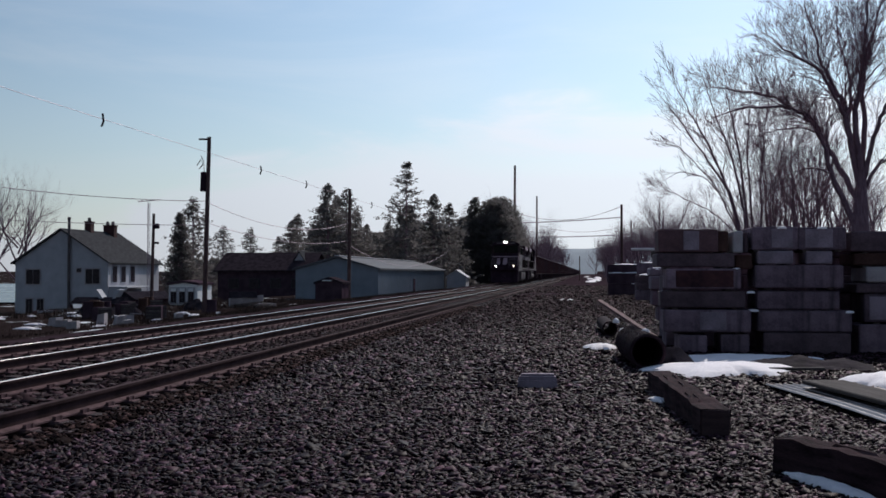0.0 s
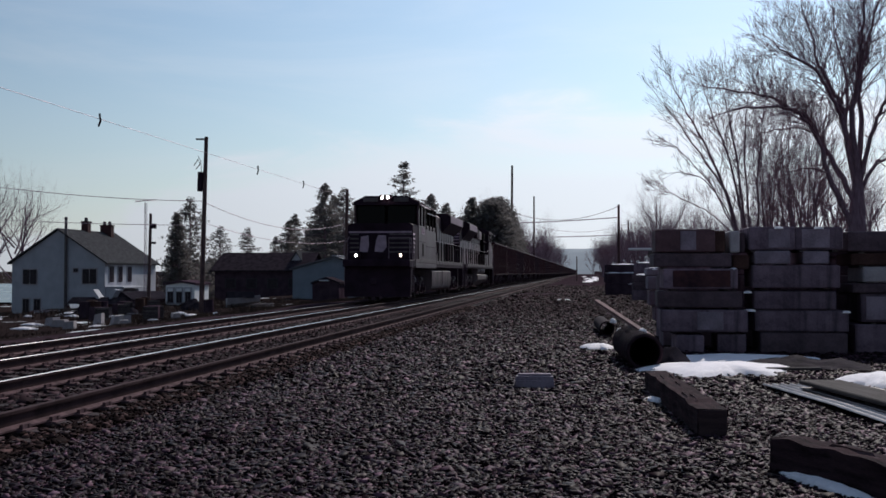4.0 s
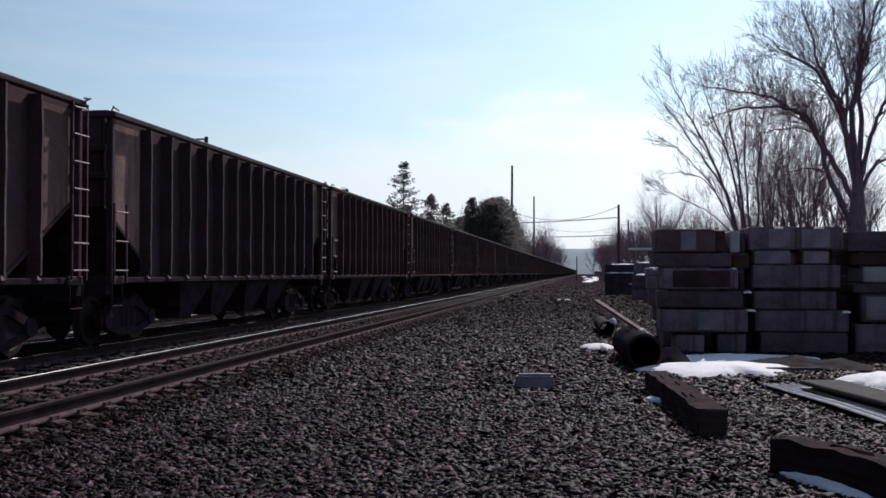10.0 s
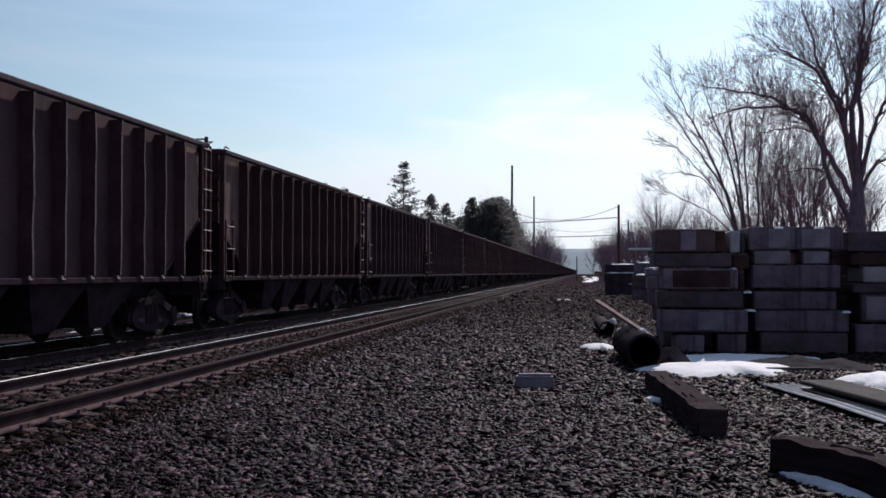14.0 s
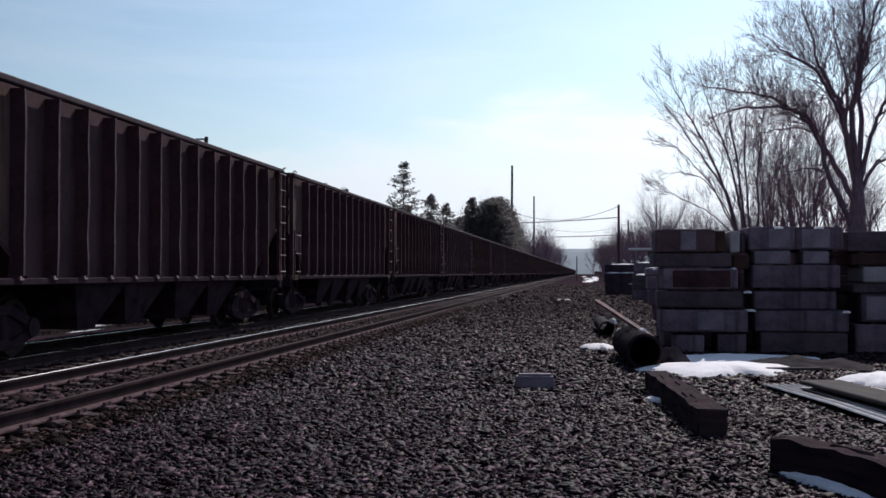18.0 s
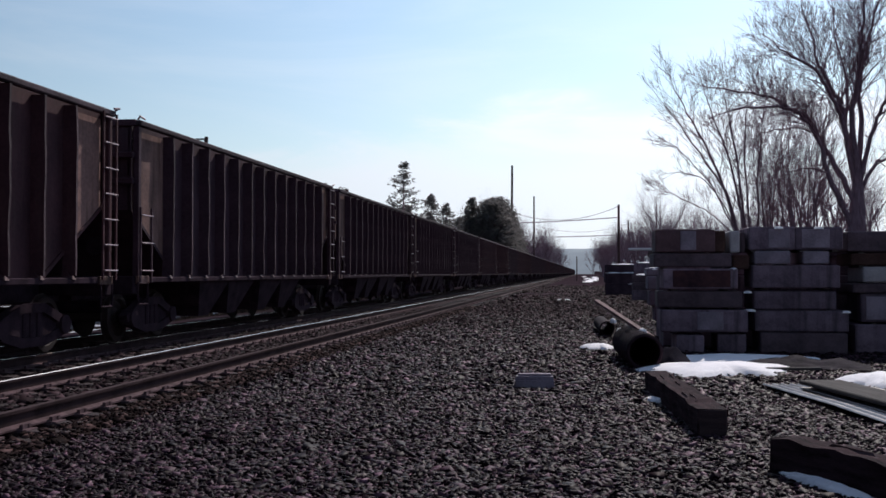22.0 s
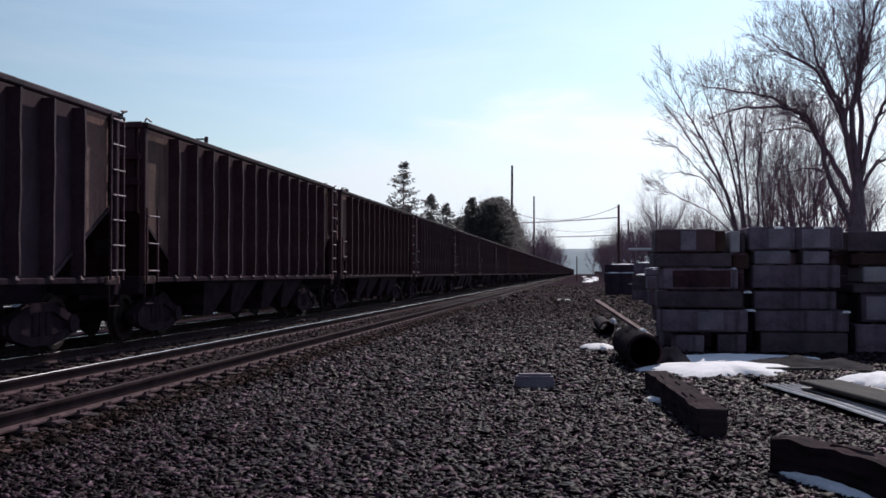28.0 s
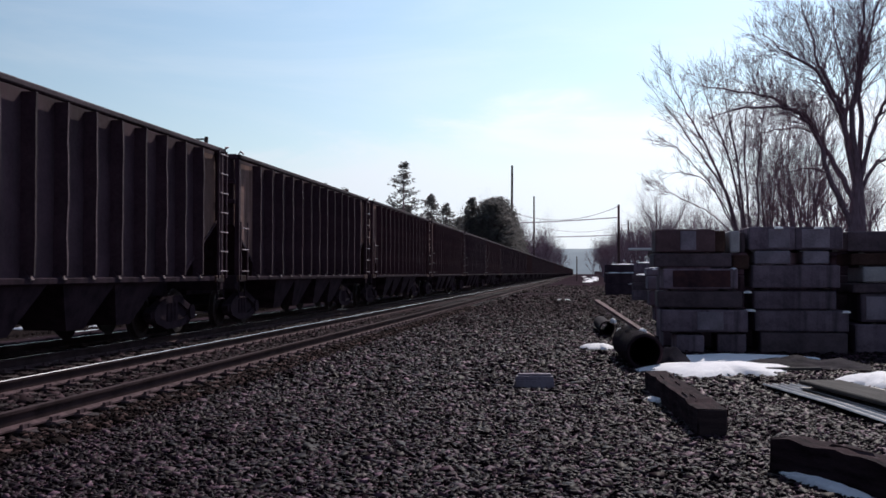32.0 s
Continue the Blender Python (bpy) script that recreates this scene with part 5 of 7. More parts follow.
big = thing("bare_tree", pose(8.3, 33.4, 0.0), "large leafless deciduous tree behind the block stacks", "tree")
_mm, _tw, _q = Mesh(), Mesh(), random.Random(3)
for pts, r0, r1, cnt, reach in (
        ([(-0.12, 0, 2.7), (-0.55, -0.1, 3.75), (-0.9, -0.2, 4.55), (-1.15, -0.3, 5.4), (-1.5, -0.3, 6.08), (-2.0, -0.4, 6.42), (-2.9, -0.5, 6.5), (-3.75, -0.6, 6.42)], 0.125, 0.03, 26, 1.5),
        ([(-0.05, 0, 3.5), (-0.5, 0.1, 4.6), (-0.82, 0.15, 5.15), (-1.1, 0.2, 5.75), (-1.35, 0.3, 6.25), (-1.95, 0.4, 6.6), (-2.4, 0.4, 6.95), (-3.2, 0.5, 7.15), (-4.1, 0.5, 7.3)], 0.115, 0.022, 26, 1.5),
        ([(-0.9, -0.2, 4.5), (-1.5, -0.3, 4.65), (-2.0, -0.4, 4.5), (-2.5, -0.5, 4.2)], 0.045, 0.015, 10, 0.9),
        ([(-1.2, 0.2, 5.8), (-1.75, 0.3, 5.95), (-2.6, 0.2, 5.85), (-3.2, 0.1, 5.5)], 0.04, 0.012, 10, 0.9),
        ([(0, 0, 3.9), (-0.3, -0.2, 5.3), (-0.55, -0.4, 6.2), (-0.9, -0.5, 6.9), (-1.35, -0.7, 7.6), (-1.9, -0.8, 7.9), (-2.5, -0.9, 8.3)], 0.115, 0.022, 22, 1.6),
        ([(0, 0, 4.0), (-0.22, 0.2, 5.5), (-0.3, 0.4, 6.4), (-0.5, 0.5, 7.0), (-0.75, 0.6, 7.6), (-1.0, 0.7, 8.1), (-1.1, 0.7, 8.8), (-1.35, 0.8, 9.6)], 0.13, 0.022, 26, 1.6),
        ([(0.05, 0, 4.2), (-0.2, -0.3, 6.1), (-0.1, -0.5, 7.0), (0.0, -0.6, 8.0), (0.05, -0.7, 9.0), (0.15, -0.8, 10.6)], 0.13, 0.025, 26, 1.7),
        ([(0.05, 0, 4.3), (0.2, 0.2, 5.8), (0.2, 0.4, 7.0), (0.35, 0.5, 7.9), (0.55, 0.6, 8.8), (0.9, 0.6, 10.0)], 0.12, 0.025, 24, 1.7),
        ([(0.1, 0, 4.2), (0.4, -0.1, 5.6), (0.66, -0.2, 6.3), (0.95, -0.2, 7.1), (1.5, -0.3, 8.3)], 0.10, 0.025, 20, 1.7),
        ([(0.1, 0, 4.0), (0.6, 0.1, 4.75), (1.0, 0.2, 5.0), (1.7, 0.2, 5.7)], 0.085, 0.025, 16, 1.5),
        ([(0, 0, 4.1), (-0.1, 0.9, 6.0), (0.1, 1.5, 7.6), (-0.2, 1.9, 9.4)], 0.10, 0.02, 18, 1.7)):
    limb(_mm, _tw, pts, r0 * 0.86, r1, _q, int(cnt * 1.1), reach * 0.92, (0, 5, 4, 2))
part("trunk", _mm, M_BARK, big, "dark bare limbs", 60)
part("twig_crown", _tw, M_TWIG, big, "fine leafless twigs", 0)
trunk_piece(big, [(0, 0, -0.2), (0, 0, 0.3), (-0.02, 0, 1.5), (0.0, 0, 2.8), (0.03, 0, 4.2)], [0.46, 0.37, 0.31, 0.27, 0.16])
_r = random.Random(12)
clump = thing("multi_stem_tree", pose(5.75, 36.5, 0.0), "clump of slender leafless stems behind the block stacks", "tree")
_tw = Mesh()
for pts, r0, cnt, reach in (
        ([(-0.45, 0, -0.2), (-0.6, 0, 2.6), (-0.98, -0.1, 4.17), (-1.64, -0.1, 5.2), (-2.5, -0.2, 6.5), (-3.1, -0.2, 7.3)], 0.075, 10, 1.5),
        ([(-0.38, 0.2, -0.2), (-0.5, 0.2, 2.6), (-1.17, 0.3, 4.95), (-1.84, 0.3, 6.3), (-2.3, 0.4, 7.2), (-2.65, 0.4, 7.9)], 0.07, 18, 1.4),
        ([(-0.3, -0.2, -0.2), (-0.4, -0.2, 2.8), (-0.88, -0.3, 5.3), (-1.36, -0.3, 6.6), (-1.7, -0.4, 7.6)], 0.065, 18, 1.4),
        ([(-0.2, 0.1, -0.2), (-0.3, 0.1, 3.0), (-0.6, 0.2, 5.7), (-0.85, 0.2, 7.0), (-1.0, 0.2, 7.8)], 0.065, 18, 1.3),
        ([(0.0, 0, -0.2), (-0.2, 0, 3.0), (-0.3, 0.1, 5.9), (-0.2, 0.1, 7.4)], 0.06, 16, 1.3),
        ([(0.2, 0.1, -0.2), (0.1, 0.1, 3.0), (0.2, 0.2, 5.6), (0.35, 0.2, 7.0)], 0.06, 16, 1.2),
        ([(-0.5, 0, 2.5), (-0.95, -0.2, 3.4), (-1.45, -0.3, 4.36), (-2.4, -0.4, 5.5), (-3.1, -0.5, 5.8)], 0.032, 9, 1.0),
        ([(-0.5, 0.1, 2.4), (-1.0, 0.1, 3.1), (-1.64, 0.2, 3.6), (-2.6, 0.2, 4.1), (-3.0, 0.2, 4.25)], 0.028, 8, 0.9),
        ([(-0.45, 0.2, 2.5), (-0.9, 0.3, 3.6), (-1.6, 0.4, 4.6), (-2.3, 0.5, 4.9), (-2.7, 0.5, 4.9)], 0.028, 9, 0.9)):
    _mm = Mesh()
    limb(_mm, _tw, pts, r0, 0.010, _r, int(cnt * 1.25), reach * 0.85, (0, 4, 3, 1), 0.34)
    part("stem", _mm, M_BARK, clump, "dark slender stem", 60)
part("twig_crown", _tw, M_TWIG, clump, "fine leafless twigs", 0)
# a thicket of upright stems between the clump and the large tree
thicket = thing("thicket", pose(6.9, 37.5, 0.0), "dense thicket of upright leafless stems wound with vines", "tree")
_tw = Mesh()
for i in range(10):
    _mm = Mesh()
    x = -0.75 + 0.2 * i + _r.uniform(-0.08, 0.08)
    h = 6.4 + _r.uniform(-1.2, 0.5)
    y = _r.uniform(-0.4, 0.4)
    limb(_mm, _tw, [(x, y, -0.2), (x + _r.uniform(-0.1, 0.1), y, 2.5), (x + _r.uniform(-0.2, 0.2), y, 4.2), (x + _r.uniform(-0.3, 0.3), y, h)], _r.uniform(0.04, 0.065), 0.010, _r, 12, 1.2, (0, 4, 3, 1), 0.36)
    part("stem", _mm, M_BARK, thicket, "dark upright stem", 60)
part("twig_crown", _tw, M_TWIG, thicket, "tangled twigs and vines", 0)
stems = []
for i in range(16):
    stems.append(((_r.uniform(-2.0, 1.9), _r.uniform(-0.6, 0.6), -0.1), (_r.uniform(-0.3, 0.25), _r.uniform(-0.2, 0.2), 1.15), 4.8 + _r.uniform(-0.8, 1.6), 0.045 + _r.uniform(0, 0.03)))
bare_tree("multi_stem_tree", pose(8.2, 42.0, 0.0), 18, stems, "clump of slender leafless stems behind the block stacks", kids=(8, 5, 2), spread=0.45, up=0.1)

# brush along the yard edge, and a small number of shapes for the far woods
brush_src = []
for k in range(3):
    st = [((_r.uniform(-0.9, 0.9), _r.uniform(-0.9, 0.9), -0.1), (_r.uniform(-0.5, 0.5), _r.uniform(-0.5, 0.5), 1), 3.0 + _r.uniform(-0.8, 1.0), 0.04) for i in range(12)]
    brush_src.append(bare_tree("bare_shrub", pose(11.5 + 2.5 * k, 40 + 6 * k, -0.1), 30 + k, st, "tangled leafless brush at the yard edge", kids=(5, 4, 2), spread=0.6, up=0.1, group="bare brush"))
wood_src = []
for k in range(4):
    st = [((0, 0, 0), (_r.uniform(-0.1, 0.1), _r.uniform(-0.1, 0.1), 1), 10.5 + k * 0.8, 0.2)]
    st += [((0, 0, 2.5 + 0.6 * j), (math.cos(j * 2.1), math.sin(j * 2.1), 1.2), 6.5, 0.1) for j in range(7)]
    wood_src.append(bare_tree("bare_tree", pose(19 + 6 * k, 95 + 14 * k, -0.3), 50 + k, st, "leafless tree of the wood along the line", kids=(6, 5, 3), spread=0.6, up=0.14, group="trees along the line"))
for i in range(8):
    t = copy_thing(brush_src[i % 3], pose(7.6 + _r.uniform(-1.0, 3.0) + 0.03 * i, 50 + i * 7.0, -0.1, 0, 0, _r.uniform(0, 360)))
    k = _r.uniform(0.6, 0.85)
    t.scale = (k, k, k)
for i in range(58):
    y = 75 + i * 6.5 + _r.uniform(-2, 2)
    x = (10.5 if y < 190 else (9.5 if y < 270 else 5.6 if y < 340 else 3.4)) + abs(_r.gauss(0, 4.0)) + (3.0 if i % 2 else 0.0)
    s = _r.uniform(0.8, 1.15) * (1.0 if y > 150 else 0.55)
    t = copy_thing(wood_src[i % 4], pose(x, y, -0.3, 0, 0, _r.uniform(0, 360)))
    t.scale = (s, s, s)
for i in range(34):
    y = 208 + i * 13 + _r.uniform(-3, 3)
    x = (-15.5 if y < 310 else -12.5) - abs(_r.gauss(0, 5.0))
    s = _r.uniform(1.0, 1.35)
    t = copy_thing(wood_src[i % 4], pose(x, y, -0.4, 0, 0, _r.uniform(0, 360)))
    t.scale = (s, s, s)
for x, y, s in ((-61, 100, 1.0), (-66, 108, 1.15), (-72, 125, 1.2)):
    t = copy_thing(wood_src[0], pose(x, y, -2.7, 0, 0, x * 7))
    t.scale = (s, s, s)


def conifer(name, seed, height, radius, boughs, label, bare=0.08, droop=0.25, dome=False, ragged=0.5, sprays=16):
    """Trunk, irregular boughs and many small needle sprays."""
    rnd = np.random.default_rng(seed)
    tr = thing(name, None, label, "tree", "conifers behind the buildings")
    mm = Mesh()
    mm.tube([(0, 0, -0.3), (0.02 * height * rnd.normal() * 0.3, 0, height * 0.5), (0, 0, height * 0.99)], [height * 0.016, height * 0.010, 0.02], 7)
    vs, fs = [], []
    for i in range(boughs):
        t = bare + (1 - bare) * rnd.uniform(0, 1) ** (0.9 if dome else 1.1)
        z = height * t
        a = rnd.uniform(0, 2 * math.pi)
        env = (1 - t) ** 0.72 if not dome else math.sqrt(max(1 - t ** 2.4, 0.0))
        lump = noise.noise(Vector((1.4 * math.cos(a), 1.4 * math.sin(a), z * 0.75 + seed * 7.0)))
        ln = radius * env * max(0.3, 1 + ragged * (1.3 * lump + rnd.normal(0, 0.22))) + 0.2
        d = np.array((math.cos(a), math.sin(a), -droop * rnd.uniform(0.2, 1.6) + 0.15 * t))
        curl = rnd.uniform(0.0, 0.3)
        p0 = np.array((0, 0, z))
        if ln > 0.8 and i % 3 == 0:
            mm.tube([tuple(p0), tuple(p0 + d * ln * 0.5), tuple(p0 + d * ln * 0.9 + np.array((0, 0, curl * ln * 0.5)))], [0.05, 0.03, 0.01], 3, caps=False)
        side = np.array((-math.sin(a), math.cos(a), 0))
        for k in range(max(6, int(1.5 * sprays * (0.35 + ln / radius)))):
            u = rnd.uniform(0.05, 1.0) ** 0.7
            c = p0 + d * ln * u + np.array((0, 0, curl * ln * u * u * 0.5)) + side * rnd.normal(0, 0.13 * ln * (1.15 - u) + 0.1) + rnd.normal(0, 0.11, 3)
            s = rnd.uniform(0.09, 0.23) * (0.6 + 0.045 * height)
            e1 = d * 0.6 + side * rnd.normal(0, 0.8) + rnd.normal(0, 0.45, 3)
            e2 = rnd.normal(size=3)
            e1, e2 = e1 / np.linalg.norm(e1) * s, e2 / np.linalg.norm(e2) * s * 0.42
            n = len(vs)
            vs += [c - e1 - e2 * 0.3, c + e2, c + e1 * 1.1, c - e2]
            fs.append((n, n + 1, n + 2, n + 3))
    part("trunk", mm, M_BARK, tr, "thin straight trunk", 60)
    part("crown", fast_mesh("crown", np.array(vs), np.array(fs), M_NEEDLE), None, tr, "dark green needle sprays")
    return tr


CON = [conifer("spruce", 1, 15.0, 4.6, 420, "tall dark spruce with ragged boughs", bare=0.03, ragged=0.6, sprays=14),
       conifer("spruce", 2, 12.0, 4.1, 270, "airy spruce with drooping boughs", droop=0.15, ragged=0.75, sprays=12),
       conifer("cedar", 3, 10.0, 2.1, 560, "dense narrow dark evergreen tree", bare=0.02, ragged=0.35, sprays=10),
       conifer("evergreen_tree", 4, 12.0, 4.0, 620, "dense round-topped dark evergreen tree", bare=0.02, dome=True, droop=0.0, ragged=0.2, sprays=16),
       conifer("pine", 5, 16.0, 3.9, 240, "tall irregular pine with a ragged top", bare=0.1, droop=-0.02, ragged=0.9, sprays=14)]
CON_USED = set()


def plant(k, x, y, z, s, turn):
    t = CON[k] if k not in CON_USED else copy_thing(CON[k], pose(0, 0, 0))
    CON_USED.add(k)
    t.matrix_basis = pose(x, y, z, 0, 0, turn) @ Matrix.Scale(s, 4)


# kind, bearing offset from the centre line (tangent), distance, base height, top height
F_PX = 1850.0
_cy, _sy = math.cos(radians(7.665)), math.sin(radians(7.665))
HEIGHTS = (15.0, 12.0, 10.0, 12.0, 16.0)
for i, (k, u, dist, base, top) in enumerate((
        (2, -0.254, 125, -2.4, 8.6), (1, -0.242, 132, -2.4, 10.8), (1, -0.213, 140, -2.2, 7.6), (1, -0.187, 145, -2.2, 7.6), (0, -0.148, 150, -1.6, 8.9), (0, -0.142, 160, -1.6, 10.4),
        (0, -0.113, 150, -1.6, 14.2), (0, -0.104, 165, -1.6, 13.6), (1, -0.095, 155, -1.6, 13.8), (0, -0.086, 160, -1.5, 11.0), (0, -0.076, 170, -1.5, 9.3), (0, -0.055, 165, -1.4, 9.6), (3, -0.046, 175, -1.4, 8.6),
        (4, -0.0375, 150, -1.2, 17.2), (0, -0.028, 170, -1.2, 9.0), (3, -0.031, 165, -1.2, 9.5), (0, -0.0115, 160, -1.2, 13.4), (0, 0.003, 165, -1.2, 12.4), (3, -0.006, 180, -1.2, 9.6), (3, 0.011, 185, -1.2, 9.0),
        (2, 0.0275, 180, -1.0, 14.4), (3, 0.0505, 185, -1.0, 14.6), (3, 0.041, 195, -1.0, 12.0), (3, 0.020, 190, -1.0, 11.5), (2, 0.036, 190, -1.0, 11.8), (3, 0.060, 205, -0.8, 12.6),
        (3, -0.070, 178, -1.4, 8.2), (3, -0.055, 182, -1.4, 8.6), (0, -0.043, 158, -1.2, 10.5), (0, -0.034, 156, -1.2, 11.5), (3, -0.020, 186, -1.2, 9.4), (0, -0.012, 172, -1.2, 11.0), (3, -0.085, 186, -1.4, 8.8), (3, -0.105, 186, -1.6, 8.8), (3, -0.125, 186, -1.6, 8.0), (0, -0.118, 168, -1.6, 12.5), (3, 0.030, 200, -1.0, 11.5), (3, 0.056, 195, -1.0, 13.2), (3, 0.046, 180, -1.0, 13.8), (0, -0.16, 175, -2, 7.5), (0, -0.127, 175, -2, 9.5), (3, -0.065, 185, -1.4, 8.5), (3, -0.252, 142, -2.4, 3.6), (3, -0.236, 146, -2.4, 3.2), (3, -0.221, 144, -2.4, 3.4))):
    plant(k, dist * (u * _cy - _sy), dist * (_cy + u * _sy), base, (top - base) / HEIGHTS[k], 57 * i)


# ---- yard: stacked blocks ----
def block(x0, x1, z0, z1, y, depth, material, label, rnd, turn=0.0, patch=None, group="stacked blocks"):
    """One block; patch: (from, to) of a paler square on its face."""
    ob = thing("concrete_block", pose((x0 + x1) / 2 + rnd.uniform(-0.02, 0.02), y + depth / 2 + rnd.uniform(-0.05, 0.05), z0, 0, 0, turn + rnd.uniform(-1.5, 1.5)), label, "block", group)
    mm = Mesh()
    w, h = x1 - x0, z1 - z0
    mm.box((0, 0, h / 2), (w, depth, h), 0.022)
    part("body", mm, material, ob)
    if patch:
        q = Mesh()
        a, b = (patch[0] - 0.5) * w, (patch[1] - 0.5) * w
        q.box(((a + b) / 2, -depth / 2 - 0.004, h * 0.5), (b - a, 0.02, h * 0.82), 0.006)
        part("face_panel", q, M_PANEL if len(patch) < 3 else patch[2], ob, "paler square panel")
    return ob


def spacer(x, z, y, depth, rnd, h=0.09):
    ob = thing("wooden_spacer", pose(x, y + depth / 2, z, 0, 0, rnd.uniform(-2, 2)), "short grey lumber spacer between stacked blocks", "lumber", "wooden spacers")
    mm = Mesh()
    mm.box((0, 0, h / 2), (0.11, depth * 0.98, h), 0.008)
    part("board", mm, M_WOOD, ob)


_b = random.Random(21)
G_BLOCK, D_BLOCK, R_BLOCK = "weathered grey concrete block in a stack", "dark grimy block in a stack", "reddish-brown block in a stack"
# first stack
YA = 19.45
M_CRATE = surface("rusty_dark_crate", (0.026, 0.02, 0.022), (0.075, 0.045, 0.04), 0.9, scale=2.2, fine=9, bump=0.3, dist=0.01, spec=0.04)
P_BLOCK = "pale concrete block in a stack"
LAYERS_A = [(1.75, 2.25, -0.03, 0.30, M_BLOCK, G_BLOCK, None), (2.49, 2.99, -0.03, 0.32, M_BLOCK, G_BLOCK, None), (1.49, 3.04, 0.36, 0.76, M_BLOCK, G_BLOCK, (0.42, 0.72)), (1.45, 2.97, 0.80, 1.10, M_BLOCKD, D_BLOCK, None),
            (1.53, 2.86, 1.14, 1.51, M_BLOCK, G_BLOCK, (0.13, 0.9, M_CRATE)), (1.36, 2.75, 1.54, 1.79, M_BLOCKD, D_BLOCK, None), (1.39, 2.46, 1.81, 2.23, M_BLOCKR, R_BLOCK, (0.42, 0.68)), (2.475, 2.67, 1.81, 2.2, M_RUST, "narrow rust-brown block in a stack", None)]
# between the stacks
LAYERS_M = [(2.76, 3.07, 1.5, 1.76, M_RUST, "narrow rust-brown block in a stack", None), (2.72, 2.90, 1.80, 2.2, M_PALE, "pale concrete kerb piece standing on a stack", None), (2.93, 3.02, 1.80, 2.18, M_BLOCKD, D_BLOCK, None)]
# second stack
LAYERS_B = [(3.27, 4.78, -0.03, 0.35, M_BLOCKD, D_BLOCK, None), (3.18, 4.81, 0.37, 0.75, M_BLOCK, G_BLOCK, None), (3.15, 4.58, 0.77, 1.10, M_BLOCK, G_BLOCK, None), (3.12, 4.65, 1.16, 1.57, M_BLOCK, G_BLOCK, None),
            (3.17, 3.79, 1.59, 1.83, M_PANEL, P_BLOCK, None), (4.02, 4.48, 1.59, 1.83, M_PANEL, P_BLOCK, None), (3.04, 3.85, 1.85, 2.27, M_BLOCK, G_BLOCK, (0.42, 0.88)), (3.89, 4.72, 1.85, 2.26, M_BLOCK, G_BLOCK, (0.14, 0.72))]
LAYERS_C = [(4.95, 6.5, -0.03, 0.50, M_BLOCK, G_BLOCK, None), (5.10, 6.5, 0.54, 1.05, M_BLOCK, G_BLOCK, (0.06, 0.7)), (4.92, 6.3, 1.07, 1.24, M_BLOCKD, D_BLOCK, None), (5.08, 6.4, 1.26, 1.54, M_PALE, P_BLOCK, None), (4.90, 6.4, 1.57, 1.79, M_RUST, "rust-brown block in a stack", None), (4.86, 6.5, 1.82, 2.19, M_BLOCKD, D_BLOCK, None)]
for layers, y in ((LAYERS_A, YA), (LAYERS_M, YA + 0.1), (LAYERS_B, YA + 0.05), (LAYERS_C, YA + 0.3)):
    for x0, x1, z0, z1, mt, lb, pt in layers:
        block(x0 - 0.09, x1 - 0.09, z0, z1, y + _b.uniform(0, 0.1), 1.1, mt, lb, _b, patch=pt)
        if z0 > 0 and x1 - x0 > 0.6:
            for q in (0.15, 0.85):
                spacer(x0 - 0.09 + (x1 - x0) * q, z0 - 0.04, y + 0.15, 0.8, _b, 0.045)
# the row behind, its joints between those of the front row
for x0, x1 in ((1.5, 2.9), (2.92, 4.6), (4.65, 6.4)):
    for k in range(6):
        z0 = -0.03 + 0.355 * k
        if k < 5 or x0 > 2:
            block(x0 + _b.uniform(0, 0.05), x1, z0, z0 + 0.35, YA + 1.75, 1.0, M_BLOCK, G_BLOCK, _b)
for x0, x1, z, lb, mt in ((1.3, 2.7, 1.745, "dark timber beam lying on the block stacks", M_WOOD), (0.9, 2.6, 1.89, "pale beam jutting out from the block stacks", M_SNOWWHITE)):
    bm = thing("beam", pose((x0 + x1) / 2, YA + 2.2, z, 0, 0, _b.uniform(-2, 2)), lb, "lumber", "beams on the stacks")
    _m = Mesh()
    _th = 0.135 if mt is M_WOOD else 0.05
    _m.box((0, 0, _th / 2), (x1 - x0, 0.16, _th), 0.012)
    part("beam_body", _m, mt, bm)
# a further column and the far rows
for z0, z1, x0 in ((-0.03, 0.37, 1.62), (0.38, 0.70, 1.56), (0.72, 1.05, 1.42), (1.07, 1.36, 1.40), (1.38, 1.54, 1.38)):
    block(x0, x0 + 0.66, z0, z1, 23.3, 0.9, M_BLOCK if z0 < 1.0 else M_PANEL, G_BLOCK, _b)
FAR_STACKS = ((70.0, 1.4, 3.9, (-0.03, 0.75, 1.35, 1.46, 2.0)), (64.0, 3.0, 4.3, (-0.03, 0.7, 1.35, 2.05)), (56.0, 2.6, 3.9, (-0.03, 0.55, 0.95, 1.35)), (82.0, 1.6, 3.9, (-0.03, 0.7, 1.4, 1.8)))
for y, xa, xb, zs in FAR_STACKS:
    for z0, z1 in zip(zs[:-1], zs[1:]):
        k = True if y == 70.0 else _b.random() < 0.7
        block(xa + _b.uniform(-0.05, 0.05), xb + _b.uniform(-0.08, 0.08), z0, z1 - 0.02, y, 1.1, M_DARKWALL if y == 70.0 else M_BLOCKD if k else M_BLOCK, "dark timber bundle in a stack" if y == 70.0 else D_BLOCK if k else G_BLOCK, _b, turn=_b.uniform(-3, 3))


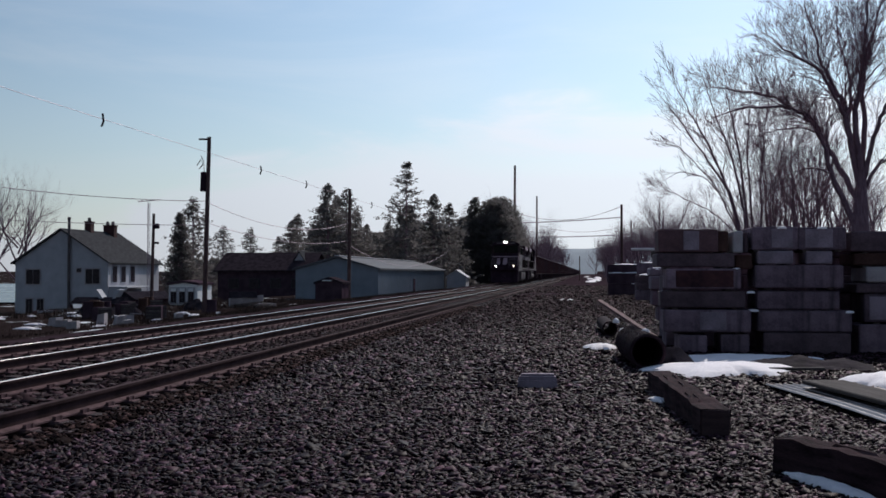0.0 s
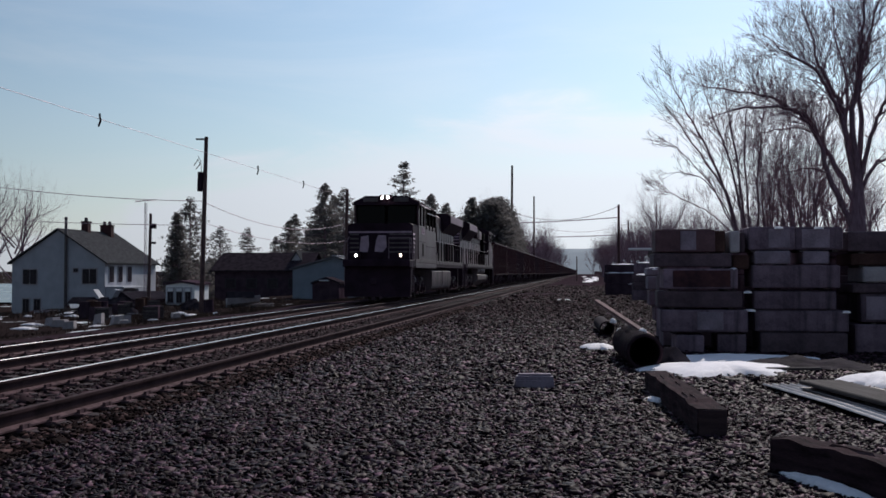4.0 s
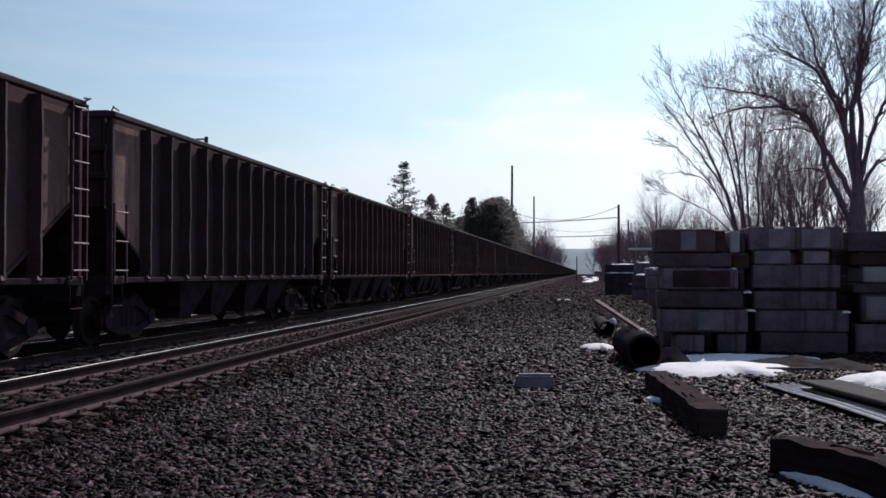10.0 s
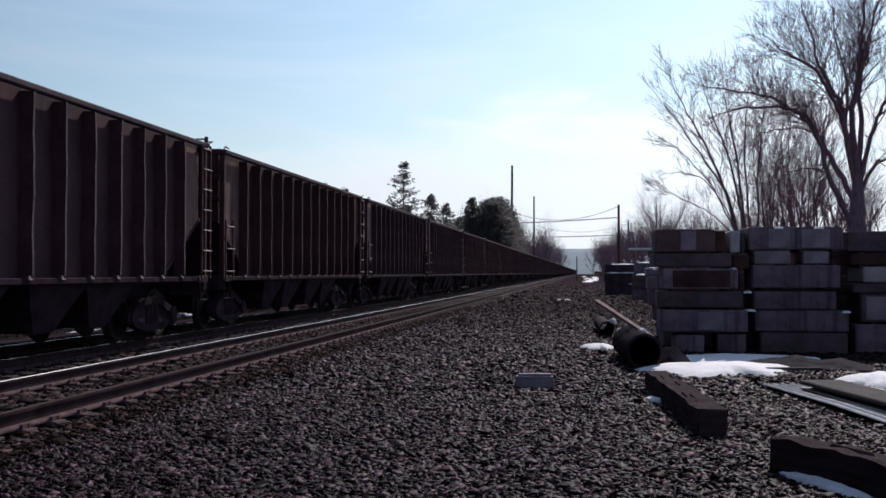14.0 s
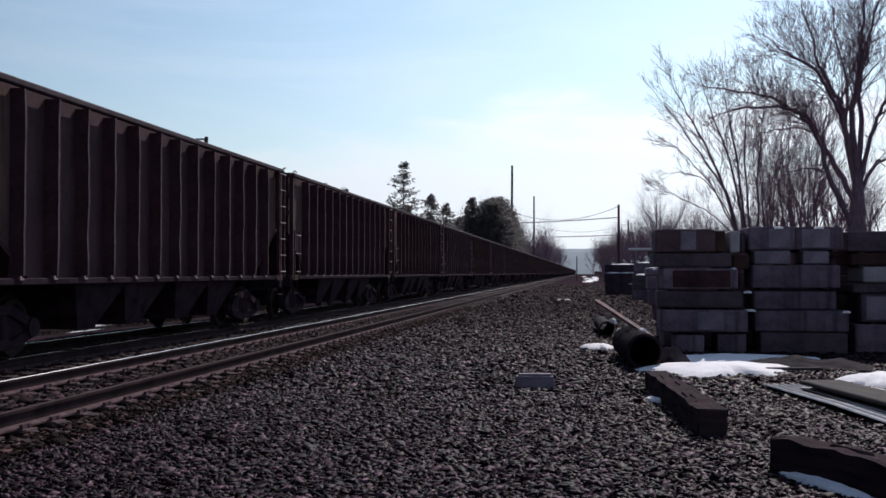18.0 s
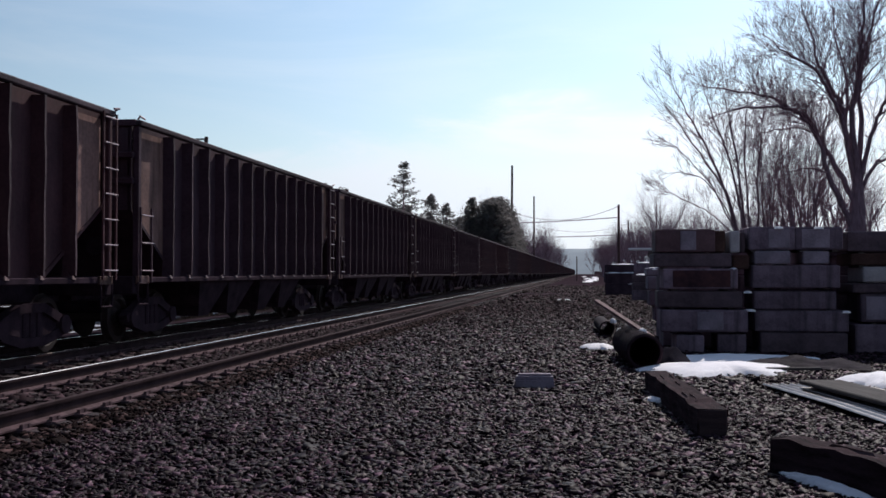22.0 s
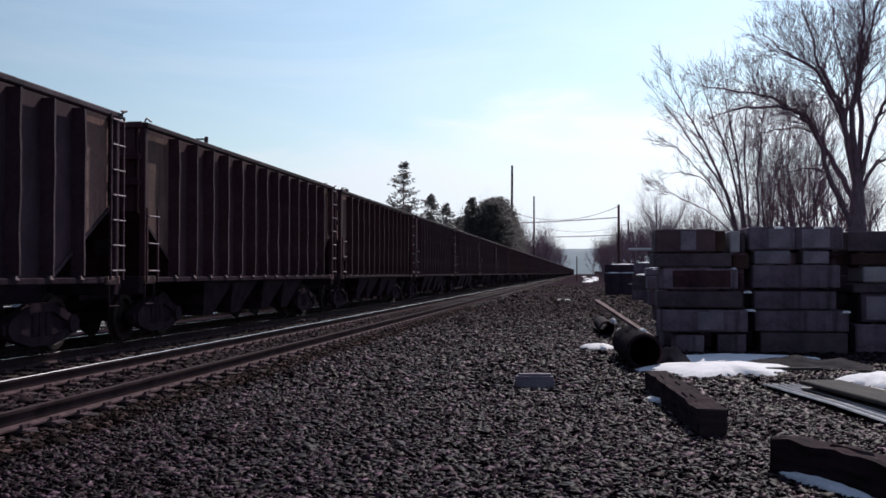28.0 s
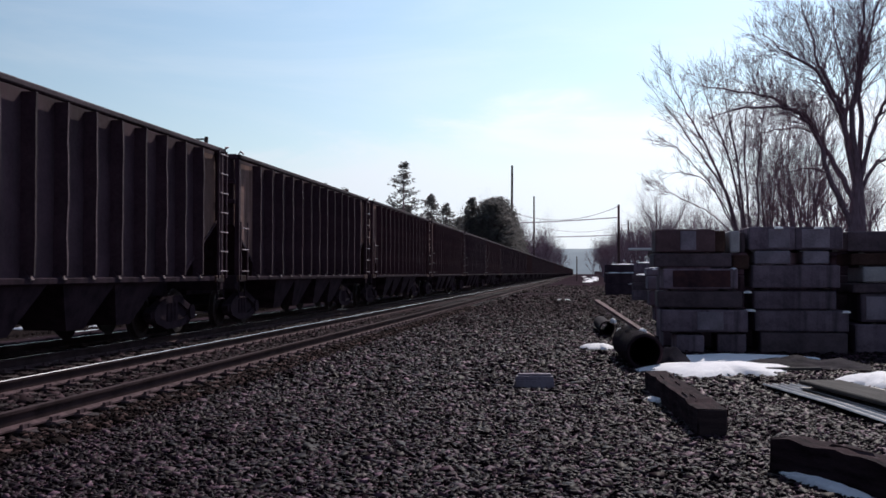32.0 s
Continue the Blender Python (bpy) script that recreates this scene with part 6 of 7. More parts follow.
def snow_patch(name, m, outline, h, seed, label):
    """A low lump of snow with an uneven rim; outline: half-sizes along x and y."""
    rnd = random.Random(seed)
    n, rings = 40, 7
    mm = Mesh()
    ph = [rnd.uniform(0, 6.28) for _ in range(4)]
    for k in range(rings + 1):
        t = k / rings
        for j in range(n):
            a = 2 * math.pi * j / n
            w = 1 + 0.22 * math.sin(2 * a + ph[0]) + 0.14 * math.sin(5 * a + ph[1]) + 0.05 * math.sin(11 * a + ph[2]) + 0.04 * math.sin(17 * a + ph[3])
            z = h * (1 - t ** 2.2) + (0.25 * h * noise.noise(Vector((t * 5 * math.cos(a), t * 5 * math.sin(a), seed))) if k < rings else -0.03)
            mm.v.append((outline[0] * w * t * math.cos(a), outline[1] * w * t * math.sin(a), z))
    for k in range(rings):
        for j in range(n):
            mm.f.append((k * n + j, (k + 1) * n + j, (k + 1) * n + (j + 1) % n, k * n + (j + 1) % n))
    ob = thing(name, m, label, "snow", "snow remnants")
    part("lump", mm, M_SNOW, ob, "", 80)
    return ob


snow_patch("snow_patch", pose(1.95, 15.75, 0, 0, 0, 4), (1.0, 0.95), 0.12, 1, "bright patch of melting snow on the gravel")
snow_patch("snow_patch", pose(2.4, 17.8, 0, 0, 0, 2), (1.5, 0.75), 0.08, 2, "shaded strip of old snow before the stacks")
snow_patch("snow_patch", pose(3.95, 14.3, 0, 0, 0, -25), (0.55, 0.9), 0.14, 3, "melting snow beside the metal sheets")
snow_patch("snow_patch", pose(0.26, 20.2, 0, 0, 0, 10), (0.28, 0.5), 0.09, 4, "rounded lump of snow beside the pipe")
snow_patch("snow_patch", pose(1.60, 7.3, -0.01, 0, 0, 117), (0.6, 0.06), 0.06, 5, "narrow shaded strip of snow along a timber")
snow_patch("snow_patch", pose(0.78, 11.9, 0, 0, 0, -60), (0.22, 0.07), 0.05, 6, "small snow remnant beside a timber")
snow_patch("snow_patch", pose(-1.05, 55.5, 0, 0, 0, 0), (0.3, 0.6), 0.07, 7, "small snow remnant on the gravel")
for x, y, z, w, d in ((1.70, 23.7, 1.53, 0.40, 0.42), (2.65, 70.5, 1.98, 1.2, 0.45), (3.65, 64.5, 2.03, 0.55, 0.45), (3.2, 56.5, 1.33, 0.6, 0.5), (2.7, 82.5, 1.78, 1.0, 0.5)):
    snow_patch("snow_clump", pose(x, y, z), (w * 0.72, d * 0.8), 0.07, int(y), "snow lying on top of a block stack")
for x, z in ((1.9, 1.44), (2.9, 1.44), (3.5, 0.72)):
    snow_patch("snow_clump", pose(x, 70.0, z), (0.55, 0.12), 0.05, int(x * 10), "line of snow between dark timber bundles")
for x, z in ((2.70, 1.51), (2.95, 1.09), (2.99, 0.76), (4.66, 0.74), (3.5, 2.26), (4.2, 2.25), (2.0, 2.22)):
    snow_patch("snow_clump", pose(x, 19.55, z), (0.08, 0.05), 0.016, int(x * 100), "small bit of snow on a block edge")
for i in range(9):
    snow_patch("snow_patch", pose(1.6 + _b.uniform(-1.6, 2.2), 170 + i * 26, 0, 0, 0, 0), (0.9, 3.5), 0.22, 20 + i, "distant snow remnant beside the line")


def timber(m, ln, w, h, label, rnd):
    ob = thing("old_timber", m, label, "timber", "old timbers")
    mm = Mesh()
    k, seg = 0, 26
    for i in range(seg + 1):
        y = ln * (i / seg - 0.5)
        for x, z in ((-w / 2, 0), (w / 2, 0), (w / 2, h), (-w / 2, h)):
            mm.v.append((x + rnd.gauss(0, 0.007), y + rnd.gauss(0, 0.012), z + rnd.gauss(0, 0.007)))
        if rnd.random() < 0.3:
            mm.v[-1] = (mm.v[-1][0] + rnd.uniform(0.004, 0.016), y, mm.v[-1][2] - rnd.uniform(0.004, 0.018))
    for i in range(seg):
        for j in range(4):
            mm.f.append((i * 4 + j, i * 4 + (j + 1) % 4, i * 4 + 4 + (j + 1) % 4, i * 4 + 4 + j)[::-1])
    mm.f += [(0, 1, 2, 3), (seg * 4 + 3, seg * 4 + 2, seg * 4 + 1, seg * 4)]
    part("beam", mm, M_TIMBER, ob, "", 0)
    for sg in (-1, 1):
        en = Mesh()
        en.box((0, sg * (ln / 2 + 0.012), h / 2), (w * 0.94, 0.02, h * 0.94), 0.008)
        part("sawn_end", en, M_TIE, ob, "dark weathered sawn end")
    for i in range(5):
        sp = Mesh()
        y = ln * rnd.uniform(-0.4, 0.4)
        x = rnd.uniform(-0.35, 0.35) * w
        sp.convex([(x - 0.02, y - 0.25, h - 0.005), (x + 0.02, y - 0.2, h - 0.005), (x + 0.015, y + 0.25, h - 0.005), (x, y - 0.2, h + 0.018), (x + 0.005, y + 0.2, h + 0.02)], [(0, 1, 2), (0, 1, 3), (1, 2, 4, 3), (0, 2, 4, 3)])
        part("splinter", sp, M_PLATE, ob, "raised brown splinter", 0)
    return ob


timber(pose(1.0, 11.3, -0.02, 0, 0, 3.9), 3.6, 0.26, 0.25, "old creosoted timber lying on the gravel", _b)
timber(pose(2.13, 6.6, -0.02, 0, 0, 27.0), 3.0, 0.24, 0.26, "old creosoted timber lying beside snow", _b)
slab = thing("concrete_slab", pose(-0.62, 13.3, -0.02, 0, 0, 4), "pale rounded concrete slab lying on the gravel", "slab")
_m = Mesh()
for _w, _z0, _z1 in ((0.25, 0.0, 0.1), (0.24, 0.1, 0.15), (0.215, 0.15, 0.18)):
    _m.prism([(-_w, _z0), (_w, _z0), (_w - 0.012, _z1), (0.012 - _w, _z1)], -0.12 - (_w - 0.25) * 1.6, 0.11 + (_w - 0.25) * 1.6)
part("slab_body", _m, M_PANEL, slab)


def corrugated(m, w, ln, label, pitch=0.11):
    ob = thing("metal_sheet", m, label, "sheet metal", "scrap sheets")
    mm = Mesh()
    n = int(w / pitch * 6)
    for top in (0.0, 0.006):
        for i in range(n + 1):
            x = w * i / n
            z = 0.016 * math.sin(2 * math.pi * x / pitch) + top
            mm.v += [(x, 0, z), (x, ln * 0.5, z + 0.02), (x, ln, z)]
    o = 3 * (n + 1)
    for i in range(n):
        a = 3 * i
        mm.f += [(a, a + 3, a + 4, a + 1)[::-1], (a + 1, a + 4, a + 5, a + 2)[::-1], (o + a, o + a + 3, o + a + 4, o + a + 1), (o + a + 1, o + a + 4, o + a + 5, o + a + 2),
                 (a, a + 3, o + a + 3, o + a), (a + 2, o + a + 2, o + a + 5, a + 5)]
    part("panel", mm, M_SHEET, ob, "", 50)
    return ob


corrugated(pose(2.92, 9.2, 0.03, 0, 0, 9.2), 1.2, 4.4, "grey corrugated metal sheet lying on the gravel")
fs = thing("metal_sheet", pose(3.28, 11.3, 0.07, 0, 0, 10.5), "flat grey metal sheet lying on the gravel", "sheet metal", "scrap sheets")
_m = Mesh()
_m.box((0, 0, 0), (0.9, 3.4, 0.012), 0.003)
part("panel", _m, M_SHEET, fs)
bd = thing("wooden_board", pose(3.05, 11.2, 0.14, 0, 0, 11), "wide grey board lying on metal sheets", "board")
_m = Mesh()
_m.box((0.05, 0, 0), (0.5, 3.5, 0.05), 0.012)
part("board", _m, M_WOOD, bd)
bd = thing("wooden_board", pose(2.75, 15.6, 0.05, 0, 1, -78), "pale weathered board lying on the snow", "board")
_m = Mesh()
_m.box((0, 0, 0), (0.1, 1.3, 0.04), 0.006)
part("board", _m, M_WOOD, bd)

pipe = thing("drain_pipe", pose(0.87, 16.2, 0.27, 0, 0, 0), "large black corrugated plastic pipe lying on the gravel", "pipe")
_m = Mesh()
_n, _prof = 28, []
for i in range(17):
    _prof += [(0.25, i * 0.14), (0.275, i * 0.14 + 0.03), (0.275, i * 0.14 + 0.09), (0.25, i * 0.14 + 0.12)]
_prof = [(0.0, 2.39), (0.225, 2.39), (0.225, 0.0)] + _prof + [(0.225, 2.4)]
for rr, y in _prof:
    for j in range(_n):
        a = 2 * math.pi * j / _n
        _m.v.append((rr * math.cos(a), y, rr * math.sin(a)))
for i in range(len(_prof) - 1):
    for j in range(_n):
        _m.f.append((i * _n + j, i * _n + (j + 1) % _n, (i + 1) * _n + (j + 1) % _n, (i + 1) * _n + j))
pipe.matrix_basis = pose(0.90, 15.9, 0.25, 0, 0, 3.5)
part("corrugated_wall", _m, M_RUBBER, pipe)
pipe = thing("steel_pipe", pose(0.52, 24.0, 0.17, 0, 0, 2), "short pipe lying on the gravel behind a plank", "pipe")
_m = Mesh()
k0, nn = 0, 20
for rr, y in ((0.17, 0.0), (0.17, 3.0), (0.145, 3.0), (0.145, 0.0)):
    for j in range(nn):
        a = 2 * math.pi * j / nn
        _m.v.append((rr * math.cos(a), y, rr * math.sin(a)))
for i in range(4):
    for j in range(nn):
        _m.f.append((i * nn + j, i * nn + (j + 1) % nn, ((i + 1) % 4) * nn + (j + 1) % nn, ((i + 1) % 4) * nn + j))
part("pipe_wall", _m, M_RUBBER, pipe)
plank = thing("plank", None, "thin brown plank leaning over a pipe", "plank")
_m = Mesh()
_a, _c = Vector((0.22, 18.6, 0.94)), Vector((1.06, 16.7, 0.42))
_d = (_c - _a).normalized()
_s = _d.cross(Vector((0, 0, 1))).normalized() * 0.045
_u = _s.cross(_d).normalized() * 0.022
_m.convex([q + a * _s + b * _u for q in (_a, _c) for a in (-1, 1) for b in (-1, 1)], [(0, 1, 3, 2), (4, 5, 7, 6), (0, 1, 5, 4), (2, 3, 7, 6), (0, 2, 6, 4), (1, 3, 7, 5)])
part("board", _m, M_RUNGWOOD, plank)
for x, y, z, w in ((0.50, 18.3, 0.60, 0.05), (0.66, 18.6, 0.42, 0.08), (0.92, 16.9, 0.50, 0.06)):
    snow_patch("snow_clump", pose(x, y, z), (w, w * 1.5), 0.05, int(w * 1000), "small bit of snow on the pipe beside a plank")
flap = thing("tarpaulin", pose(1.32, 16.6, 0.0), "crumpled dark tarpaulin beside the pipe", "tarpaulin")


def crumple(w, d, h, seed):
    mm = Mesh()
    n = 18
    for j in range(n + 1):
        for i in range(n + 1):
            u, v = i / n * 2 - 1, j / n * 2 - 1
            r = max(0.0, 1 - (u * u + v * v) ** 0.5)
            z = h * r ** 0.6 * (0.7 + 0.5 * noise.noise(Vector((u * 2.5, v * 2.5, seed)))) + 0.03 * noise.noise(Vector((u * 6, v * 6, seed + 3)))
            mm.v.append((u * w, v * d, max(z, 0) + 0.01))
    for j in range(n):
        for i in range(n):
            k = j * (n + 1) + i
            mm.f.append((k, k + 1, k + n + 2, k + n + 1))
    return mm


part("cloth", crumple(0.35, 0.55, 0.38, 5), M_TARP, flap, "", 60)
cl = thing("tarpaulin", pose(3.35, 16.7, 0.0, 0, 0, -12), "crumpled dark tarpaulin lying on the snow", "tarpaulin")
part("cloth", crumple(0.95, 0.6, 0.19, 9), M_FILM, cl, "", 60)


# ---- poles and wires ----
def pole(m, h, r, label, name="utility_pole"):
    ob = thing(name, m, label, "utility pole", "poles beside the line")
    mm = Mesh()
    mm.tube([(0, 0, -1.5), (0, 0, h * 0.5), (0, 0, h)], [r, r * 0.85, r * 0.7], 12)
    part("shaft", mm, M_POLE, ob)
    return ob


def fitting(ob, name, mesh, material, label=""):
    return part(name, mesh, material, ob, label)


UP1, UP2, UP3 = (-23.5, 62.3), (-21.6, 93.8), (-30.95, 71.5)
p1 = pole(pose(*UP1, -0.9, 0, 1.4, 0), 10.8, 0.17, "tall brown wooden utility pole with a transformer")
q = Mesh()
q.cyl((-0.28, 0, 7.4), (-0.28, 0, 8.6), 0.2, n=14)
fitting(p1, "transformer", q, M_LOCOROOF, "dark cylindrical transformer")
q = Mesh()
q.box((-0.3, 0, 10.65), (0.75, 0.1, 0.1), 0.01)
q.tube([(-0.75, 0, 9.0), (-0.5, 0, 9.4), (-0.35, 0, 9.1), (-0.6, 0, 8.8)], 0.03, 5)
q.tube([(-0.25, 0, 8.6), (-0.32, 0, 9.3), (-0.5, 0, 9.6)], 0.02, 5)
fitting(p1, "bracket", q, M_LOCOROOF)
pole(pose(*UP2, -1.2, 0, 0.5, 0), 10.3, 0.19, "brown wooden utility pole beside the blue building")
p3 = pole(pose(*UP3, -2.0, 0, 1.2, 0), 7.7, 0.14, "short wooden pole with a box on its top")
q = Mesh()
q.box((0.2, 0, 6.8), (0.42, 0.3, 0.36), 0.03)
q.box((0.2, 0, 5.6), (0.5, 0.1, 0.16), 0.03)
fitting(p3, "junction_box", q, M_LOCOROOF)
PA, PB, PC, PD = (-13.55, 197.8), (-14.1, 300.6), (6.6, 200.6), (12.7, 304.3)
for p, h, r, lb in ((PA, 22.2, 0.28, "tall dark steel catenary pole"), (PB, 23.9, 0.3, "tall dark steel catenary pole"), (PC, 14.8, 0.3, "dark steel pole across the line"), (PD, 17.0, 0.28, "dark steel pole in the brush")):
    pole(pose(*p, -0.4, 0, 0.4 if p == PA else 0, 0), h, r, lb, "catenary_pole")
pole(pose(-1.3, 201.6, -0.2), 4.8, 0.12, "short dark post beside the tracks", "marker_post")


def wire(a, b, sag, label="thin dark overhead wire", r=0.02, n=14, name="overhead_wire"):
    ob = thing(name, None, label, "wire", "overhead wires")
    mm = Mesh()
    a, b = Vector(a), Vector(b)
    mm.tube([a.lerp(b, i / n) - Vector((0, 0, sag * 4 * (i / n) * (1 - i / n))) for i in range(n + 1)], r, 4)
    part("strand", mm, M_WIRE, ob, "", 60)
    return ob


wire((*PA, 10.9), (*PC, 12.0), 0.15, r=0.09)
wire((*PA, 12.9), (*PC, 14.1), 2.0, r=0.045)
wire((*PB, 11.7), (*PD, 12.5), 0.15, r=0.12)
wire((*PB, 15.2), (*PD, 15.6), 2.2, r=0.04)
wire((UP1[0], UP1[1], 5.9), (-36.0, 50.3, 6.75), 0.35, r=0.02)
wire((UP1[0], UP1[1], 4.4), (-38.0, 54.0, 4.75), 0.15, r=0.018)
wire((UP1[0], UP1[1], 5.9), (UP2[0], UP2[1], 6.0), 1.1, r=0.02)
wire((UP1[0], UP1[1], 4.6), (UP2[0], UP2[1], 4.4), 0.7, r=0.018)
wire((UP2[0], UP2[1], 4.0), (-19.6, 150, 4.9), 2.2, r=0.025)
lw = wire((-22.0, 10.0, 8.5), (-22.0, 260.0, 8.5), 0.0, "thin overhead line wire with hanging clips", r=0.012, n=4)
for y in (45.3, 68.8, 80.5, 106.0):
    q = Mesh()
    q.tube([(-22.0, y, 8.75), (-21.95, y, 8.4), (-22.05, y, 8.15)], 0.05, 5)
    part("clip", q, M_LOCOROOF, lw)


# ---- buildings ----
def gable_house(name, x0, x1, y0, y1, base, eave, ridge, wall, roof_m, label, over=0.35, ridge_x=None):
    """A gabled building, its ridge along y."""
    ob = thing(name, pose((x0 + x1) / 2, y0, base), label, "building")
    w, d, e, r = (x1 - x0) / 2, y1 - y0, eave - base, ridge - base
    rx = 0 if ridge_x is None else ridge_x - (x0 + x1) / 2
    mm = Mesh()
    mm.prism([(-w, -0.5), (w, -0.5), (w, e), (rx, r), (-w, e)], 0, d)
    part("wall", mm, wall, ob)
    mm = Mesh()
    for s, xe in ((-1, -w), (1, w)):
        dx, dz = xe - rx, e - r
        k = 1 + over / abs(dx)
        a, b = (rx, r), (rx + dx * k, r + dz * k)
        mm.prism([(a[0], a[1] + 0.03), (b[0], b[1] + 0.03), (b[0], b[1] + 0.2), (a[0], a[1] + 0.2)], -over, d + over)
    part("roof", mm, roof_m, ob, "", 0)
    return ob, w, d, e, r


def window(ob, x, z, w, h, y=0.0, side=None, frame_m=None):
    fr = Mesh()
    if side is None:
        fr.box((x, y - 0.03, z), (w + 0.18, 0.08, h + 0.18), 0.01)
        f = part("window", fr, frame_m or M_SIDING, ob)
        p = Mesh()
        for q in (-0.25, 0.25):
            p.box((x + q * w, y - 0.075, z), (w * 0.46, 0.03, h * 0.96))
        part("pane", p, M_PANE, f)
    else:
        fr.box((side, x, z), (0.08, w + 0.18, h + 0.18), 0.01)
        f = part("window", fr, frame_m or M_SIDING, ob)
        p = Mesh()
        p.box((side + 0.045, x, z), (0.03, w, h))
        part("pane", p, M_PANE, f)
    return f


hs, w, d, e, r = gable_house("house", -57.3, -47.4, 99.0, 111.5, -2.9, 2.5, 5.75, M_SIDING, M_SHINGLE, "two-storey white-sided house with a grey gable roof")
for x, z in ((-3.0, 3.95), (3.35, 4.0)):
    window(hs, x, z, 1.5, 1.5, frame_m=M_PALE)
for x in (-3.4, -2.2):
    window(hs, x, 1.0, 0.7, 1.5, frame_m=M_PALE)
window(hs, 1.9, 4.6, 0.5, 0.4, frame_m=M_PALE)
window(hs, 3.6, 1.2, 1.3, 0.7, frame_m=M_PALE)
for y in (1.4, 3.4, 5.6):
    window(hs, y, 4.2, 1.0, 1.6, side=w + 0.03)
q = Mesh()
q.cyl((0.9, -0.2, 0.0), (0.9, -0.2, 9.75), 0.14, n=10)
q.cyl((0.9, -0.2, 9.75), (0.9, -0.2, 9.95), 0.2, 0.12, n=10)
part("flue", q, M_WING, hs, "grey flue on the gable")
for x, y, zt, cw in ((0.0, 5.9, 9.75, 0.72), (0.3, 10.2, 9.55, 1.25)):
    q = Mesh()
    q.box((x, y, zt - 1.1), (cw, 0.8, 2.2), 0.03)
    q.box((x, y, zt), (cw + 0.12, 0.92, 0.12), 0.02)
    ch = part("chimney", q, M_BRICK, hs, "brick chimney")
    for px in ((0.0,) if cw < 1 else (-0.3, 0.3)):
        q = Mesh()
        q.cyl((x + px, y, zt + 0.05), (x + px, y, zt + 0.45), 0.2, 0.16, n=12)
        part("chimney_pot", q, M_WING, ch, "grey clay pot")
q = Mesh()
q.box((w + 1.0, 3.6, 2.2), (2.0, 0.2, 1.1), 0.02)
q.box((w + 0.9, 3.6, 2.9), (2.2, 7.0, 0.15), 0.02)
q.convex([(w, 0.2, 2.9), (w + 2.0, 0.2, 2.9), (w, 0.2, 0.6), (w, 0.5, 2.9), (w + 2.0, 0.5, 2.9), (w, 0.5, 0.6)], [(0, 1, 2), (3, 4, 5), (0, 1, 4, 3), (1, 2, 5, 4), (0, 2, 5, 3)])
part("balcony", q, M_SIDING, hs, "white porch bracket")
an = thing("roof_antenna", pose(-43.6, 100.0, -2.7), "slender lattice antenna mast with a crossed aerial", "antenna")
q = Mesh()
for a in range(3):
    q.tube([(0.16 * math.cos(a * 2.1), 0.16 * math.sin(a * 2.1), 0), (0.12 * math.cos(a * 2.1), 0.12 * math.sin(a * 2.1), 11.2)], 0.025, 4)
for i in range(24):
    a = i * 2.1
    q.tube([(0.15 * math.cos(a), 0.15 * math.sin(a), i * 0.46), (0.15 * math.cos(a + 2.1), 0.15 * math.sin(a + 2.1), i * 0.46 + 0.4)], 0.015, 3)
part("mast", q, M_WIRE, an)
q = Mesh()
q.tube([(-1.1, 0, 11.3), (1.1, 0, 11.5)], 0.04, 4)
for x in (-0.9, -0.5, 0.0, 0.5, 0.9):
    q.tube([(x, -0.7, 11.4), (x, 0.7, 11.4)], 0.02, 3)
part("aerial", q, M_WIRE, an)

bl, w, d, e, r = gable_house("steel_building", -27.7, -19.6, 97.6, 143.5, -1.3, 1.75, 2.85, M_BLUE, M_STEELROOF, "long pale blue steel building with a low gable roof", 0.25)
ribs = Mesh()
for i in range(90):
    ribs.box((w + 0.02, 0.25 + i * 0.51, e / 2), (0.05, 0.06, e - 0.05))
part("wall_ribs", ribs, M_BLUE, bl, "", 0)
q = Mesh()
q.box((0, d / 2, r + 0.24), (0.5, d, 0.08), 0.01)
part("ridge_cap", q, M_SIDING, bl, "pale ridge cap")
q = Mesh()
q.box((w + 0.05, 20.5, 1.0), (0.06, 1.1, 2.1), 0.01)
part("door", q, M_DARKWALL, bl)
dk, w, d, e, r = gable_house("dark_house", -4.0, 4.0, 0.0, 11.4, -2.2, 1.75, 3.75, M_DARKWALL, M_DARKROOF, "long low dark house with a shallow roof", 0.4)
dk.matrix_basis = pose(-32.6, 125.0, -2.2, 0, 0, 90)
for y in (1.6, 4.2, 6.8, 9.4):
    q = Mesh()
    q.box((-w - 0.03, y, 2.4), (0.08, 1.3, 1.2), 0.01)
    f = part("window", q, M_SHINGLE, dk)
    q = Mesh()
    q.box((-w - 0.08, y, 2.4), (0.03, 1.1, 1.0))
    part("pane", q, M_PANE, f)
ng, w, d, e, r = gable_house("white_gable_house", -36.0, -32.9, 123.0, 132.0, -2.2, 1.5, 3.9, M_SIDING, M_SHINGLE, "small white gabled house behind", 0.2)
sh, w, d, e, r = gable_house("white_shed", -31.7, -29.4, 76.5, 79.5, -1.75, 0.5, 0.68, M_SNOWWHITE, M_DARKWALL, "small white shed with tall narrow windows", 0.15)
for x in (-0.75, -0.05, 0.65):
    wf = window(sh, x, 1.45, 0.45, 1.1)
    q = Mesh()
    q.box((x, -0.1, 1.88), (0.42, 0.03, 0.24), 0.01)
    part("blind", q, M_SNOWWHITE, wf, "bright white blind")
tn, w, d, e, r = gable_house("white_cabin", -19.9, -17.2, 149.0, 153.0, -1.3, 0.8, 1.7, M_SIDING, M_SIDING, "small white cabin beyond the blue building", 0.2)

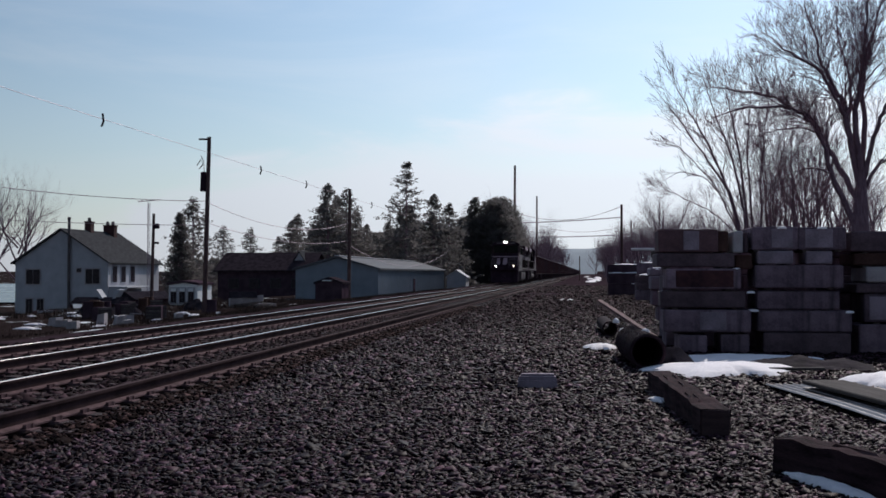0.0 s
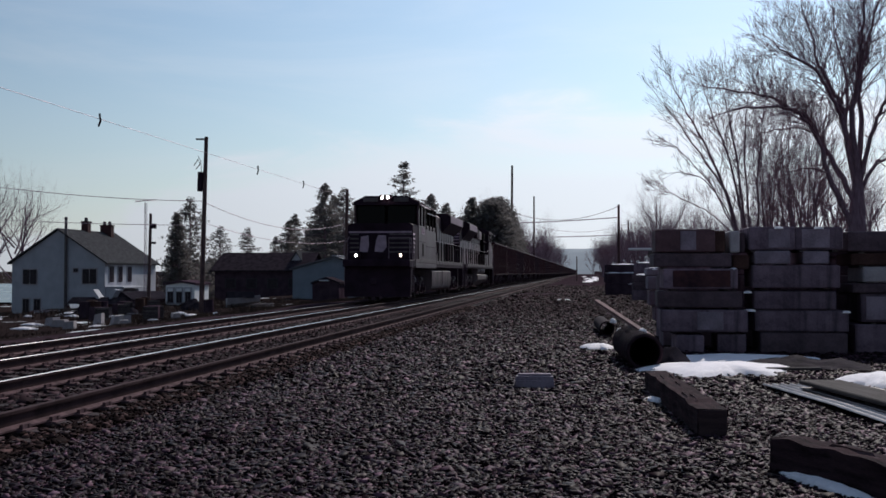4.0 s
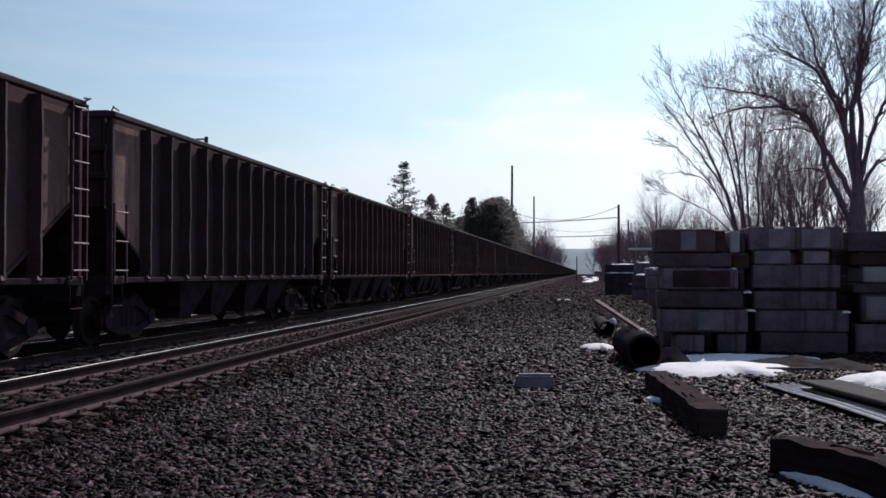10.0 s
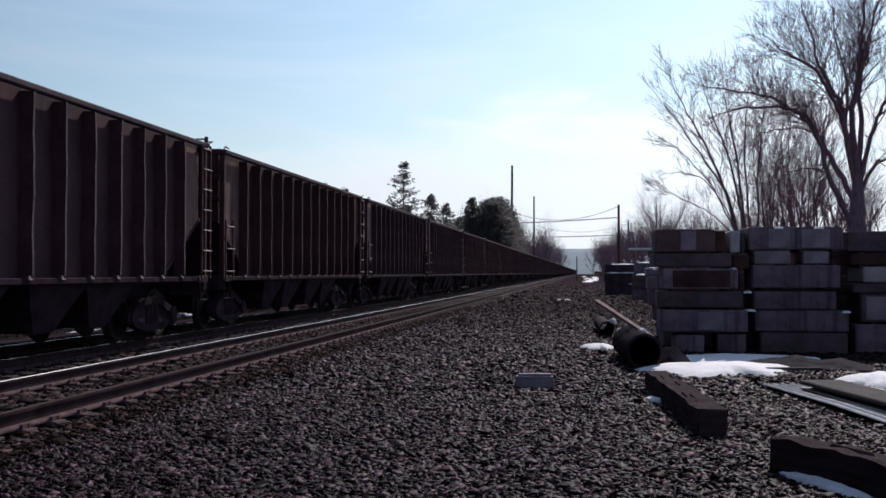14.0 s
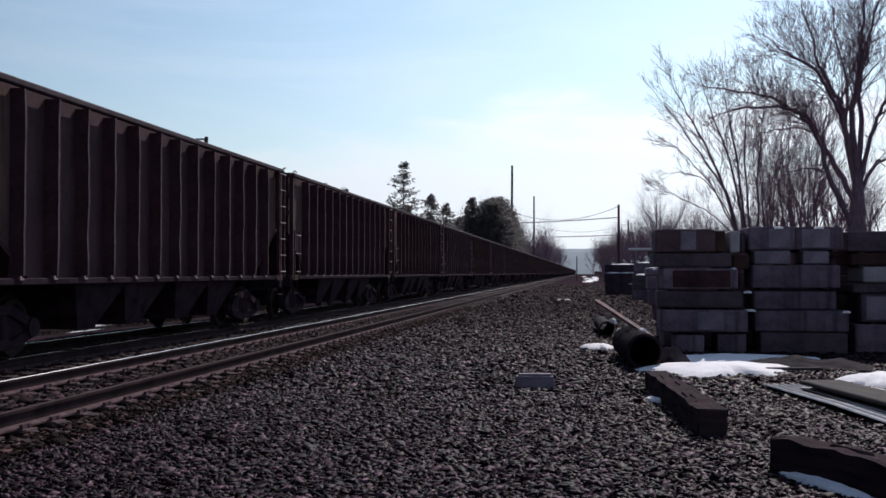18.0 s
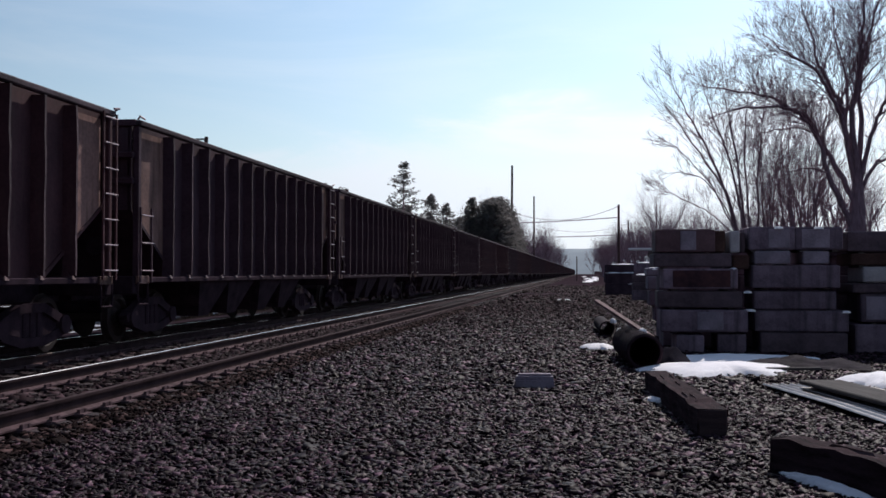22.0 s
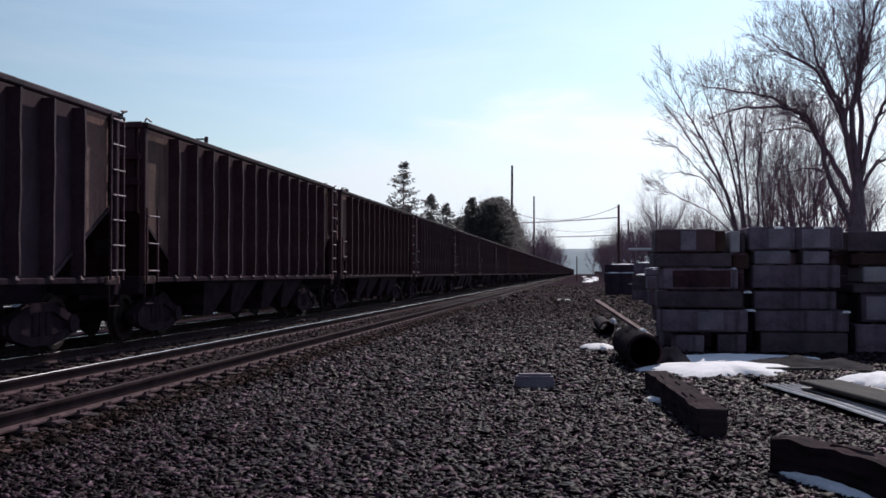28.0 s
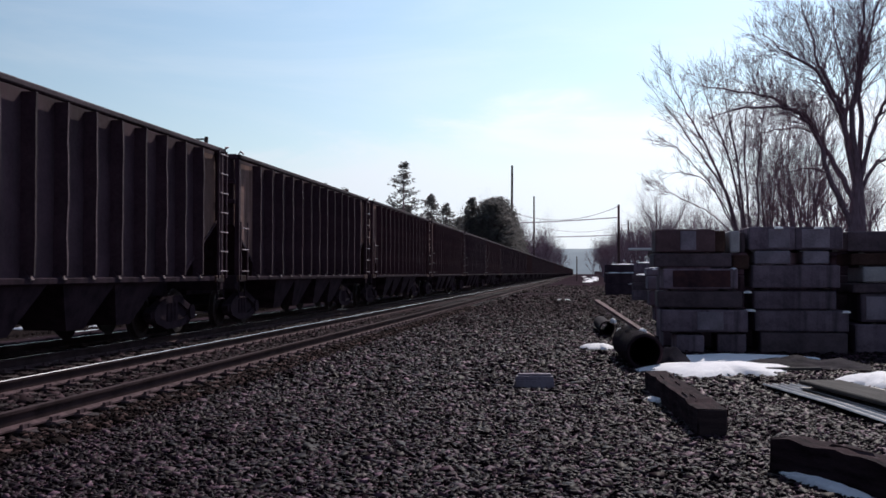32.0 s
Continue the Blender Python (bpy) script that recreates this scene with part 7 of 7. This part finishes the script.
bt = thing("covered_boat", pose(-34.5, 79.0, -1.75, 0, 0, 75), "covered boat on stands with a dark tarpaulin", "boat")
q = Mesh()
for i in range(9):
    t = i / 8
    wd = 1.2 * (1 - t ** 3) + 0.02
    q.v += [(-3 + 6 * t, -wd, 1.1 + 0.25 * t), (-3 + 6 * t, -wd * 0.55, 0.45 + 0.3 * t), (-3 + 6 * t, 0, 0.3 + 0.5 * t * t), (-3 + 6 * t, wd * 0.55, 0.45 + 0.3 * t), (-3 + 6 * t, wd, 1.1 + 0.25 * t)]
for i in range(8):
    for j in range(4):
        a = i * 5 + j
        q.f.append((a, a + 1, a + 6, a + 5))
q.f.append((0, 4, 3, 2, 1))
part("hull", q, M_DARKWALL, bt, "dark grey hull", 40)
q = Mesh()
q.prism([(-1.22, 1.15), (1.22, 1.15), (0.1, 1.75), (-0.1, 1.75)], -2.9, 2.0, "x")
part("cover", q, M_TARP, bt, "dark tarpaulin cover")
q = Mesh()
for x in (-1.8, 1.6):
    q.box((x, 0, 0.15), (0.2, 1.6, 0.5), 0.02)
part("stand", q, M_WOOD, bt)


def hull_boat(m, ln, wd, hull_m, cover_m, label, canopy=False):
    bt = thing("boat", m, label, "boat", "boats behind the line")
    q = Mesh()
    n = 10
    for i in range(n + 1):
        t = i / n
        w = wd * (1 - t ** 3) + 0.02
        x = -ln / 2 + ln * t
        q.v += [(x, -w, 1.0 + 0.25 * t), (x, -w * 0.8, 0.55 + 0.3 * t), (x, 0, 0.3 + 0.5 * t * t), (x, w * 0.8, 0.55 + 0.3 * t), (x, w, 1.0 + 0.25 * t)]
    for i in range(n):
        for j in range(4):
            k = i * 5 + j
            q.f.append((k, k + 1, k + 6, k + 5))
    q.f.append((0, 4, 3, 2, 1))
    part("hull", q, hull_m, bt, "", 40)
    q = Mesh()
    q.prism([(-wd, 1.05), (wd, 1.05), (0.15, 1.5), (-0.15, 1.5)], -ln / 2, ln * 0.3, "x")
    part("cover", q, cover_m, bt)
    for x in (-ln * 0.3, ln * 0.25):
        q = Mesh()
        q.box((x, 0, 0.1), (0.2, wd * 1.5, 0.8), 0.02)
        part("stand", q, M_WOOD, bt)
    if canopy:
        for x, sg in ((-0.55, 1), (0.75, -0.8)):
            q = Mesh()
            q.convex([(x - 0.45 * sg, -0.3, 2.0), (x - 0.2 * sg, -0.3, 2.05), (x + 0.5 * sg, -0.3, 1.2), (x + 0.25 * sg, -0.3, 1.15), (x - 0.45 * sg, 0.3, 2.0), (x - 0.2 * sg, 0.3, 2.05), (x + 0.5 * sg, 0.3, 1.2), (x + 0.25 * sg, 0.3, 1.15)],
                     [(0, 1, 2, 3), (4, 5, 6, 7), (0, 1, 5, 4), (2, 3, 7, 6), (0, 3, 7, 4), (1, 2, 6, 5)])
            part("windshield_panel", q, M_SIDING, bt, "pale slanting panel")
    return bt


hull_boat(pose(-33.0, 69.0, -1.75, 0, 0, -8), 5.0, 0.9, M_DARKWALL, M_TARP, "dark covered boat with pale slanting panels", True)
hull_boat(pose(-24.2, 72.5, -1.4, 0, 0, 25), 2.4, 0.6, M_PALE, M_TARP, "small grey boat with a dark cover behind the utility pole")


def lattice_crate(m):
    ob = thing("lattice_bin", m, "white slatted bin among yard clutter", "bin")
    for i in range(4):
        q = Mesh()
        q.box((0, -0.4, 0.12 + i * 0.26), (1.0, 0.03, 0.13), 0.006)
        part("slat", q, M_SIDING, ob)
    for x in (-0.46, 0.0, 0.46):
        q = Mesh()
        q.box((x, -0.43, 0.5), (0.08, 0.03, 1.0), 0.006)
        part("post", q, M_SIDING, ob)
    q = Mesh()
    q.box((0, 0, 0.5), (1.0, 0.75, 0.98), 0.02)
    part("box", q, M_DARKWALL, ob)


lattice_crate(pose(-32.8, 60.5, -1.85))


def chair(m):
    ob = thing("lawn_chair", m, "white folding chair with a slanted back", "chair", "lawn chairs")
    for name, c, sz, rx in (("seat", (0, 0, 0.4), (0.5, 0.5, 0.04), 0), ("backrest", (0, 0.3, 0.72), (0.5, 0.04, 0.72), -25)):
        q = Mesh()
        q.box((0, 0, 0), sz, 0.01)
        part(name, q, M_SNOWWHITE, ob, m=pose(*c, rx))
    for x in (-0.22, 0.22):
        for y in (-0.2, 0.2):
            q = Mesh()
            q.box((x, y, 0.2), (0.035, 0.035, 0.4))
            part("leg", q, M_SIDING, ob)


for x in (-31.0, -30.55):
    chair(pose(x, 61.0, -1.55, 0, 0, 60))


def lumber_pile(m, n, ln, label, material, seed):
    rnd = random.Random(seed)
    ob = thing("lumber_pile", m, label, "lumber", "yard clutter")
    for i in range(n):
        q = Mesh()
        q.box((0, 0, 0), (ln * rnd.uniform(0.6, 1), 0.2, 0.06), 0.006)
        part("board", q, material, ob, m=pose(rnd.uniform(-0.4, 0.4), rnd.uniform(-0.5, 0.5), 0.05 + 0.07 * i, 0, rnd.uniform(-4, 4), rnd.uniform(-14, 14)))


lumber_pile(pose(-31.0, 60.3, -1.35), 9, 3.2, "untidy pile of dark boards", M_WOOD, 1)
lumber_pile(pose(-29.2, 57.8, -1.5), 6, 2.0, "low pile of pale boards", M_PALE, 2)
lumber_pile(pose(-23.5, 74.0, -1.2), 6, 2.4, "low pile of pale boards by the shed", M_PALE, 3)
lumber_pile(pose(-33.5, 58.0, -1.8), 7, 2.6, "untidy pile of dark boards", M_WOOD, 4)
for i, (x, y, z, w, d, h, mt, lb) in enumerate(((-28.2, 62.5, -1.45, 1.7, 1.0, 1.0, M_TARP, "dark tarpaulin heap in the yard"), (-26.3, 61.5, -1.4, 1.2, 0.9, 0.7, M_TARP, "low dark tarpaulin heap"), (-29.9, 56.0, -1.55, 0.8, 0.6, 0.55, M_WING, "grey covered machine in the yard"),
                                            (-25.2, 66.0, -1.3, 1.5, 1.0, 1.1, M_TARP, "dark covered heap beside the pole"), (-34.5, 62.0, -1.9, 1.8, 1.0, 0.9, M_DARKWALL, "dark heap by the house"))):
    hp = thing("covered_heap", pose(x, y, z, 0, 0, 20 * i), lb, "heap", "yard clutter")
    part("cloth", crumple(w, d, h * 1.3, 40 + i), mt, hp, "", 60)
for i, (x, y, w, d) in enumerate(((-33.0, 55.0, 1.8, 0.6), (-28.6, 55.6, 0.5, 0.3), (-30.2, 58.8, 0.9, 0.3), (-24.8, 58.5, 0.4, 0.25), (-24.0, 60.0, 0.5, 0.3), (-36.0, 58.0, 1.6, 0.6), (-21.5, 76.0, 0.7, 0.4), (-27.0, 57.0, 0.35, 0.3), (-38.0, 62.0, 1.8, 0.7))):
    snow_patch("snow_patch", pose(x, y, land(x, y) + 0.0), (w, d), 0.14, 60 + i, "snow remnant among yard clutter")
_y = random.Random(91)
for i in range(26):
    x = _y.uniform(-29.5, -21.5)
    y = _y.uniform(52.0, 66.0) - (x + 28) * 0.35
    if 275 < 784 + 1850 * (0.991 * x + 0.1334 * y) / (0.991 * y - 0.1334 * x) < 362:
        x -= 4.5
    z = land(x, y) + 0.02
    kind = i % 4
    if kind == 0:
        ob = thing("scrap_board", pose(x, y, z + 0.08, _y.uniform(-6, 6), _y.uniform(-8, 8), _y.uniform(0, 360)), "weathered board lying in the yard", "board", "yard scrap")
        q = Mesh()
        q.box((0, 0, 0), (_y.uniform(1.0, 2.4), 0.2, 0.05), 0.006)
        part("board", q, M_PALE if i % 8 else M_WOOD, ob)
    elif kind == 1:
        ob = thing("drum", pose(x, y, z), "rusty dark steel drum standing in the yard", "drum", "yard scrap")
        q = Mesh()
        q.cyl((0, 0, 0), (0, 0, 0.88), 0.29, n=16)
        for h in (0.02, 0.3, 0.58, 0.86):
            q.cyl((0, 0, h - 0.015), (0, 0, h + 0.015), 0.305, n=16)
        part("shell", q, M_RUST if i % 8 == 1 else M_DARKWALL, ob, "", 40)
    elif kind == 2:
        ob = thing("crate", pose(x, y, z, 0, 0, _y.uniform(0, 90)), "grey wooden crate among yard scrap", "crate", "yard scrap")
        for j in range(4):
            q = Mesh()
            q.box((0, -0.32, 0.1 + j * 0.17), (0.8, 0.025, 0.13), 0.004)
            part("slat", q, M_WOOD, ob)
        q = Mesh()
        q.box((0, 0, 0.35), (0.76, 0.6, 0.68), 0.01)
        part("box", q, M_DARKWALL, ob)
    else:
        ob = thing("scrap_heap", pose(x, y, z, 0, 0, _y.uniform(0, 360)), "low dark heap of scrap under a cover", "heap", "yard scrap")
        part("cloth", crumple(_y.uniform(0.5, 1.3), _y.uniform(0.4, 0.9), _y.uniform(0.3, 0.8), 100 + i), M_TARP, ob, "", 60)
for i in range(12):
    x = _y.uniform(-34.5, -21.0)
    y = _y.uniform(46.0, 62.0) - (x + 28) * 0.3
    snow_patch("snow_patch", pose(x, y, land(x, y)), (_y.uniform(0.2, 0.7), _y.uniform(0.1, 0.3)), 0.12, 200 + i, "snow remnant among yard clutter")
for i, (x, y, w, d) in enumerate(((-24.0, 42.5, 0.8, 0.25), (-21.6, 44.5, 0.6, 0.25), (-19.6, 46.0, 0.4, 0.15), (-17.6, 48.5, 0.25, 0.12))):
    snow_patch("snow_patch", pose(x, y, land(x, y)), (w, d), 0.13, 230 + i, "snow remnant on the bank behind the tracks")
vs = gable_house("brown_shed", -22.7, -20.4, 86.0, 88.5, -1.6, 0.5, 0.9, M_DARKWALL, M_DARKROOF, "small dark brown shed before the blue building", 0.12)[0]
q = Mesh()
q.box((-0.1, -0.1, 2.4), (0.75, 0.5, 0.1), 0.02)
part("roof_hatch", q, M_SNOWWHITE, vs, "white roof hatch")


def weeds(name, x0, x1, y0, y1, count, h, label):
    px, py = nrg.uniform(x0, x1, count), nrg.uniform(y0, y1, count)
    pz = np.array([land(a, b) for a, b in zip(px, py)])
    hh = h * nrg.uniform(0.3, 1.2, count) * (0.5 + 0.5 * np.sin(px * 1.7 + py * 0.6) ** 2)
    an = nrg.uniform(0, 2 * math.pi, count)
    w = 0.012 + 0.02 * nrg.uniform(0, 1, count)
    dx, dy = np.cos(an) * w, np.sin(an) * w
    lx, ly = nrg.normal(0, 0.25, count) * hh, nrg.normal(0, 0.25, count) * hh
    v = np.stack([np.stack([px - dx, py - dy, pz - 0.03], 1), np.stack([px + dx, py + dy, pz - 0.03], 1), np.stack([px + lx, py + ly, pz + hh], 1)], 1).reshape(-1, 3)
    f = np.arange(count * 3).reshape(-1, 3)
    return thing(name, None, label, "weeds", "", "stuff", fast_mesh(name, v, f, M_GRASS))


weeds("dry_weeds", -24, -12.0, 45, 95, 16000, 0.2, "dry brown weeds on the bank beside the tracks")
for i, (x, y, w, h, turn) in enumerate(((-22.3, 43.2, 0.5, 0.42, 12), (-20.7, 45.2, 0.35, 0.5, -20), (-23.6, 44.8, 0.7, 0.4, 5), (-19.0, 47.0, 0.4, 0.35, 30), (-21.5, 46.2, 0.6, 0.55, 40), (-24.6, 46.0, 0.5, 0.45, -12), (-22.9, 47.2, 0.4, 0.6, 8), (-20.0, 43.6, 0.45, 0.28, 25))):
    ob = thing("concrete_piece", pose(x, y, land(x, y) - 0.03, 0, 4, turn), "pale broken piece of concrete lying in old snow", "rubble", "rubble on the bank")
    q = Mesh()
    q.prism([(-w / 2, 0), (w / 2, 0), (w * 0.42, h), (-w * 0.35, h * 0.85)], -0.25, 0.25)
    part("chunk", q, M_PALE, ob)
weeds("dry_weeds", -26, -12.6, 30, 48, 5000, 0.14, "short dry weeds on the bank behind the tracks")
weeds("dry_weeds", -40, -24, 52, 90, 9000, 0.5, "dry brown weeds in the yard behind the line")
weeds("dry_weeds", 4.0, 12.0, 24, 60, 6000, 0.5, "dry weeds behind the block stacks")

river = Mesh()
river.quad((-1600, 128, -2.42), (-72, 128, -2.42), (-500, 900, -2.42), (-1600, 900, -2.42))
M_WATER = surface("pale_river_water", (0.05, 0.065, 0.075), (0.08, 0.1, 0.11), 0.25, scale=0.05, fine=0.6, bump=0.15, dist=0.1, spec=0.5, hue=(1, 1, 1))
thing("water", None, "pale calm river beyond the house", "river", "", "structure", river, M_WATER)

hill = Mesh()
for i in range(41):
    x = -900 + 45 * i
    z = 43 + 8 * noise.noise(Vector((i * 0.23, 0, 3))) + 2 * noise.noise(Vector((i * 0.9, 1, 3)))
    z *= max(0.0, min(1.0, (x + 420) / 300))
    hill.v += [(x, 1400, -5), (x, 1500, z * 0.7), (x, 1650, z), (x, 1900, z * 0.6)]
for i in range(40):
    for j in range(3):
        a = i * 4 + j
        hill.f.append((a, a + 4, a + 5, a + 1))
# the pale blue-grey of distance haze is mixed into the woods' base colour
thing("far_hill", None, "distant wooded hill with haze put into its pale colour", "hill", "", "structure", hill.data("far_hill", surface("haze_tinted_woods", (0.23, 0.27, 0.31), (0.29, 0.33, 0.37), 1.0, scale=0.02, fine=0.3, bump=0.0, hue=(1, 1, 1)), 60))


# ---- ties, plates and spikes of both tracks ----
def lay_ties():
    rnd = random.Random(4)
    tm = Mesh()
    tm.box((0, 0, -0.075), (2.6, 0.22, 0.17), 0.015)
    tie_me = tm.data("tie", M_TIE, 0)
    pm = Mesh()
    pm.box((0, 0, 0.022), (0.34, 0.2, 0.022), 0.004)
    for x in (-0.1, 0.1):
        for y in (-0.055, 0.055):
            pm.box((x, y, 0.05), (0.035, 0.03, 0.045))
    for x in (-0.095, 0.095):
        pm.box((x, 0, 0.045), (0.03, 0.09, 0.06))
    plate_me = pm.data("tie_plate", M_PLATE, 0)
    for tr, h, n_near in ((track_near, RAIL_N, 140), (track_far, RAIL_F, 100)):
        z = h - 0.172 - 0.03
        rest, rest_p = Mesh(), Mesh()
        for i in range(450):
            y = -12.0 + i * 0.535 + rnd.uniform(-0.03, 0.03)
            if i < n_near:
                part("tie", tie_me, None, tr, m=pose(rnd.uniform(-0.04, 0.04), y, z + 0.012, 0, 0, rnd.uniform(-1.2, 1.2)))
                for sx in (-0.7525, 0.7525):
                    part("tie_plate", plate_me, None, tr, m=pose(sx, y, z))
            else:
                rest.box((0, y, z - 0.065), (2.6, 0.22, 0.17))
                for sx in (-0.7525, 0.7525):
                    rest_p.box((sx, y, z + 0.025), (0.34, 0.2, 0.05))
        tagged(part("far_ties", rest, M_TIE, tr, "timber ties", 0), kind="stuff")
        tagged(part("far_plates", rest_p, M_PLATE, tr, "rusty plates", 0), kind="stuff")


lay_ties()


# ---- what moves ----
def travelled(t):
    """How far the train has rolled by then."""
    for (t0, y0), (t1, y1) in zip(RUN[:-1], RUN[1:]):
        if t <= t1:
            return RUN[0][1] - (y0 + (y1 - y0) * (t - t0) / (t1 - t0))
    return RUN[0][1] - RUN[-1][1]


def motions():
    """The train rolls towards the yard at a nearly even pace, its wheels turning with it."""
    for ob, back in TRAIN:
        walk(ob, [(t, pose(FAR_TRACK, y + back, RAIL_F)) for t, y in RUN])
    turned = {}
    for ob, back in TRAIN[:36]:
        for w in [c for c in ob.children_recursive if c.name.startswith("wheelset")]:
            y, r = round(w.location.y, 3), round(w.location.z, 3)
            if (y, r) not in turned:
                walk(w, [(k / FPS, pose(0, y, r, math.degrees(travelled(k / FPS) / r), 0, 0)) for k in range(32 * FPS + 1)])
                turned[y, r] = w.animation_data
            else:
                keys = w.animation_data_create()
                w.rotation_mode = "QUATERNION"
                keys.action, keys.action_slot = turned[y, r].action, turned[y, r].action_slot


motions()
